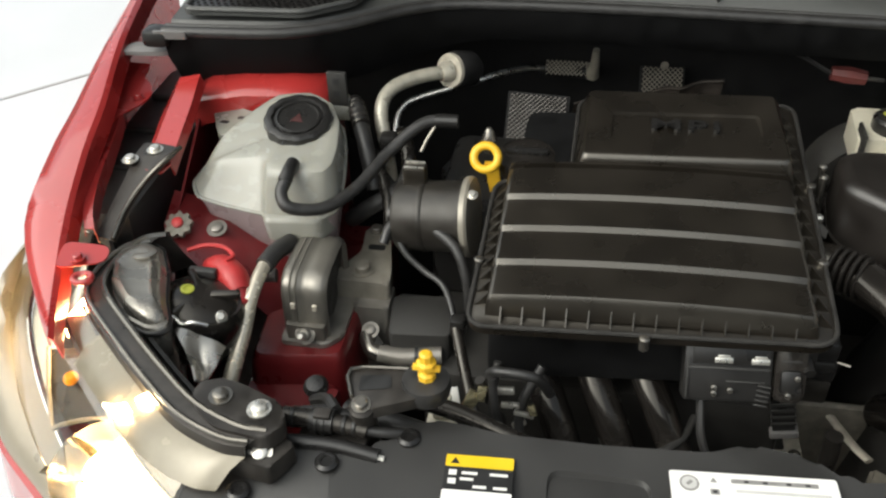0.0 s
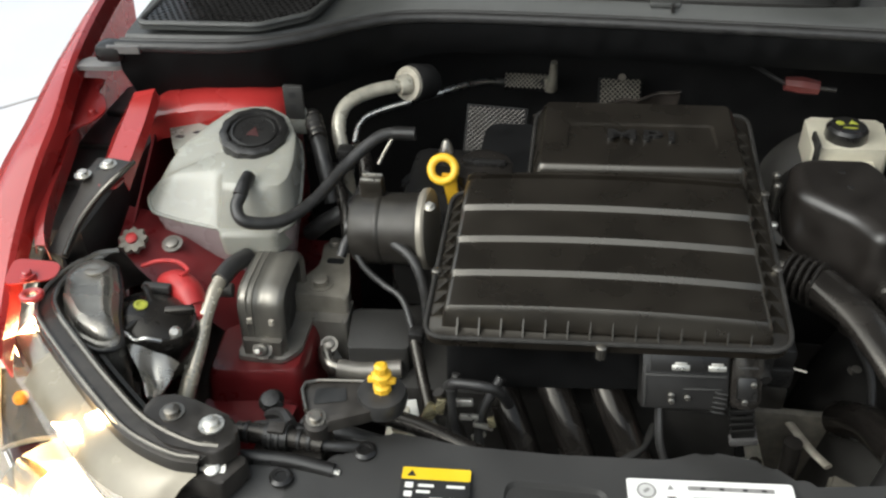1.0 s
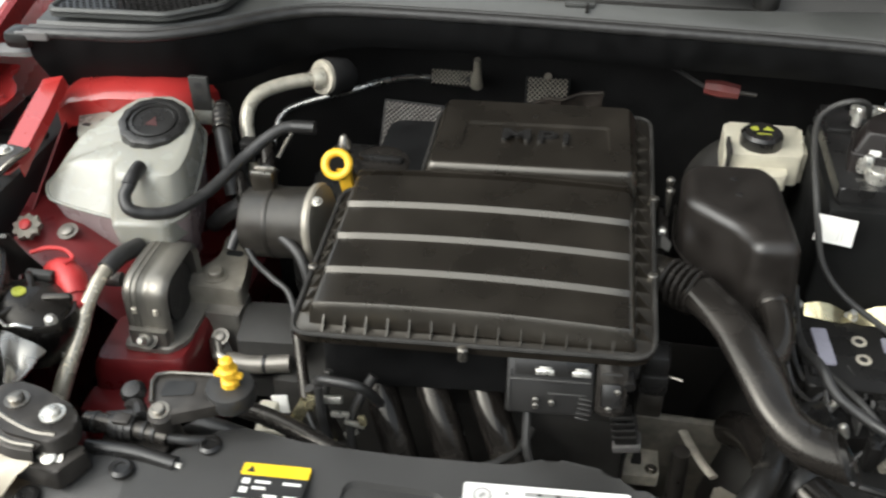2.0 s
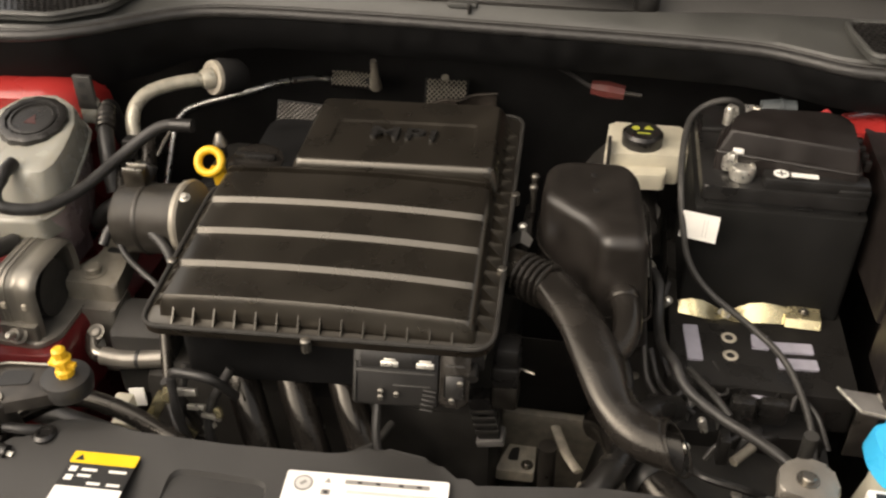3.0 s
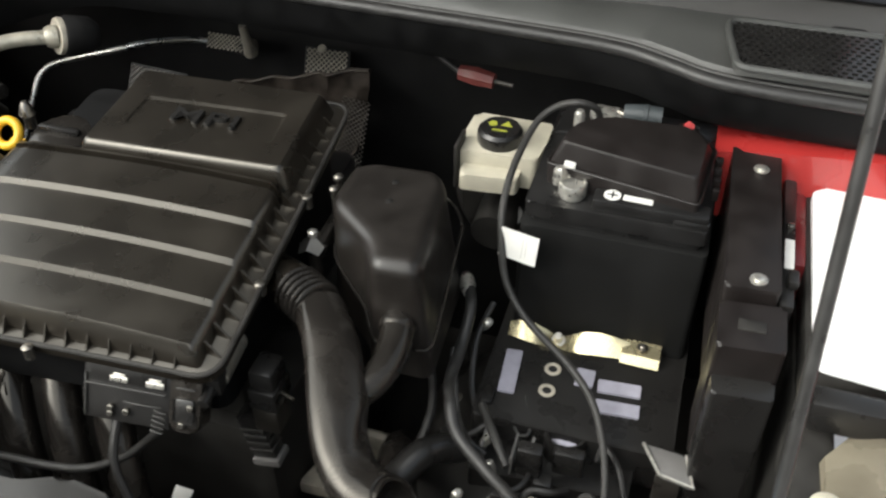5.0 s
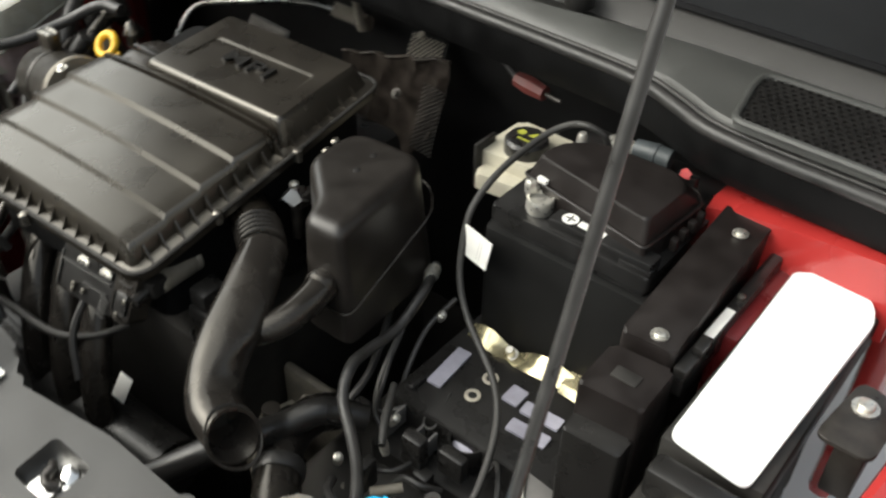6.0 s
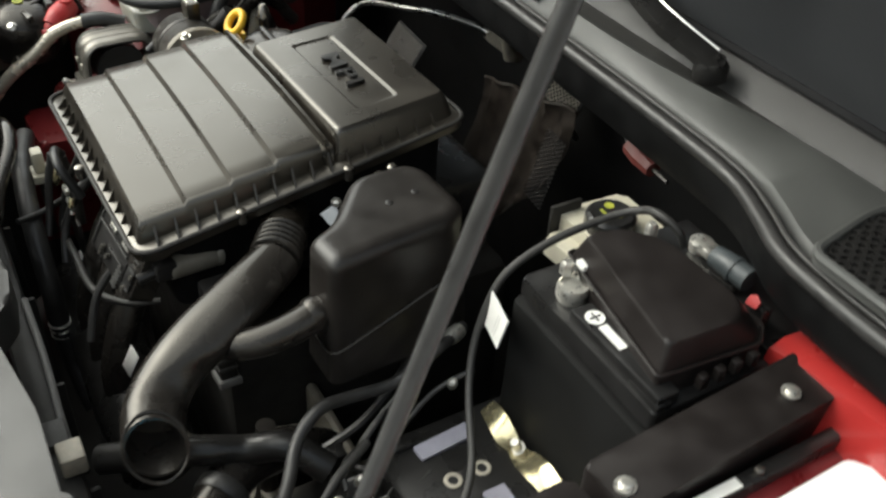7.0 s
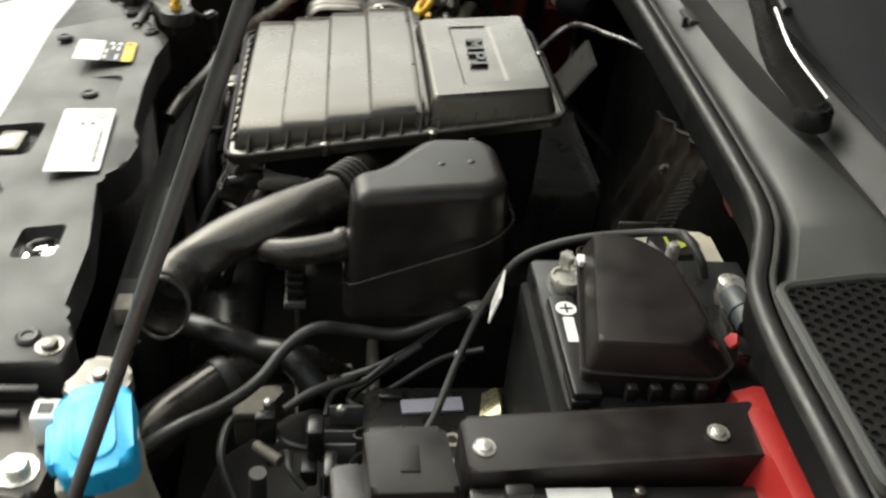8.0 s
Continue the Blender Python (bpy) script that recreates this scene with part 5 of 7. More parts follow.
upper = [seam_ring, [a.lerp(b, 0.55) for a, b in zip(seam_ring, shoulder)], [a.lerp(b, 0.86) for a, b in zip(seam_ring, shoulder)], [p.lerp(heart, 0.02) + drop * 0.0006 for p in shoulder], [p.lerp(heart, 0.07) + drop * 0.0022 for p in shoulder], [p.lerp(heart, 0.20) + drop * 0.0030 for p in shoulder], [p.lerp(heart, 0.55) + drop * 0.0012 for p in shoulder], [p.lerp(heart, 0.85) for p in shoulder]]
part("upper_shell", loft(upper), MILK, tank)
waist = Vector((-0.492, 0.390, 0.79))
part("lower_shell", loft([[Vector((p.x, p.y, 0.730)).lerp(Vector((-0.49, 0.39, 0.730)), 0.22) for p in seam_ring], [Vector((p.x, p.y, 0.775)).lerp(Vector((-0.49, 0.39, 0.775)), 0.10) for p in seam_ring], [p - drop * 0.006 for p in towards(seam_ring, 0.03, waist)], [p - drop * 0.001 for p in towards(seam_ring, 0.015, waist)]]), MILKLOW, tank, "lower half tinted pink by the coolant")
part("seam_rib", tube([p + drop * 0.0005 for p in seam_ring + seam_ring[:1]], 0.0024, 8, 1), MILK, tank)
fs = [(-0.499, 0.293), (-0.430, 0.300), (-0.416, 0.335), (-0.504, 0.330)]
part("front_step", pillow(mitre(fs, 0.002), fs, 0.776, lambda x, y: 0.808 + 0.10 * (y - 0.30), 0.007, [0.010, 0.010, 0.006, 0.006]), MILK, tank)
part("cap_neck", lathe([(0.044, -0.03), (0.041, -0.004), (0.036, 0.002)], (-0.480, 0.412, 0.868), (0.06, -0.22, 0.97), 30), MILK, tank)
part("foot", prism(rounded([(-0.545, 0.35), (-0.455, 0.35), (-0.455, 0.43), (-0.545, 0.43)], 0.01), 0.68, 0.740, 0.004), MILKLOW, tank)
cax = Vector((0.06, -0.22, 0.97)).normalized()
capc = Vector((-0.480, 0.411, 0.8730))
capt = part("cap", lathe([(0.037, -0.012), (0.042, -0.008), (0.0435, 0.0), (0.0425, 0.010), (0.038, 0.0125), (0.033, 0.0125), (0.031, 0.009), (0.010, 0.009)], capc, cax, 48, lobes=12, depth=0.045), SATIN, tank, "ribbed black cap")
part("cap_ring", lathe([(0.0285, 0.0092), (0.0285, 0.0112), (0.0255, 0.0118), (0.0245, 0.0094)], capc, cax, 32), SATIN, capt)
part("red_mark", prism([(-0.008, -0.008), (0.008, -0.008), (0.0, 0.008)], 0.0095, 0.0101, m=Matrix.Translation(capc) @ Vector((0, 0, 1)).rotation_difference(cax).to_matrix().to_4x4()), FADED, capt)
part("nipple", tube([(-0.463, 0.330, 0.868), (-0.464, 0.312, 0.866), (-0.466, 0.300, 0.860)], 0.008, 12), SATIN, tank)
part("left_ear", prism(rounded([(-0.628, 0.488), (-0.606, 0.494), (-0.556, 0.462), (-0.535, 0.446), (-0.560, 0.424), (-0.580, 0.407), (-0.592, 0.414)], 0.006), lambda x, y: 0.838 + 0.18 * (x + 0.60), lambda x, y: 0.846 + 0.18 * (x + 0.60), 0.002), MILK, tank)
part("ear_slot", prism(rect(0.013, 0.006), 0, 0.0012, m=pose(-0.594, 0.444, 0.8466, 0, -10, -22)), INK, tank)
part("ear_slot", prism(rect(0.014, 0.006), 0, 0.0012, m=pose(-0.571, 0.450, 0.8507, 0, -10, -22)), INK, tank)
part("rear_clip", box((-0.464, 0.486, 0.835), (-0.436, 0.498, 0.872), 0.004), MILK, tank)
part("clip_head", box((-0.463, 0.485, 0.858), (-0.437, 0.492, 0.906), 0.002), GREY, tank, "grey slotted clip head")
for z in (0.872, 0.890):
    part("clip_slot", box((-0.455, 0.4842, z), (-0.446, 0.4848, z + 0.008)), INK, tank)

vent = thing("coolant_hose", (-0.4, 0.35, 0.82), "thin black coolant hose curving across to the engine", "hose")
part("hose", tube([(-0.464, 0.306, 0.862), (-0.468, 0.290, 0.850), (-0.455, 0.280, 0.838), (-0.420, 0.300, 0.828), (-0.392, 0.345, 0.830), (-0.366, 0.400, 0.845), (-0.330, 0.435, 0.868), (-0.300, 0.445, 0.872)], 0.0075, 12), RUBBER, vent)
part("joint", tube([(-0.312, 0.442, 0.871), (-0.284, 0.442, 0.872)], 0.0088, 12), SATIN, vent)
part("metal_end", tube([(-0.312, 0.438, 0.866), (-0.322, 0.428, 0.850), (-0.328, 0.420, 0.838)], 0.0026, 8), DARKMETAL, vent)

acp = thing("refrigerant_pipe", (-0.38, 0.5, 0.80), "bright aluminium refrigerant pipe ending in a round grommet", "pipe")
part("pipe", tube([(-0.377, 0.455, 0.76), (-0.385, 0.470, 0.806), (-0.397, 0.500, 0.845), (-0.390, 0.530, 0.862), (-0.362, 0.560, 0.866), (-0.324, 0.592, 0.862)], 0.0094, 14), PIPE, acp)
part("flange", lathe([(0.012, -0.010), (0.0145, -0.004), (0.0145, 0.006)], (-0.324, 0.592, 0.862), (0.72, 0.62, -0.05), 20), PIPE, acp)
part("grommet_face", lathe([(0.015, 0.003), (0.0235, 0.003), (0.0245, 0.007), (0.0235, 0.011)], (-0.323, 0.593, 0.862), (0.55, 0.78, -0.25), 28), PALECAST, acp, "pale foam ring")
part("grommet", lathe([(0.0245, 0.010), (0.027, 0.016), (0.024, 0.045), (0.016, 0.055)], (-0.323, 0.593, 0.862), (0.6, 0.76, -0.25), 24), INSUL, acp)
thin = thing("thin_coolant_pipe", (-0.27, 0.62, 0.80), "thin bright metal pipe running behind the engine", "pipe")
part("pipe", tube([(-0.410, 0.56, 0.68), (-0.408, 0.615, 0.748), (-0.402, 0.640, 0.772), (-0.375, 0.655, 0.785), (-0.300, 0.676, 0.803), (-0.262, 0.700, 0.808), (-0.225, 0.745, 0.796), (-0.196, 0.764, 0.787)], 0.0044, 10), STEEL, thin)
part("braided_sleeve", tube([(-0.198, 0.763, 0.788), (-0.165, 0.762, 0.789), (-0.135, 0.758, 0.790)], 0.0125, 12), INSUL, thin)
tagged(part("braid", lattice(0.062, 0.022, 0.0065, pose(-0.166, 0.7515, 0.797, 55, 0, 0)), DUST, thin), kind="stuff")
part("stay", tube([(-0.126, 0.745, 0.790), (-0.124, 0.735, 0.812), (-0.123, 0.726, 0.842)], [0.010, 0.007, 0.005], 10), DUST, thin)
part("collar", lathe([(0.012, -0.006), (0.013, 0), (0.012, 0.006)], (-0.130, 0.755, 0.792), (1, 0.1, 0.1), 16), DUST, thin)
duo = thing("heater_hose", (-0.41, 0.47, 0.78), "black heater hoses behind the coolant tank", "hose", "heater hoses")
part("hose", tube([(-0.446, 0.545, 0.78), (-0.440, 0.525, 0.838), (-0.428, 0.492, 0.856), (-0.412, 0.452, 0.848), (-0.398, 0.422, 0.826), (-0.386, 0.400, 0.79)], 0.0105, 12), RUBBER, duo)
for k in range(5):
    part("clip", lathe([(0.0108, -0.0022), (0.0122, 0), (0.0108, 0.0022)], (-0.429 + 0.0042 * k, 0.4945 - 0.0105 * k, 0.8560 - 0.0012 * k), (0.36, -0.9, -0.1), 16), GLOSSY, duo)
part("hose", tube([(-0.40, 0.50, 0.73), (-0.398, 0.475, 0.79), (-0.385, 0.42, 0.80), (-0.35, 0.38, 0.79)], 0.011, 12), RUBBER, duo)
part("hose", tube([(-0.42, 0.40, 0.74), (-0.39, 0.38, 0.775), (-0.35, 0.39, 0.80), (-0.335, 0.41, 0.83)], 0.011, 12), RUBBER, duo)

part("hose", tube([(-0.378, 0.52, 0.78), (-0.366, 0.480, 0.826), (-0.350, 0.440, 0.828), (-0.342, 0.412, 0.806), (-0.338, 0.400, 0.77)], 0.0095, 12), GLOSSY, duo)
part("hose", tube([(-0.402, 0.47, 0.76), (-0.396, 0.440, 0.800), (-0.376, 0.405, 0.806), (-0.362, 0.370, 0.786), (-0.358, 0.350, 0.75)], 0.0080, 12), GLOSSY, duo)
part("joint", box((-0.388, 0.440, 0.812), (-0.366, 0.462, 0.842), 0.005), SATIN, duo)

# ---- throttle body and brackets at the engine's end ----
thr = thing("throttle_body", (-0.28, 0.33, 0.75), "black round throttle housing with a metal flange", "throttle body")
part("barrel", lathe([(0.040, -0.05), (0.043, -0.045), (0.043, 0.028), (0.046, 0.034)], (-0.292, 0.340, 0.800), (1, -0.05, 0.10), 32), THROTTLE, thr)
part("flange", lathe([(0.048, 0.034), (0.049, 0.040), (0.047, 0.043)], (-0.292, 0.340, 0.800), (1, -0.05, 0.10), 32), ARMCAST, thr)
part("hose", tube([(-0.352, 0.296, 0.785), (-0.346, 0.311, 0.800), (-0.326, 0.322, 0.806), (-0.295, 0.306, 0.806), (-0.264, 0.284, 0.797), (-0.248, 0.266, 0.765), (-0.244, 0.262, 0.72)], 0.0060, 12), RUBBER, thr)
# Plug added to carry two bright strips that imitate highlights along its edges.
part("sensor_plug", box((-0.336, 0.343, 0.832), (-0.308, 0.362, 0.862), 0.004), BLACK, thr)
for k in range(2):
    part("plug_highlight", box((-0.334, 0.3445 + 0.012 * k, 0.8615), (-0.310, 0.3470 + 0.012 * k, 0.8640), 0.0006), ZINC, thr)
bolt("bolt", (-0.249, 0.322, 0.846), thr, (0, -0.3, 1), r=0.005)
part("barrel_band", lathe([(0.0432, -0.020), (0.0442, -0.018), (0.0442, -0.014), (0.0432, -0.012)], (-0.292, 0.340, 0.800), (1, -0.05, 0.10), 32), THROTTLE, thr)
part("end_plug", tube([(-0.352, 0.343, 0.794), (-0.338, 0.342, 0.796)], 0.016, 16), SATIN, thr)
part("mark", lathe([(0.0035, 0), (0.0035, 0.0008)], (-0.268, 0.302, 0.818), (0, -0.9, 0.45), 10), WHITE, thr)
part("breather", lathe([(0.007, 0), (0.007, 0.014), (0.010, 0.018), (0.006, 0.03), (0.003, 0.034)], (-0.243, 0.425, 0.842), (0, 0, 1), 12), DARKMETAL, thr)

mnt = thing("engine_mount", (-0.44, 0.26, 0.66), "grey cast engine mount arched over a rubber bush", "engine mount")
def arch(xs):
    """Rows over the mount: straight front, tight bend, flat top, straight back; each scaled about its middle."""
    out = []
    for x, sc in xs:
        prof = [(-0.052, -0.048), (-0.051, -0.035), (-0.050, -0.015), (-0.049, 0.018)]
        prof += [(-0.022 - 0.027 * math.cos(a), 0.018 + 0.034 * math.sin(a)) for a in [k * math.pi / 10 for k in range(1, 6)]]
        prof += [(0.010, 0.053)] + [(0.030 + 0.024 * math.sin(a), 0.026 + 0.026 * math.cos(a)) for a in [k * math.pi / 8 for k in range(5)]] + [(0.055, -0.02), (0.055, -0.048)]
        out.append([(x, 0.265 + y * sc, 0.743 + z * (0.76 * sc if z > -0.04 else 1.0)) for y, z in prof])
    return out


part("arch", sheet(arch([(-0.459 + k * 0.81, sc) for k, sc in ((0.0, 0.90), (0.003, 0.97), (0.009, 1.0), (0.026, 1.0), (0.029, 0.965), (0.034, 0.955), (0.039, 0.965), (0.043, 1.0), (0.059, 1.0), (0.064, 0.97), (0.068, 0.90))]), 0.007), MOUNTM, mnt)
for x in (-0.4470, -0.4400):
    part("ridge", sheet(arch(((x - 0.0016, 1.0), (x, 1.030), (x + 0.0016, 1.0))), 0.002), MOUNTM, mnt)
part("bush", tube([(-0.4580, 0.265, 0.735), (-0.4120, 0.268, 0.735)], 0.035, 22), RUBBER, mnt)
part("front_web", prism(rounded([(-0.4540, 0.207), (-0.4080, 0.207), (-0.4080, 0.218), (-0.4540, 0.218)], 0.003), 0.698, 0.722, 0.002), MOUNTM, mnt)
part("foot", prism(rounded([(-0.4620, 0.202), (-0.4060, 0.202), (-0.3900, 0.222), (-0.3900, 0.30), (-0.4620, 0.30)], 0.008), 0.694, 0.701, 0.003), CAST, mnt)
bolt("stud", (-0.4300, 0.205, 0.712), mnt, (0, -0.8, 0.6), r=0.009, h=0.010, material=CAST)
part("stud_end", lathe([(0.0045, 0.008), (0.0045, 0.020), (0.003, 0.022)], (-0.4300, 0.205, 0.712), (0, -0.8, 0.6), 10), ZINC, mnt)
for dx in (-0.014, 0.012):
    part("cast_square", box((-0.4300 + dx - 0.003, 0.2125, 0.742), (-0.4300 + dx + 0.003, 0.2165, 0.750), 0.001), PALECAST, mnt)
part("arm", prism(rounded([(-0.418, 0.289), (-0.347, 0.289), (-0.350, 0.316), (-0.368, 0.395), (-0.385, 0.415), (-0.402, 0.40), (-0.396, 0.35), (-0.417, 0.308)], 0.008), 0.700, 0.728, 0.006, 3), ARMCAST, mnt)
part("arm_slot", prism(rounded(rect(0.022, 0.010), 0.004), 0, 0.001, m=pose(-0.378, 0.358, 0.7283)), INK, mnt)
bolt("bolt", (-0.386, 0.312, 0.728), mnt, r=0.012, h=0.010, material=ARMCAST)
bolt("bolt", (-0.386, 0.392, 0.728), mnt, r=0.0075, h=0.008, material=CAST)
part("side_lug", tube([(-0.492, 0.250, 0.758), (-0.474, 0.252, 0.758)], 0.0085, 12), CAST, mnt)
part("front_leg", prism(rounded([(-0.392, 0.272), (-0.347, 0.272), (-0.347, 0.32), (-0.392, 0.32)], 0.006), 0.60, 0.702, 0.006), CAST, mnt)
acc = thing("alternator_cover", (-0.32, 0.27, 0.60), "dark square plastic cover on the accessory side", "cover")
part("cover", prism(rounded([(-0.340, 0.240), (-0.266, 0.246), (-0.270, 0.31), (-0.346, 0.304)], 0.006), 0.60, lambda x, y: 0.694 + 0.1 * (y - 0.26), 0.003), GREY, acc)
part("fitting", tube([(-0.352, 0.236, 0.662), (-0.320, 0.236, 0.660), (-0.275, 0.242, 0.664)], 0.0115, 14), CAST, acc)
part("elbow", tube([(-0.372, 0.258, 0.672), (-0.362, 0.240, 0.664), (-0.350, 0.236, 0.662)], 0.011, 12), DARKMETAL, acc)
bolt("bolt", (-0.366, 0.256, 0.680), acc, (0, -0.6, 1), r=0.008, material=CAST)
cab = thing("wiring_cable", (-0.3, 0.28, 0.72), "black sheathed cable hanging beside the throttle body", "cable", "bay cables")
part("cable", tube([(-0.342, 0.350, 0.815), (-0.344, 0.318, 0.802), (-0.328, 0.298, 0.775), (-0.302, 0.285, 0.758), (-0.274, 0.266, 0.750), (-0.254, 0.225, 0.725), (-0.240, 0.190, 0.700), (-0.226, 0.155, 0.680), (-0.190, 0.105, 0.680), (-0.165, 0.07, 0.69)], 0.0040, 10), RUBBER, cab)
part("sheath", tube([(-0.257, 0.232, 0.730), (-0.240, 0.190, 0.700), (-0.228, 0.160, 0.683)], 0.0068, 12), GLOSSY, cab)
part("plug", box((-0.262, 0.222, 0.712), (-0.244, 0.240, 0.738), 0.004), SATIN, cab)
part("end_boot", lathe([(0.008, 0), (0.009, 0.01), (0.005, 0.016)], (-0.342, 0.350, 0.812), (0, 0, 1), 12), RUBBER, cab)

part("warning_triangle", prism([(-0.367, 0.238), (-0.346, 0.240), (-0.358, 0.256)], 0.672, 0.674), GREY, acc)
part("fitting_band", lathe([(0.0122, -0.002), (0.0122, 0.002)], (-0.305, 0.238, 0.662), (1, 0.1, 0.05), 16), INK, acc)

# ---- inner wing on the tank side ----
wing = thing("wing_rail", (-0.6, 0.4, 0.65), "red painted inner wing with folded rail and strut tower", "inner wing", "inner wing rails")
part("top_rail", sheet([[(-0.668, 0.475, 0.880), (-0.658, 0.472, 0.893), (-0.630, 0.474, 0.899), (-0.624, 0.472, 0.886)], [(-0.665, 0.41, 0.866), (-0.653, 0.41, 0.878), (-0.622, 0.413, 0.884), (-0.616, 0.412, 0.872)], [(-0.660, 0.354, 0.850), (-0.648, 0.352, 0.864), (-0.618, 0.354, 0.868), (-0.612, 0.352, 0.856)], [(-0.650, 0.325, 0.846), (-0.640, 0.322, 0.858), (-0.618, 0.322, 0.862), (-0.612, 0.322, 0.842)]], 0.0018), RED, wing)
part("rail_tongue", prism(rounded([(-0.642, 0.304), (-0.618, 0.300), (-0.614, 0.326), (-0.640, 0.328)], 0.006), 0.856, 0.859, 0.001), RED, wing)
part("tower_top", loft([[Vector((x, y0 + dy, z0 + dz)) for dy, dz in ((-0.048, -0.045), (-0.046, -0.012), (-0.030, 0.0), (0.010, 0.003), (0.030, -0.006), (0.04, -0.05))] for x, y0, z0 in ((-0.648, 0.515, 0.862), (-0.632, 0.518, 0.872), (-0.58, 0.524, 0.880), (-0.52, 0.530, 0.880), (-0.478, 0.534, 0.872), (-0.462, 0.536, 0.850))]), RED, wing)
part("side_wall", sheet([[(-0.655, 0.55, 0.86), (-0.655, 0.55, 0.62)], [(-0.628, 0.36, 0.80), (-0.63, 0.36, 0.60)], [(-0.618, 0.285, 0.775), (-0.62, 0.28, 0.60)], [(-0.600, 0.23, 0.74), (-0.60, 0.23, 0.60)]], 0.003), REDSHADE, wing)
part("shelf", sheet([[(-0.64, 0.36, 0.792), (-0.56, 0.36, 0.776), (-0.48, 0.36, 0.74)], [(-0.625, 0.29, 0.790), (-0.555, 0.29, 0.775), (-0.48, 0.29, 0.72)], [(-0.61, 0.255, 0.765), (-0.545, 0.25, 0.745), (-0.48, 0.25, 0.68)]], 0.003), REDSHADE, wing)
part("frame_rail", prism(rounded([(-0.50, 0.09), (-0.400, 0.09), (-0.397, 0.55), (-0.52, 0.55)], 0.012), 0.48, 0.615, 0.010, 3), REDSHADE, wing)
part("mount_seat", loft([[Vector((-0.437 + (x + 0.437) * k, 0.245 + (y - 0.245) * k, z)) for x, y in rounded([(-0.492, 0.178), (-0.386, 0.192), (-0.384, 0.312), (-0.500, 0.312)], 0.014)] for z, k in ((0.60, 1.14), (0.655, 1.08), (0.680, 1.03), (0.690, 0.98), (0.6935, 0.93))]), REDSHADE, wing)
part("rail_step", prism(rounded([(-0.496, 0.128), (-0.392, 0.134), (-0.388, 0.19), (-0.498, 0.188)], 0.012), 0.58, 0.652, 0.010, 3), REDSHADE, wing)
part("tower_wall", box((-0.64, 0.55, 0.60), (-0.47, 0.58, 0.86), 0.01), REDSHADE, wing)
kn = part("knob", lathe([(0.016, 0), (0.018, 0.004), (0.018, 0.010), (0.010, 0.012)], (-0.603, 0.288, 0.789), (0.05, -0.45, 0.9), 32, lobes=9, depth=0.25), DUST, wing, "grey toothed adjuster")
part("knob_centre", lathe([(0.007, 0.010), (0.007, 0.015), (0.004, 0.017)], (-0.603, 0.288, 0.789), (0.05, -0.45, 0.9), 12), REDTAG, kn)
bolt("bolt", (-0.563, 0.302, 0.781), wing, (0, -0.3, 1), r=0.0095, h=0.006, material=CAST)
rbk = thing("fender_bracket", (-0.64, 0.30, 0.84), "black stepped steel bracket bolted to the inner wing", "bracket")
part("plate", sheet([[(-0.660, 0.352, 0.866), (-0.640, 0.350, 0.868), (-0.606, 0.338, 0.872)], [(-0.664, 0.328, 0.862), (-0.640, 0.322, 0.866), (-0.612, 0.312, 0.870)], [(-0.668, 0.300, 0.846), (-0.648, 0.292, 0.850), (-0.634, 0.286, 0.852)], [(-0.668, 0.26, 0.836), (-0.654, 0.255, 0.838), (-0.642, 0.250, 0.838)], [(-0.668, 0.215, 0.825), (-0.652, 0.210, 0.826), (-0.640, 0.206, 0.826)]], 0.0025), BRACKETM, rbk)
part("edge", tube([(-0.604, 0.334, 0.875), (-0.614, 0.308, 0.872), (-0.634, 0.284, 0.855), (-0.644, 0.250, 0.841), (-0.642, 0.206, 0.829)], 0.0028, 8), DARKMETAL, rbk)
bolt("bolt", (-0.638, 0.334, 0.868), rbk, r=0.0075)
bolt("bolt", (-0.664, 0.318, 0.862), rbk, r=0.0075)
liner = thing("wing_liner", (-0.71, 0.44, 0.55), "dark wheel arch liner in the gap behind the fender", "liner")
part("panel", box((-0.765, 0.27, 0.55), (-0.655, 0.66, 0.815), 0.02), GREY, liner)
for k in range(3):
    part("stiffening_rib", box((-0.745, 0.36 + 0.09 * k, 0.815), (-0.662, 0.368 + 0.09 * k, 0.823), 0.002), DULL, liner)
part("edge_clip", lathe([(0.008, 0), (0.008, 0.003), (0.004, 0.005)], (-0.69, 0.415, 0.8155), (0, 0, 1), 14), SATIN, liner)

# ---- headlight on the tank side ----
head = thing("headlight", (-0.58, 0.05, 0.66), "lit clear-lens headlight with warm glowing bulbs", "headlight")
In = arc([(-0.700, 0.250, 0.800), (-0.660, 0.150, 0.800), (-0.622, 0.100, 0.806), (-0.556, 0.034, 0.802), (-0.475, -0.042, 0.788), (-0.400, -0.092, 0.776)], 4)
Out = arc([(-0.785, 0.270, 0.785), (-0.780, 0.180, 0.750), (-0.744, 0.106, 0.726), (-0.698, 0.042, 0.702), (-0.635, -0.022, 0.686), (-0.538, -0.100, 0.670)], 4)


def lamp_net(lift, inset=0.0, drop=0.0, bulge=0.018):
    net = []
    for a, b in zip(In, Out):
        row = []
        for u in (0, 0.15, 0.35, 0.55, 0.75, 0.9, 1.0):
            uu = inset + u * (1 - 2 * inset)
            p = a.lerp(b, uu) + Vector((-0.2, -0.3, 1)).normalized() * (bulge * math.sin(math.pi * uu) + lift)
            p.z -= drop
            row.append(p)
        net.append(row)
    return net


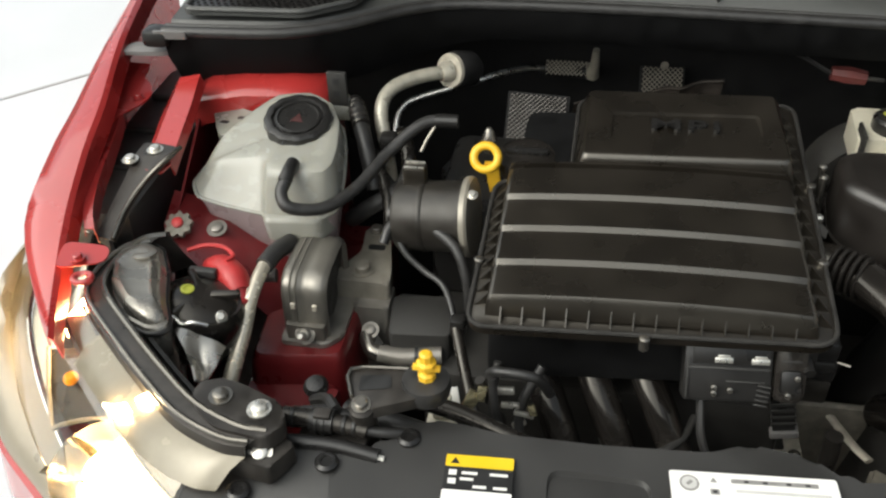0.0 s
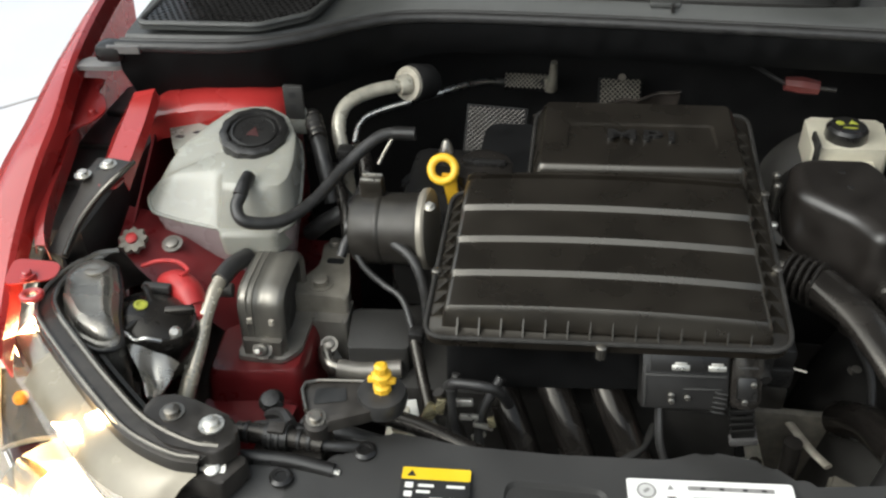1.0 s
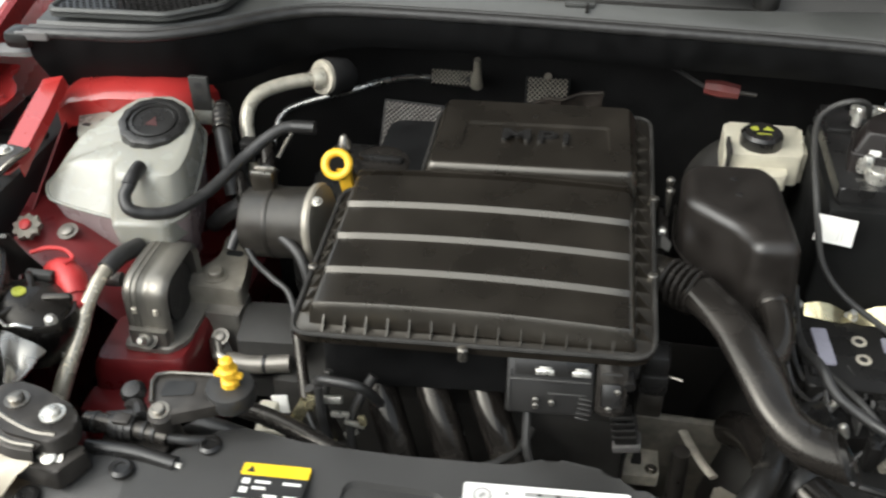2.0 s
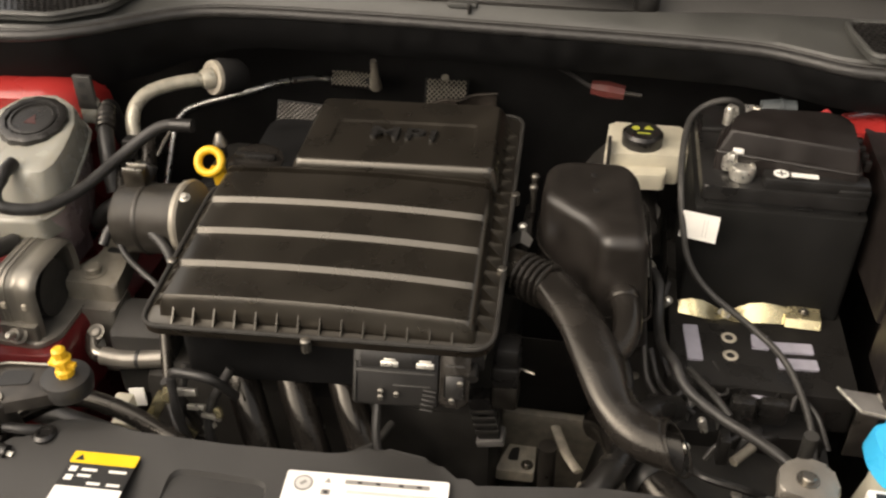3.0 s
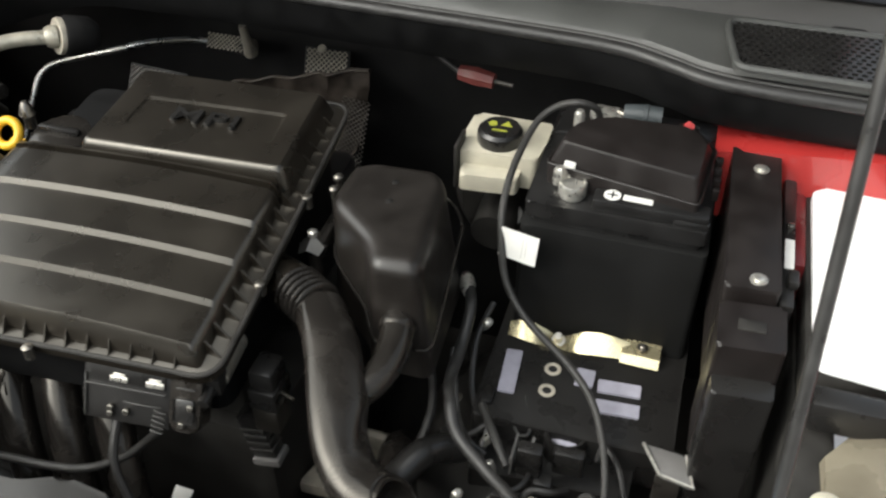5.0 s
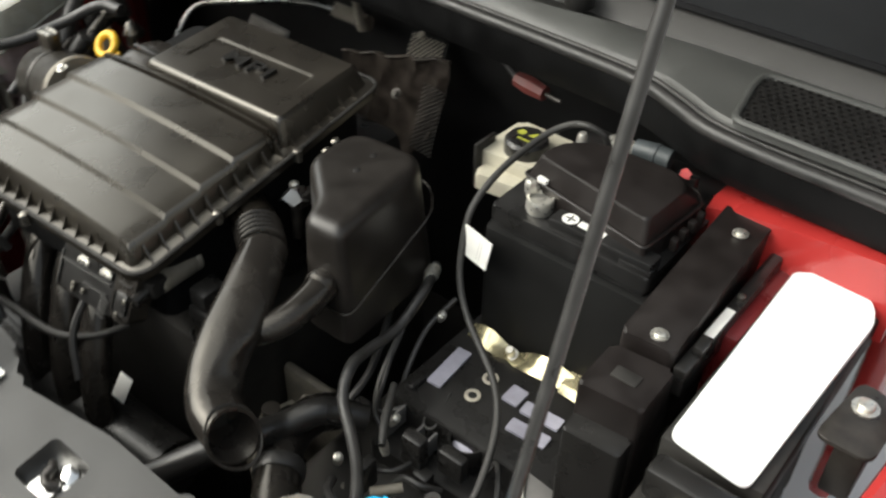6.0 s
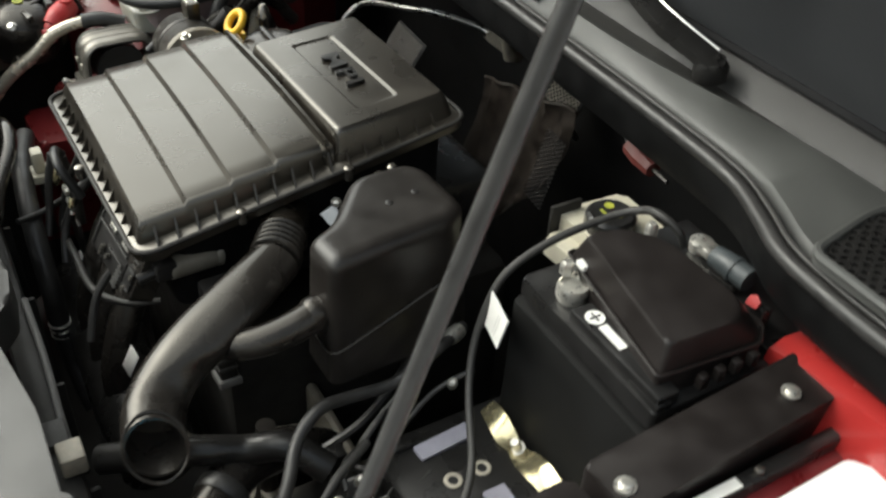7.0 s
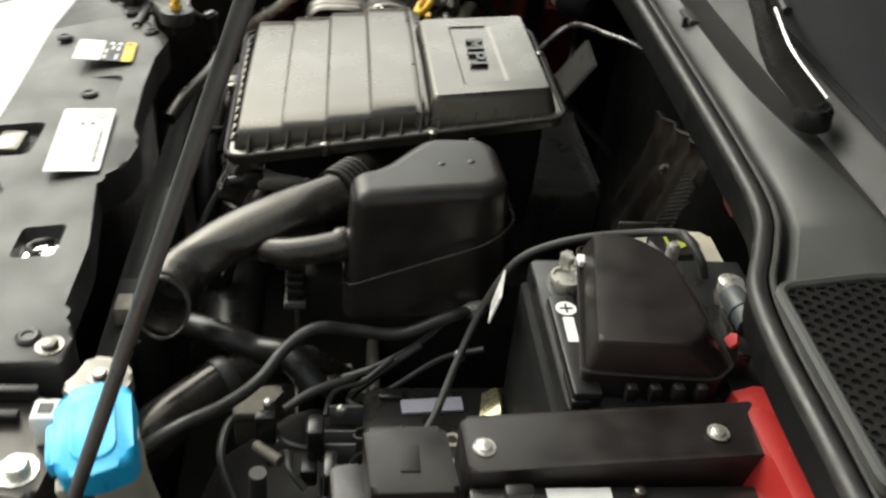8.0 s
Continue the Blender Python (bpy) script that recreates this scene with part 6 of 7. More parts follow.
def lamp_at(s, u, d):
    """A point inside the lamp: s along it from the rear, u across from the inner edge, d metres below the lens."""
    f = s * (len(In) - 1)
    i = min(int(f), len(In) - 2)
    a, b = In[i].lerp(In[i + 1], f - i), Out[i].lerp(Out[i + 1], f - i)
    n = Vector((-0.2, -0.3, 1)).normalized()
    return a.lerp(b, u) + n * (0.018 * math.sin(math.pi * u) - d)


def lamp_patch(s0, s1, u0, u1, d, n=7, k=4):
    return [[lamp_at(s0 + (s1 - s0) * i / n, u0 + (u1 - u0) * j / k, d) for j in range(k + 1)] for i in range(n + 1)]


lens = part("lens", sheet(lamp_net(0.0), 0.0025), LENS, head, "clear lens")
lens.visible_shadow = False
part("housing", sheet(lamp_patch(0, 1, 0.0, 1.0, 0.075, 12, 5), 0.003), FACET, head)
part("inner_wall", sheet([[lamp_at(s / 10, 0.0, 0.004) for s in range(11)], [lamp_at(s / 10, 0.02, 0.075) for s in range(11)]], 0.003), SMOKE, head)
part("outer_trim", sheet([[lamp_at(s / 14, 0.992, 0.004) for s in range(15)], [lamp_at(s / 14, 0.91, 0.013) for s in range(15)], [lamp_at(s / 14, 0.80, 0.026) for s in range(15)]], 0.003), RIMTRIM, head, "pale trim along the outer lens edge")
Skirt = arc([(-0.760, 0.225, 0.808), (-0.776, 0.192, 0.788), (-0.787, 0.157, 0.755), (-0.779, 0.105, 0.715), (-0.757, 0.064, 0.685), (-0.722, 0.028, 0.668), (-0.668, -0.010, 0.655), (-0.580, -0.075, 0.645)], 4)
def skirt_row(f, lift):
    rows = []
    for k in range(22):
        q = Skirt[int(k * (len(Skirt) - 1) / 21)]
        p = lamp_at(0.14 + 0.86 * k / 21, 0.985, 0.006)
        rows.append(p.lerp(q, f) + Vector((-0.6, -0.5, 0.6)) * lift)
    return rows


part("lens_side", sheet([skirt_row(0, 0), skirt_row(0.35, 0.004), skirt_row(0.7, 0.004), skirt_row(1, 0)], 0.003), RIMTRIM, head, "pale lit side of the lens")
part("trim_bead", tube([lamp_at(s / 14, 0.80, 0.025) for s in range(15)], 0.0028, 8, 2), CHROME, head)
part("bezel", sheet(lamp_patch(0.36, 0.665, 0.02, 0.22, 0.006), 0.003), BEZEL, head, "beige lamp bezel")
part("bezel", sheet(lamp_patch(0.69, 1.0, 0.02, 0.26, 0.006), 0.003), BEZEL, head, "beige lamp bezel")
part("bezel_joint", sheet(lamp_patch(0.645, 0.695, 0.10, 0.28, 0.010, 2, 4), 0.003), CHROME, head)
part("bezel_rim", tube([lamp_at(0.34 + 0.066 * i, 0.24, 0.008) for i in range(11)], 0.0028, 8, 2), DARKMETAL, head)
part("bezel_rim", tube([lamp_at(0.30 + 0.07 * i, 0.02, 0.006) for i in range(11)], 0.0022, 8, 2), DARKMETAL, head)
part("frame_panel", sheet([[(-0.688, 0.104, 0.748), (-0.628, 0.098, 0.764), (-0.577, 0.084, 0.774)], [(-0.672, 0.064, 0.728), (-0.616, 0.058, 0.748), (-0.568, 0.050, 0.760)], [(-0.652, 0.026, 0.712), (-0.606, 0.022, 0.734), (-0.560, 0.018, 0.748)]], 0.002), SMOKE, head)
part("frame_edge", tube([(-0.688, 0.104, 0.752), (-0.672, 0.064, 0.732), (-0.652, 0.026, 0.716), (-0.640, 0.024, 0.722), (-0.606, 0.022, 0.738), (-0.558, 0.018, 0.752)], 0.0026, 8), RIMTRIM, head)
R, stretch, c, ax = 0.056, 1.28, lamp_at(0.80, 0.50, 0.034), (-0.05, -0.35, 0.93)
bowl = lathe([(0.008, -0.024), (R * 0.5, -0.020), (R * 0.85, -0.005), (R, 0.006), (R * 1.01, 0.005), (R * 0.9, -0.010), (R * 0.55, -0.028), (0.008, -0.032)], c, ax, 28)
bulb = lathe([(R * 0.20, -0.018), (R * 0.46, -0.012), (R * 0.52, 0.0), (R * 0.30, 0.010), (R * 0.04, 0.013)], c, ax, 18)
for bm in (bowl, bulb):
    for v in bm.verts:
        v.co.x = c.x + (v.co.x - c.x) * stretch
part("reflector", bowl, FACET, head)
part("bulb", bulb, LAMP, head, "lit bulb")
for k in range(6):
    a = math.radians(20 + 61 * k)
    e = Vector((math.cos(a) * stretch, math.sin(a), -0.25 * math.sin(a)))
    side = Vector((-math.sin(a), math.cos(a), 0.3)) * 0.006
    part("reflector_fin", sheet([[c + e * R * f - side * g + Vector((0, 0, h)), c + e * R * f + side * g + Vector((0, 0, h + 0.008))] for f, g, h in ((0.42, 0.3, -0.012), (0.65, 1.0, 0.0), (0.95, 1.6, 0.014))], 0.0015), FACET, head)
# Emitting patch that imitates the warm reflection in the lens by the fender tip.
part("lens_glint", prism(rounded([(-0.656, 0.154), (-0.660, 0.108), (-0.648, 0.089), (-0.622, 0.104), (-0.627, 0.121)], 0.003), 0.784, 0.791, 0.002), LAMP, head, "glowing patch standing for a bright reflection in the lens")
part("outer_reflector", sheet([[lamp_at(0.05 + 0.06 * k, 0.79, 0.030), lamp_at(0.05 + 0.06 * k, 0.66, 0.046), lamp_at(0.05 + 0.06 * k, 0.52, 0.052)] for k in range(10)], 0.002), FACET, head)
# Solid amber blob in place of the orange reflection on the smoked panel.
part("amber_glint", lathe([(0.004, -0.01), (0.008, 0), (0.004, 0.012)], (-0.640, 0.062, 0.752), (0.3, -0.4, 0.8), 12), AMBER, head, "amber blob standing for an orange reflection on the dark panel")
rail = arc([(-0.604, 0.226, 0.816), (-0.626, 0.212, 0.818), (-0.638, 0.178, 0.818), (-0.636, 0.138, 0.820), (-0.616, 0.106, 0.824), (-0.564, 0.056, 0.826), (-0.510, 0.008, 0.828), (-0.462, -0.030, 0.830), (-0.415, -0.050, 0.830), (-0.388, -0.052, 0.830)], 4)
part("rear_flange", sheet([[p + Vector((-0.007, -0.007, -0.016)), p + Vector((-0.006, -0.006, -0.003)), p + Vector((0.0, 0.0, 0.0)), p + Vector((0.012, 0.012, 0.001)), p + Vector((0.020, 0.020, -0.030)), p + Vector((0.030, 0.030, -0.06))] for p in rail], 0.002), BRACKETM, head)
part("inner_gasket", sheet([[p + Vector((-0.0065, -0.0065, -0.015)), p + Vector((-0.018, -0.018, -0.022)), p + Vector((-0.030, -0.030, -0.038))] for p in rail[18:]], 0.002), BEZEL, head, "beige lamp edge trim")
# Pieces of the trim joint, made to emit so that they look brightly lit.
for pts, z in (([(-0.556, -0.010), (-0.533, -0.027), (-0.523, -0.017), (-0.530, -0.004), (-0.542, -0.010)], 0.805), ([(-0.521, -0.009), (-0.507, -0.018), (-0.499, -0.010), (-0.510, 0.003)], 0.816)):
    part("glowing_joint", prism(rounded(pts, 0.002), z - 0.003, z, 0.001), LAMP, head, "trim joint given its own glow for its brightness")
part("flange_bead", tube([p + Vector((-0.003, -0.003, 0.001)) for p in rail], 0.0028, 8, 1), DARKMETAL, head)
part("flange_bead", tube([p + Vector((0.010, 0.010, 0.002)) for p in rail], 0.0034, 8, 1), DARKMETAL, head)
part("carrier_wall", sheet([[p + Vector((0.021, 0.019, -0.022)), p + Vector((0.026, 0.024, -0.10)), p + Vector((0.030, 0.028, -0.55))] for p in [Vector((-0.715, 0.255, 0.81)), Vector((-0.672, 0.19, 0.815))] + rail[13:]], 0.004), DULL, head, "black lamp carrier")
shell_out = [(-0.638, 0.197), (-0.632, 0.222), (-0.612, 0.234), (-0.590, 0.226), (-0.568, 0.187), (-0.552, 0.145), (-0.530, 0.104), (-0.548, 0.094), (-0.580, 0.108), (-0.618, 0.150)]
shell_out = [(-0.530 + (x + 0.530) * 1.06, 0.084 + (y - 0.094) * 1.06) for x, y in shell_out]
shell_out = rounded(shell_out, 0.010, 3)
part("back_shell", loft([[Vector((-0.580 + (x + 0.580) * k + dx, 0.157 + (y - 0.157) * k + dx, z)) for x, y in shell_out] for z, k, dx in ((0.70, 1.0, 0), (0.780, 1.03, 0), (0.804, 1.0, 0), (0.810, 0.94, 0), (0.811, 0.88, 0), (0.818, 0.84, -0.001), (0.823, 0.74, -0.002), (0.826, 0.55, -0.004), (0.823, 0.40, -0.004), (0.8225, 0.2, -0.004))]), SHELL, head, "glossy dark lamp housing")
part("shell_rim", tube([(x, y, 0.806) for x, y in shell_out + shell_out[:1]], 0.0030, 8, 1), SATIN, head)
part("shell_dimple", lathe([(0.012, 0.0), (0.014, 0.003), (0.010, 0.005), (0.004, 0.004)], (-0.598, 0.192, 0.8215), (-0.1, 0.2, 1), 18), SHELL, head)
bc = part("bulb_cover", lathe([(0.047, -0.05), (0.049, -0.010), (0.048, -0.002), (0.043, 0.006), (0.040, 0.005), (0.036, 0.009), (0.024, 0.015), (0.010, 0.017)], (-0.529, 0.164, 0.783), (0.22, 0.08, 0.95), 36), GLOSSY, head, "round black bulb cover")
part("cover_spot", lathe([(0.0075, 0), (0.0075, 0.003), (0.0050, 0.0035), (0.0046, 0.0018), (0.001, 0.0016)], (-0.541, 0.163, 0.8015), (0.15, 0.05, 0.95), 16), CAPMARK, bc, "pale green locating ring")
for k in range(3):
    a = math.radians(40 + 120 * k)
    part("cover_rib", box((-0.004, 0.012, 0.004), (0.004, 0.044, 0.014), 0.002, m=pose(-0.527, 0.165, 0.786, 3, 13, math.degrees(a))), GLOSSY, bc)
part("spring_clip", tube([(-0.560, 0.120, 0.792), (-0.548, 0.118, 0.803), (-0.536, 0.116, 0.804), (-0.526, 0.112, 0.800), (-0.514, 0.112, 0.804), (-0.500, 0.116, 0.798)], 0.0022, 8), STEEL, bc)
part("cover_tab", box((-0.556, 0.198, 0.790), (-0.524, 0.208, 0.800), 0.002), GREY, bc)
strap = []
for left, right, dip in (((-0.535, 0.108, 0.796), (-0.472, 0.092, 0.792), 0.007), ((-0.522, 0.090, 0.802), (-0.470, 0.076, 0.798), 0.001), ((-0.506, 0.072, 0.804), (-0.468, 0.058, 0.800), -0.008), ((-0.492, 0.052, 0.803), (-0.467, 0.044, 0.803), -0.003), ((-0.479, 0.030, 0.806), (-0.466, 0.034, 0.806), 0.0)):
    strap.append([Vector(left).lerp(Vector(right), f) + Vector((0, 0, dip * math.sin(math.pi * f) + 0.002 * math.sin(9 * f))) for f in (0, 0.15, 0.3, 0.45, 0.6, 0.75, 0.9, 1.0)])
part("strap", sheet(strap, 0.003), STRAP, head, "bright tapered metal strap")

brkt = thing("lamp_bracket", (-0.41, -0.02, 0.82), "black coated steel bracket with pale bolts beside the headlight", "bracket")
part("plate", prism(rounded([(-0.463, -0.002), (-0.447, 0.014), (-0.417, 0.008), (-0.373, -0.010), (-0.364, -0.032), (-0.378, -0.052), (-0.424, -0.046), (-0.452, -0.026)], 0.008), 0.815, 0.834, 0.003), BRACKETM, brkt)
part("lip", prism(rounded([(-0.424, -0.058), (-0.372, -0.066), (-0.356, -0.036), (-0.37, -0.03)], 0.004), 0.79, 0.812, 0.003), BRACKETM, brkt)
bolt("bolt", (-0.392, -0.020, 0.834), brkt, r=0.0085)
bolt("bolt", (-0.432, -0.010, 0.834), brkt, r=0.0085, material=DARKMETAL)
bolt("bolt", (-0.384, -0.050, 0.812), brkt, (0, -0.5, 1), r=0.0085)

yb = thing("carrier_bracket", (-0.28, 0.03, 0.79), "black bracket with a round rubber mount on the carrier", "bracket")
part("arm", prism(rounded([(-0.328, 0.050), (-0.284, 0.057), (-0.240, 0.062), (-0.232, 0.040), (-0.258, 0.020), (-0.300, 0.0), (-0.318, 0.012)], 0.008), 0.813, 0.826, 0.004), BRACKETM, yb)
part("arm_rim", tube([(-0.316, 0.014, 0.8275), (-0.325, 0.047, 0.8275), (-0.284, 0.0545, 0.8275), (-0.270, 0.0555, 0.8275)], 0.0020, 8, 3), DARKMETAL, yb)
part("arm_pocket", prism(rounded([(-0.312, 0.022), (-0.282, 0.030), (-0.286, 0.046), (-0.314, 0.042)], 0.004), 0.8262, 0.8268), INK, yb)
part("rubber_mount", lathe([(0.022, -0.01), (0.024, 0), (0.022, 0.008), (0.010, 0.010)], (-0.252, 0.043, 0.822), (0, 0, 1), 24), RUBBER, yb)
part("damper", lathe([(0.011, -0.05), (0.012, 0.0), (0.012, 0.008), (0.009, 0.011)], (-0.305, 0.008, 0.815), (0, -0.2, 1), 16), BRACKETM, yb)
bolt("bolt", (-0.305, 0.006, 0.826), yb, (0, -0.2, 1), r=0.0070, material=DARKMETAL)
yc = thing("yellow_clip", (-0.251, 0.043, 0.83), "yellow plastic locating clip on a rubber mount", "clip")
part("stem", lathe([(0.0085, 0), (0.0085, 0.006), (0.006, 0.008), (0.006, 0.014), (0.0095, 0.016), (0.0095, 0.020), (0.0065, 0.022), (0.0065, 0.030), (0.004, 0.032)], (-0.251, 0.043, 0.832), (0, 0, 1), 8), YELLOW, yc)
part("wing", box((-0.264, 0.040, 0.842), (-0.238, 0.046, 0.847), 0.001), YELLOW, yc)

sil = thing("silver_pipe", (-0.48, 0.14, 0.70), "satin silver refrigerant pipe behind the headlight", "pipe")
part("pipe", tube([(-0.480, 0.240, 0.784), (-0.482, 0.215, 0.780), (-0.485, 0.190, 0.768), (-0.487, 0.165, 0.745), (-0.492, 0.120, 0.71), (-0.497, 0.08, 0.665)], [0.0085, 0.0085, 0.0095, 0.0095, 0.0095, 0.0095], 12), CREAMPIPE, sil)
part("sleeve", tube([(-0.466, 0.292, 0.778), (-0.474, 0.262, 0.786), (-0.480, 0.236, 0.7845)], 0.0110, 12), RUBBER, sil)
part("clamp_tab", box((-0.508, 0.140, 0.728), (-0.494, 0.143, 0.742), 0.001), STEEL, sil)
redh = thing("red_fitting", (-0.51, 0.21, 0.76), "orange-red moulded fitting beside the bulb cover", "fitting")
part("fitting", tube([(-0.545, 0.232, 0.778), (-0.526, 0.224, 0.786), (-0.508, 0.210, 0.785), (-0.497, 0.196, 0.776)], [0.012, 0.016, 0.017, 0.014], 16), REDTAG, redh)
part("nozzle", tube([(-0.500, 0.200, 0.776), (-0.495, 0.191, 0.768), (-0.491, 0.184, 0.762)], [0.013, 0.0125, 0.012], 14), REDTAG, redh)
part("collar", lathe([(0.013, -0.003), (0.0145, 0), (0.013, 0.003)], (-0.493, 0.188, 0.766), (0.35, -0.7, -0.6), 18), REDTAG, redh)
part("band", tube([(-0.575, 0.243, 0.792), (-0.552, 0.245, 0.800), (-0.528, 0.240, 0.804), (-0.512, 0.228, 0.803), (-0.516, 0.216, 0.803)], 0.0026, 8), REDTAG, redh)
part("valve_cap", lathe([(0.007, -0.01), (0.008, 0.004), (0.004, 0.008)], (-0.500, 0.145, 0.782), (0.3, -0.4, 0.8), 12), ZINC, redh)

# ---- wires and small things over the battery side ----
wire = thing("battery_cable", (0.36, 0.45, 0.80), "grey battery sensor cable arching over the tray", "cable", "bay cables")
part("cable", tube([(0.392, 0.588, 0.872), (0.386, 0.582, 0.888), (0.366, 0.574, 0.896), (0.342, 0.576, 0.884), (0.325, 0.555, 0.872), (0.317, 0.495, 0.858), (0.317, 0.447, 0.838), (0.322, 0.424, 0.810), (0.334, 0.404, 0.770), (0.362, 0.385, 0.740), (0.418, 0.356, 0.712), (0.452, 0.318, 0.698), (0.474, 0.260, 0.672), (0.48, 0.20, 0.64)], 0.0040, 10), GREY, wire)
part("paper_tag", box((-0.018, -0.015, -0.0008), (0.025, 0.018, 0.0008), m=Matrix.Translation((0.338, 0.420, 0.806)) @ pose(0, 0, 0, 77, 0, -13)), WHITE, wire, "white paper tag")
for k in range(2):
    part("tag_print", box((0.008 + 0.004 * k, -0.010, 0.0009), (0.0088 + 0.004 * k, 0.012, 0.0011), m=Matrix.Translation((0.338, 0.420, 0.806)) @ pose(0, 0, 0, 77, 0, -13)), FAINT, wire)
hos = thing("drain_hose", (0.40, 0.25, 0.70), "thin black hose snaking past the intake duct", "hose")
part("hose", tube([(0.284, 0.425, 0.748), (0.302, 0.382, 0.748), (0.304, 0.335, 0.727), (0.307, 0.288, 0.734), (0.317, 0.252, 0.745), (0.332, 0.224, 0.733), (0.366, 0.200, 0.722), (0.400, 0.172, 0.724), (0.428, 0.138, 0.728), (0.446, 0.100, 0.712), (0.452, 0.06, 0.68)], 0.0062, 10), RUBBER, hos)
part("joint", lathe([(0.008, -0.012), (0.009, 0), (0.006, 0.012)], (0.291, 0.408, 0.7485), (0.35, -0.9, 0.0), 12), ZINC, hos)
pl = thing("red_plug", (0.223, 0.683, 0.84), "dull red plug connector on the firewall", "connector")
part("body", tube([(0.200, 0.686, 0.845), (0.222, 0.684, 0.844), (0.246, 0.682, 0.842)], [0.010, 0.0125, 0.010], 8), MAROON, pl)
part("pin", tube([(0.246, 0.682, 0.842), (0.27, 0.682, 0.84)], 0.003, 8), BRACKETM, pl)
part("wire", tube([(0.200, 0.686, 0.845), (0.14, 0.70, 0.868), (0.06, 0.705, 0.872)], 0.003, 6), RUBBER, pl)
rt = thing("red_tag", (0.488, 0.58, 0.87), "small red plastic tab behind the fuse box", "tab")
part("tab", prism([(-0.005, -0.005), (0.005, -0.005), (0.006, 0.002), (0.0, 0.006), (-0.005, 0.003)], 0, 0.004, m=pose(0.488, 0.578, 0.885, 55, 0, 10)), REDTAG, rt)
part("foot", box((0.478, 0.578, 0.85), (0.500, 0.590, 0.882), 0.002), SATIN, rt)
gs = thing("sensor_module", (0.46, 0.61, 0.86), "slate grey plastic module behind the fuse box", "module")
part("module", tube([(0.416, 0.604, 0.873), (0.436, 0.605, 0.874), (0.458, 0.606, 0.874)], [0.0105, 0.0120, 0.0115], 18), SLATE, gs)
part("module_foot", box((0.422, 0.594, 0.855), (0.452, 0.616, 0.864), 0.002), SATIN, gs)
part("end_ring", lathe([(0.0115, -0.003), (0.0130, -0.002), (0.0130, 0.002), (0.0115, 0.003)], (0.440, 0.605, 0.874), (1, 0.04, 0), 18), SLATE, gs)
heat = thing("heat_shield", (0.0, 0.63, 0.70), "perforated metal heat shield behind the engine", "heat shield")
rnd = random.Random(11)
shield = []
for i in range(15):
    u = i / 14
    a, b = Vector((-0.150 + 0.215 * u, 0.722, 0.752 + 0.055 * u)), Vector((-0.185 + 0.235 * u, 0.722, 0.555 + (0.02 * u if u < 0.55 else 0.011 + 0.28 * (u - 0.55))))
    shield.append([a.lerp(b, v / 11) + Vector((0, 0.0045 * math.sin(1.7 * i + 0.45 * v) + 0.0025 * rnd.uniform(-1, 1) - 0.030 * (v / 11) ** 2, 0)) for v in range(12)])
part("panel", sheet(shield, 0.0012), FOIL, heat, "crumpled dull metal sheet")
part("edge_fold", tube([row[0] for row in shield], 0.003, 8, 2), FOIL, heat)
tagged(part("perforated_edge", lattice(0.04, 0.11, 0.0075, pose(0.040, 0.700, 0.712, 82, 8, 0)), BRACKETM, heat), kind="stuff")
bolt("bolt", (-0.02, 0.70, 0.735), heat, (0, -0.8, 0.5), r=0.006, material=BRACKETM)
foil = thing("mesh_heat_guard", (-0.20, 0.60, 0.74), "woven metal mesh heat guard behind the oil cap", "heat guard")
mm = pose(-0.199, 0.602, 0.786, 58, 0, -4)
part("backing", box((-0.044, -0.042, -0.004), (0.044, 0.040, -0.002), 0.001, m=mm), INSUL, foil)
tagged(part("mesh", lattice(0.080, 0.074, 0.0068, mm), BRACKETM, foil), kind="stuff")
part("lower_edge", tube([mm @ Vector((-0.044, -0.040, 0.001)), mm @ Vector((0.044, -0.040, 0.001))], 0.002, 6), DARKMETAL, foil)
part("stay", tube([mm @ Vector((0.03, -0.03, -0.004)), (-0.18, 0.68, 0.66)], 0.004, 8), BRACKETM, foil)
guard = thing("mesh_pipe_guard", (-0.02, 0.76, 0.72), "small woven metal mesh sleeve behind the raised cover", "heat guard")
gm = pose(-0.020, 0.765, 0.776, 62, 0, 3)
part("backing", box((-0.034, -0.026, -0.004), (0.034, 0.024, -0.002), 0.001, m=gm), INSUL, guard)
tagged(part("mesh", lattice(0.060, 0.044, 0.0075, gm), DUST, guard), kind="stuff")
part("stay", tube([gm @ Vector((0, -0.02, -0.004)), (-0.02, 0.80, 0.70)], 0.004, 8), BRACKETM, guard)
part("cap_screw", lathe([(0.006, 0), (0.006, 0.004), (0.003, 0.005)], (-0.02, 0.757, 0.806), (0, -0.5, 0.8), 12), DUST, guard)

# ---- lower clutter ----
gear = thing("gearbox", (0.30, 0.35, 0.30), "dark cast gearbox deep in the bay", "gearbox")
part("casing", loft([[Vector((0.385 + sx * w, 0.33 + sy * d, z)) for sx, sy in ((-1, -0.6), (-0.5, -1), (0.6, -1), (1, -0.5), (1, 0.6), (0.4, 1), (-0.6, 1), (-1, 0.5))] for z, w, d in ((0.27, 0.14, 0.22), (0.45, 0.15, 0.22), (0.56, 0.13, 0.18), (0.60, 0.10, 0.14), (0.615, 0.05, 0.08))]), DULL, gear)
for k in range(5):
    a = 2.1 + 0.7 * k
    bolt("bolt", (0.385 + 0.10 * math.cos(a), 0.33 + 0.13 * math.sin(a), 0.598), gear, r=0.008, material=CAST)
rad = thing("fan_shroud", (0.0, 0.06, 0.30), "black fan shroud behind the radiator", "fan shroud")
part("shroud", box((-0.36, 0.020, 0.28), (0.38, 0.052, 0.662), 0.010), DULL, rad)
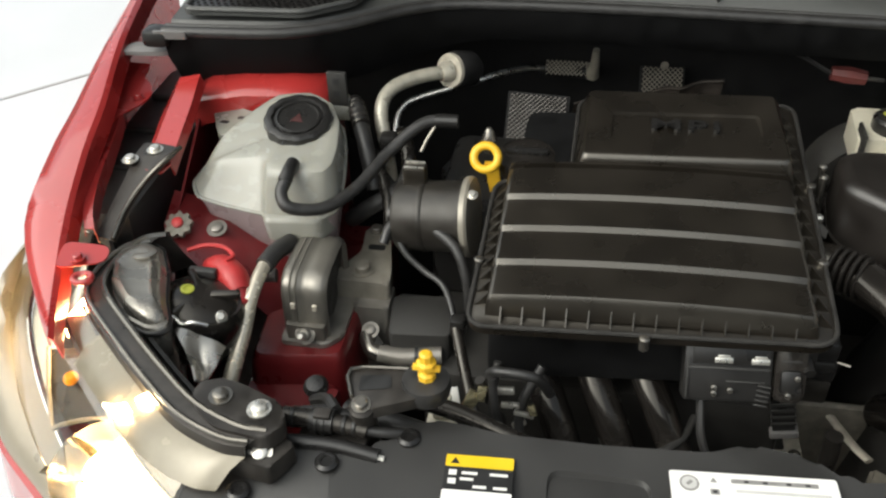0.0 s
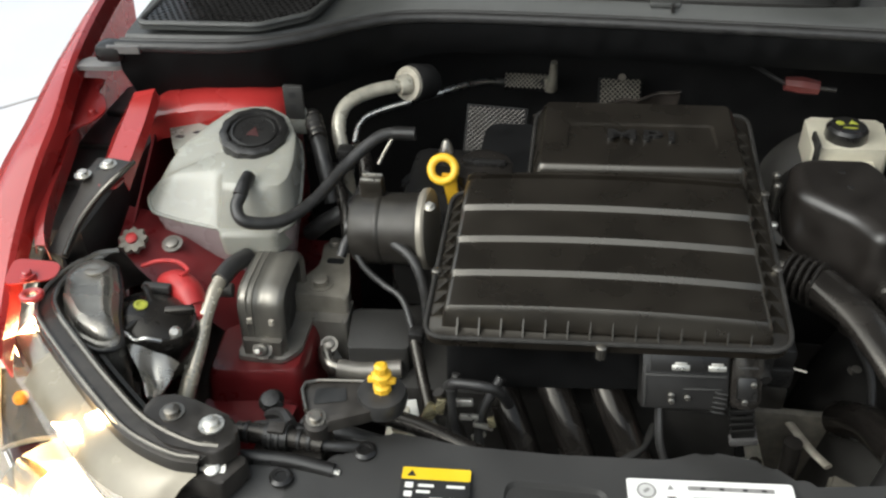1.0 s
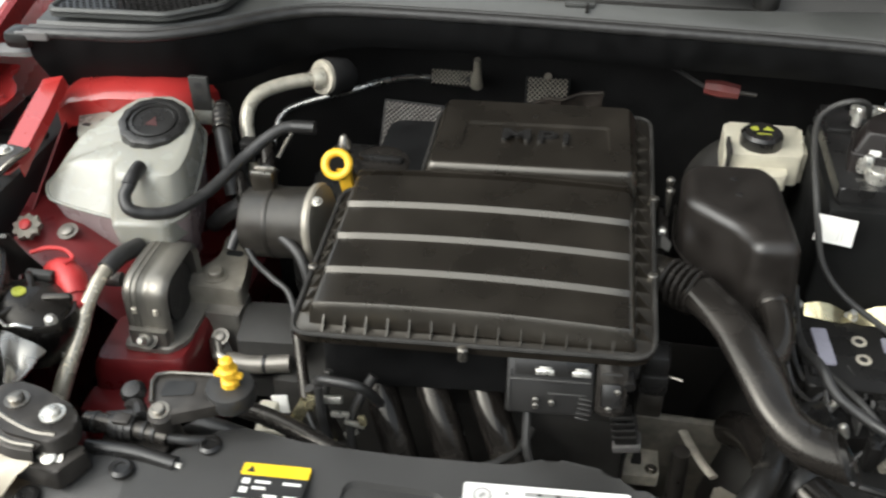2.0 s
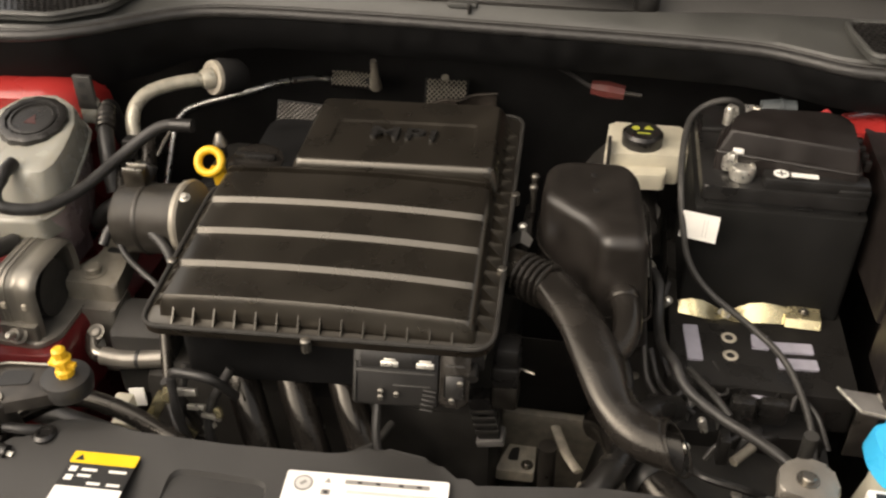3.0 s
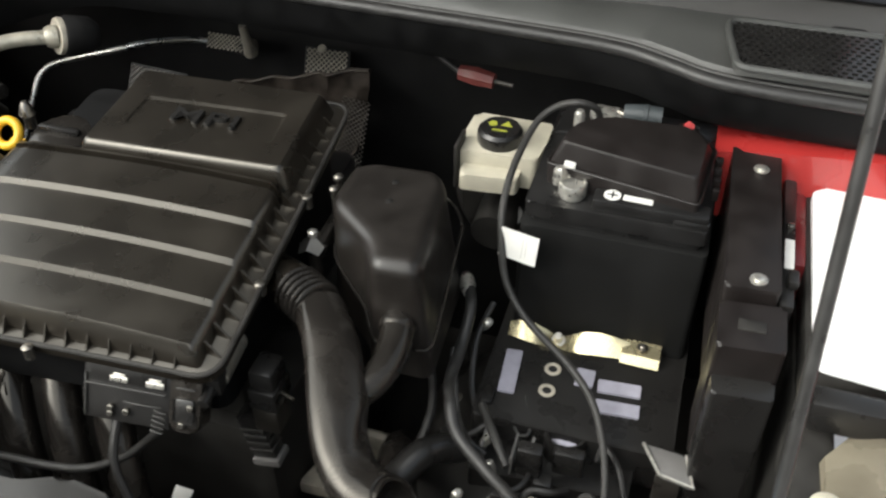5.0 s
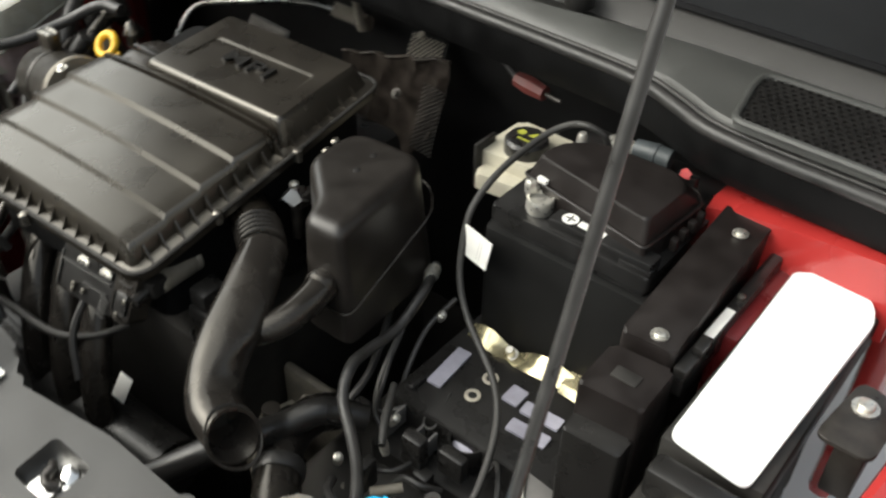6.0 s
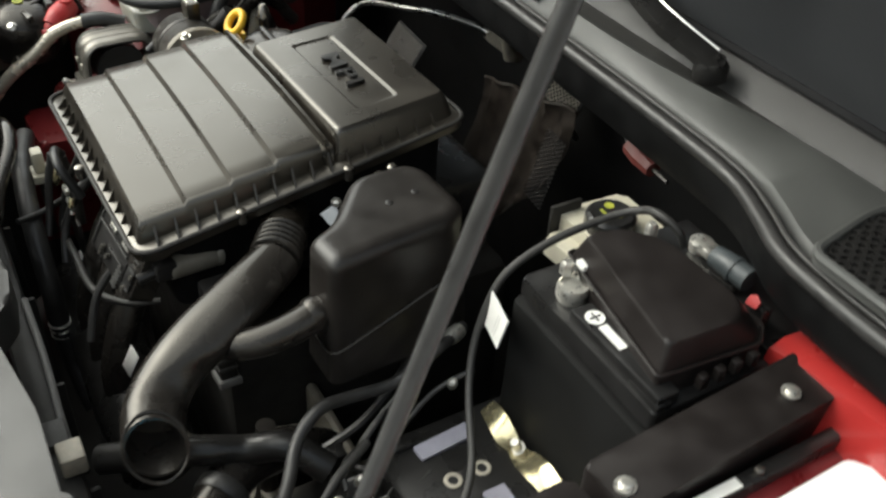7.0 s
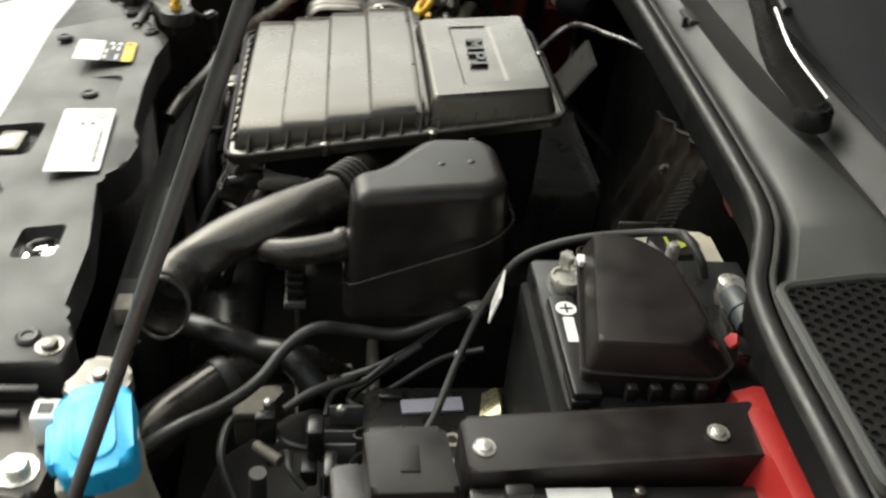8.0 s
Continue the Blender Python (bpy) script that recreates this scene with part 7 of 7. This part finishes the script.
for k in range(4):
    part("rib", box((-0.22 + 0.15 * k, 0.0525, 0.50), (-0.214 + 0.15 * k, 0.062, 0.650), 0.002), DULL, rad)
part("clip", box((0.194, 0.034, 0.6622), (0.222, 0.058, 0.686), 0.003), PALECAST, rad, "pale grey clip")
part("clip_ledge", box((0.150, 0.026, 0.6622), (0.185, 0.050, 0.672), 0.003), GREY, rad)
part("rim", tube([(-0.05, 0.050, 0.664), (0.05, 0.051, 0.664), (0.14, 0.048, 0.664), (0.19, 0.047, 0.664)], 0.004, 8), CLIPGREY, rad)
low = thing("coolant_elbow", (0.28, 0.19, 0.66), "thick black coolant hose passing under the intake duct", "hose")
part("hose", tube([(0.215, 0.070, 0.665), (0.255, 0.125, 0.690), (0.272, 0.160, 0.690), (0.280, 0.192, 0.682), (0.300, 0.225, 0.690), (0.330, 0.255, 0.672)], 0.0148, 14), SATIN, low)
part("band", lathe([(0.0155, -0.003), (0.0161, 0), (0.0155, 0.003)], (0.262, 0.142, 0.690), (0.45, 0.9, 0.05), 20), DARKMETAL, low)
cst = thing("bell_housing", (0.19, 0.24, 0.50), "dusty pale cast flange of the gearbox below the duct", "gearbox flange")
part("flange", prism(rounded([(0.128, 0.264), (0.178, 0.266), (0.176, 0.330), (0.146, 0.322)], 0.006), 0.500, 0.517, 0.004), PALECAST, cst)
part("lower_ledge", prism(rounded([(0.110, 0.218), (0.215, 0.226), (0.212, 0.246), (0.112, 0.240)], 0.006), 0.485, 0.500, 0.004), DUST, cst)
part("pocket", prism(rounded([(0.142, 0.283), (0.156, 0.283), (0.156, 0.306), (0.146, 0.302)], 0.004), 0.5175, 0.5185), DULL, cst)
part("edge_strip", tube([(0.199, 0.290, 0.580), (0.207, 0.266, 0.583), (0.217, 0.240, 0.586), (0.230, 0.218, 0.588)], 0.0066, 10, flat=0.5), PALECAST, cst, "pale curved edge")
part("wall", box((0.130, 0.31, 0.40), (0.260, 0.325, 0.575), 0.008), DUST, cst)
part("rib", prism(rounded([(0.221, 0.178), (0.233, 0.216), (0.262, 0.199), (0.290, 0.164), (0.262, 0.158)], 0.006), 0.545, 0.580, 0.006), DUST, cst)
part("post", tube([(0.196, 0.235, 0.45), (0.192, 0.24, 0.60)], 0.011, 12), BRACKETM, cst)
for x, y in ((0.165, 0.318), (0.168, 0.278)):
    bolt("bolt", (x, y, 0.517), cst, r=0.006, material=DARKMETAL)
loom = thing("wiring_loom", (0.40, 0.22, 0.62), "tangle of thin black wires and clips beside the tray", "cable", "bay cables")
for pts, r in (([(0.362, 0.205, 0.650), (0.373, 0.214, 0.664), (0.394, 0.226, 0.668), (0.401, 0.248, 0.666), (0.398, 0.272, 0.655)], 0.0030), ([(0.395, 0.210, 0.640), (0.404, 0.227, 0.664), (0.426, 0.231, 0.667), (0.440, 0.246, 0.655)], 0.0038), ([(0.462, 0.290, 0.655), (0.468, 0.300, 0.668), (0.486, 0.278, 0.664), (0.50, 0.25, 0.64)], 0.0032), ([(0.300, 0.330, 0.690), (0.312, 0.300, 0.668), (0.330, 0.270, 0.670), (0.352, 0.262, 0.660)], 0.0030), ([(0.290, 0.36, 0.70), (0.300, 0.31, 0.660), (0.322, 0.285, 0.652), (0.345, 0.300, 0.66)], 0.0042), ([(0.318, 0.42, 0.72), (0.310, 0.38, 0.70), (0.316, 0.34, 0.672), (0.330, 0.31, 0.66)], 0.0034), ([(0.345, 0.190, 0.65), (0.360, 0.170, 0.66), (0.400, 0.165, 0.655), (0.43, 0.18, 0.63)], 0.0045), ([(0.24, 0.40, 0.70), (0.262, 0.36, 0.675), (0.28, 0.31, 0.655), (0.276, 0.26, 0.63)], 0.0050)):
    part("wire", tube(pts, r, 8), RUBBER, loom)
part("bright_pipe", tube([(0.390, 0.197, 0.660), (0.412, 0.221, 0.662)], 0.0055, 10), DUST, loom)
for p, ax in (((0.339, 0.205, 0.664), (0.3, -0.2, 1)), ((0.360, 0.250, 0.660), (-0.4, 0.2, 1)), ((0.430, 0.284, 0.662), (0, 0, 1)), ((0.352, 0.278, 0.668), (0.6, 0.2, 1)), ((0.318, 0.395, 0.712), (0.5, -0.3, 1))):
    part("ferrule", lathe([(0.0045, -0.012), (0.0055, -0.004), (0.0050, 0.004), (0.0025, 0.006)], p, ax, 12), ZINC, loom)
for lo, hi in (((0.372, 0.196, 0.652), (0.384, 0.216, 0.690)), ((0.300, 0.262, 0.64), (0.318, 0.280, 0.668)), ((0.405, 0.240, 0.640), (0.425, 0.256, 0.662)), ((0.330, 0.315, 0.66), (0.344, 0.340, 0.678))):
    part("plug", box(lo, hi, 0.003), SATIN, loom)
part("guide", tube([(0.376, 0.340, 0.672), (0.390, 0.298, 0.668), (0.379, 0.292, 0.666), (0.368, 0.312, 0.668)], 0.0016, 6), GREY, loom)
wt = thing("white_tag", (0.065, 0.125, 0.62), "small white paper tag hanging on the wiring", "tag")
part("tag", box((-0.009, -0.0006, -0.021), (0.009, 0.0006, 0.021), 0.0003, m=pose(0.070, 0.133, 0.637, -12, 22, 10)), WHITE, wt)
stack = thing("ribbed_connector", (0.119, 0.222, 0.62), "grey ribbed wiring connector near the duct", "connector")
sm = pose(0.119, 0.222, 0.662, 0, -12, 0)
for k in range(4):
    part("rib", box((-0.014, -0.011, -0.024 + 0.0105 * k), (0.014, 0.011, -0.019 + 0.0105 * k), 0.001, m=sm), GREY, stack)
part("core", box((-0.013, -0.010, -0.034), (0.013, 0.010, 0.030), 0.002, m=sm), SATIN, stack)
part("foot", box((-0.016, -0.013, -0.044), (0.016, 0.013, -0.0345), 0.002, m=sm), CLIPGREY, stack, "pale grey foot")
mid_h = thing("breather_hose", (-0.33, 0.06, 0.75), "black plastic hose behind the front cover", "hose")
part("hose", tube([(-0.36, 0.07, 0.72), (-0.30, 0.09, 0.745), (-0.24, 0.085, 0.745), (-0.17, 0.06, 0.74), (-0.12, 0.045, 0.73)], 0.0095, 10), GLOSSY, mid_h)

har = thing("wiring_harness", (0.0, 0.10, 0.70), "black taped wiring harness along the intake", "cable", "bay cables")
part("loom", tube([(-0.150, 0.165, 0.74), (-0.170, 0.14, 0.70), (-0.165, 0.12, 0.66), (-0.14, 0.11, 0.63)], 0.0055, 10), RUBBER, har)
part("loom", tube([(0.015, 0.150, 0.735), (0.020, 0.120, 0.70), (0.045, 0.100, 0.66)], 0.0045, 8), RUBBER, har)
top_h = thing("radiator_hose", (-0.05, 0.09, 0.66), "thick black radiator hose with ribbed bright clips", "hose")
part("hose", tube([(-0.36, 0.115, 0.690), (-0.27, 0.095, 0.690), (-0.18, 0.086, 0.668), (-0.130, 0.084, 0.610), (-0.122, 0.084, 0.545), (-0.105, 0.088, 0.49), (-0.06, 0.095, 0.45)], 0.0130, 14), RUBBER, top_h)
for k in range(3):
    part("clip", lathe([(0.0134, -0.0016), (0.0146, 0), (0.0134, 0.0016)], (-0.1218, 0.084, 0.556 - 0.0090 * k), (0.02, 0.0, 1), 24), ZINC, top_h)
cl = thing("carrier_connectors", (-0.33, 0.0, 0.78), "cluster of black plug connectors behind the front cover", "connector")
for pts, r, m in (([(-0.382, 0.006, 0.799), (-0.352, 0.005, 0.800)], 0.0095, GLOSSY), ([(-0.354, 0.005, 0.800), (-0.332, 0.004, 0.800)], 0.0120, SATIN), ([(-0.334, 0.004, 0.800), (-0.300, 0.001, 0.797)], 0.0085, GLOSSY), ([(-0.372, -0.018, 0.793), (-0.330, -0.016, 0.792), (-0.286, -0.020, 0.788)], 0.0070, SATIN), ([(-0.300, 0.001, 0.797), (-0.280, 0.004, 0.794), (-0.262, 0.014, 0.786)], 0.0050, RUBBER), ([(-0.372, 0.022, 0.788), (-0.345, 0.026, 0.790), (-0.318, 0.022, 0.786)], 0.0060, RUBBER)):
    part("plug", tube(pts, r, 14), m, cl)
for x, r in ((-0.372, 0.0105), (-0.348, 0.0130), (-0.341, 0.0130), (-0.322, 0.0096), (-0.312, 0.0096)):
    part("plug_ring", lathe([(r - 0.001, -0.0022), (r, -0.0014), (r, 0.0014), (r - 0.001, 0.0022)], (x, 0.0045 + (x + 0.35) * -0.06, 0.7995), (1, -0.05, -0.02), 18), SATIN, cl)
part("plug_latch", box((-0.350, -0.004, 0.8105), (-0.334, 0.008, 0.8150), 0.0015), BRACKETM, cl)
part("plug_pin", tube([(-0.290, -0.020, 0.788), (-0.280, -0.021, 0.787)], 0.0030, 8), ZINC, cl)
part("mount_block", box((-0.366, -0.012, 0.778), (-0.300, 0.014, 0.789), 0.003), BRACKETM, cl)
part("knob", lathe([(0.012, 0), (0.013, 0.006), (0.009, 0.012), (0.004, 0.013)], (-0.372, 0.072, 0.768), (0, -0.3, 1), 16), SATIN, cl)
part("knob_stem", tube([(-0.375, 0.075, 0.70), (-0.372, 0.072, 0.77)], 0.008, 10), SATIN, cl)
part("wire", tube([(-0.372, 0.06, 0.765), (-0.35, 0.04, 0.790), (-0.335, 0.02, 0.798)], 0.006, 8), RUBBER, cl)
crm = thing("cream_clip", (-0.25, 0.15, 0.64), "small cream plastic bracket under the bracket arm", "clip")
part("clip", box((-0.262, 0.108, 0.700), (-0.242, 0.122, 0.730), 0.003), CREAM, crm)
part("foot", box((-0.268, 0.104, 0.688), (-0.236, 0.126, 0.700), 0.002), CREAM, crm)
part("stay", box((-0.256, 0.11, 0.60), (-0.248, 0.118, 0.69), 0.001), BRACKETM, crm)
lev = thing("shift_linkage", (0.37, 0.25, 0.66), "grey shift lever and brackets on the gearbox", "linkage")
part("lever", tube([(0.382, 0.224, 0.700), (0.364, 0.250, 0.705), (0.340, 0.290, 0.702)], [0.004, 0.0048, 0.004], 10), GREY, lev)
part("bracket", box((0.386, 0.246, 0.66), (0.412, 0.262, 0.700), 0.004), SATIN, lev)
part("bracket", box((0.420, 0.262, 0.655), (0.452, 0.276, 0.688), 0.004), SATIN, lev)
part("post", tube([(0.462, 0.205, 0.62), (0.462, 0.206, 0.705)], 0.008, 10), GREY, lev)
mpl = thing("cable_bracket", (0.525, 0.265, 0.66), "bright pressed metal bracket beside the tray", "bracket")
part("plate", prism(rounded([(0.504, 0.296), (0.546, 0.292), (0.556, 0.256), (0.524, 0.262)], 0.004), 0.690, 0.693, 0.001), CLIPGREY, mpl)
part("edge", tube([(0.504, 0.296, 0.694), (0.524, 0.262, 0.694), (0.556, 0.256, 0.694), (0.546, 0.292, 0.694)], 0.0018, 8, 1), ZINC, mpl)
part("leg", box((0.520, 0.264, 0.62), (0.545, 0.268, 0.69), 0.002), BRACKETM, mpl)
latb = thing("latch_bracket", (0.42, 0.08, 0.72), "weathered cast bracket at the end of the front cover", "bracket")
part("block", prism(rounded([(0.398, 0.062), (0.420, 0.056), (0.436, 0.046), (0.452, 0.066), (0.448, 0.096), (0.424, 0.104), (0.402, 0.092)], 0.006), 0.768, 0.782, 0.004), CAST, latb)
part("leg", box((0.404, 0.066, 0.70), (0.440, 0.090, 0.768), 0.005), CAST, latb)
bolt("bolt", (0.424, 0.076, 0.782), latb, r=0.0075, material=DARKMETAL)
bolt("bolt", (0.395, 0.030, 0.79), latb, r=0.009, material=DARKMETAL)
hr = thing("headlight", (0.68, 0.20, 0.72), "unlit headlight housing behind the open fender", "headlight")
part("back_shell", loft([[Vector((cx0 + sx * w, cy0 + sy * d, z)) for sx, sy in ((-1, -0.7), (-0.2, -1.2), (1, -1), (0.8, 1), (-0.4, 1.1), (-1.1, 0.6))] for cx0, cy0, w, d, z in ((0.70, 0.175, 0.055, 0.10, 0.68), (0.70, 0.18, 0.055, 0.10, 0.76), (0.70, 0.185, 0.048, 0.09, 0.80), (0.705, 0.19, 0.030, 0.06, 0.815))]), BEZEL, hr, "silvery lamp housing")
part("cap", lathe([(0.011, 0), (0.012, 0.006), (0.007, 0.009)], (0.640, 0.165, 0.826), (-0.2, 0, 1), 18), CREAM, hr)
part("cap_stay", box((0.632, 0.16, 0.76), (0.65, 0.172, 0.826), 0.003), BRACKETM, hr)
part("flange", box((0.628, 0.262, 0.80), (0.72, 0.288, 0.835), 0.006), SATIN, hr)
rb2 = thing("fender_bracket", (0.74, 0.42, 0.83), "black stepped steel bracket bolted to the inner wing", "bracket")
part("plate", prism(rounded([(0.718, 0.372), (0.765, 0.372), (0.768, 0.445), (0.728, 0.455)], 0.012), 0.842, 0.846, 0.001), BRACKETM, rb2)
bolt("bolt", (0.741, 0.425, 0.846), rb2, r=0.0085)
part("leg", box((0.735, 0.38, 0.78), (0.76, 0.44, 0.842), 0.003), BRACKETM, rb2)
bs = thing("brake_servo", (0.30, 0.68, 0.70), "black brake servo with a grey fitting below the reservoir", "brake servo")
part("drum", lathe([(0.09, 0.0), (0.105, 0.02), (0.105, 0.05)], (0.30, 0.672, 0.66), (0, 1, 0.05), 32), DULL, bs)
part("fitting", lathe([(0.017, 0), (0.018, 0.006), (0.010, 0.009)], (0.293, 0.592, 0.706), (0, -0.5, 0.85), 18), CLIPGREY, bs)
part("fitting_stem", tube([(0.293, 0.592, 0.704), (0.296, 0.63, 0.685), (0.30, 0.672, 0.67)], 0.010, 10), DULL, bs)

sup = thing("fender_support", (0.46, 0.0, 0.70), "black front fender support with a bright bolt", "bracket")
part("arm", prism(rounded([(0.425, -0.09), (0.52, -0.05), (0.54, 0.05), (0.50, 0.055), (0.43, 0.035)], 0.010), 0.72, 0.768, 0.006), BRACKETM, sup)
part("rib", box((0.432, -0.06, 0.768), (0.440, 0.03, 0.782), 0.002), SATIN, sup)
part("rib", box((0.456, -0.05, 0.768), (0.464, 0.02, 0.778), 0.002), SATIN, sup)
part("plug", box((0.466, 0.038, 0.768), (0.488, 0.060, 0.800), 0.003), WHITE, sup, "white plug block")
part("plug_socket", box((0.472, 0.044, 0.8003), (0.482, 0.054, 0.8012)), INK, sup)
bolt("bolt", (0.512, 0.032, 0.768), sup, r=0.012, h=0.010)

# bright stampings beside the first intake runner
stp = thing("stamped_bracket", (-0.20, 0.13, 0.62), "pale passivated stampings and tabs beside the intake runners", "bracket")
part("stay", box((-0.228, 0.135, 0.60), (-0.168, 0.140, 0.66), 0.002), BRACKETM, stp)
for x, z, w, h, ry in ((-0.226, 0.704, 0.014, 0.034, 28), (-0.212, 0.722, 0.010, 0.018, 10), (-0.190, 0.730, 0.026, 0.008, -8), (-0.181, 0.709, 0.020, 0.006, -4), (-0.166, 0.697, 0.022, 0.005, 12), (-0.171, 0.681, 0.016, 0.006, -30), (-0.200, 0.664, 0.020, 0.016, 35), (-0.157, 0.704, 0.008, 0.012, -20)):
    part("tab", box((-w / 2, -0.002, -h / 2), (w / 2, 0.004, h / 2), 0.001, m=pose(x, 0.132, z, -18, ry, 0)), GOLD if h > 0.01 else ZINC, stp)
part("spine", tube([(-0.215, 0.140, 0.735), (-0.20, 0.145, 0.69), (-0.185, 0.143, 0.65)], 0.006, 8), BRACKETM, stp)
part("tag", box((-0.009, -0.001, -0.010), (0.009, 0.001, 0.010), m=pose(-0.245, 0.13, 0.716, -20, -12, 0)), WHITE, stp, "small white tag")
arch_h = thing("vacuum_pipe", (-0.17, 0.14, 0.70), "thin black vacuum pipe looping over the intake runner", "hose")
part("pipe", tube([(-0.205, 0.140, 0.745), (-0.195, 0.132, 0.758), (-0.165, 0.128, 0.761), (-0.150, 0.132, 0.750), (-0.140, 0.145, 0.72)], 0.0055, 10), RUBBER, arch_h)
part("branch", tube([(-0.200, 0.128, 0.752), (-0.196, 0.118, 0.720), (-0.186, 0.110, 0.685), (-0.170, 0.100, 0.655)], 0.0048, 10), RUBBER, arch_h)
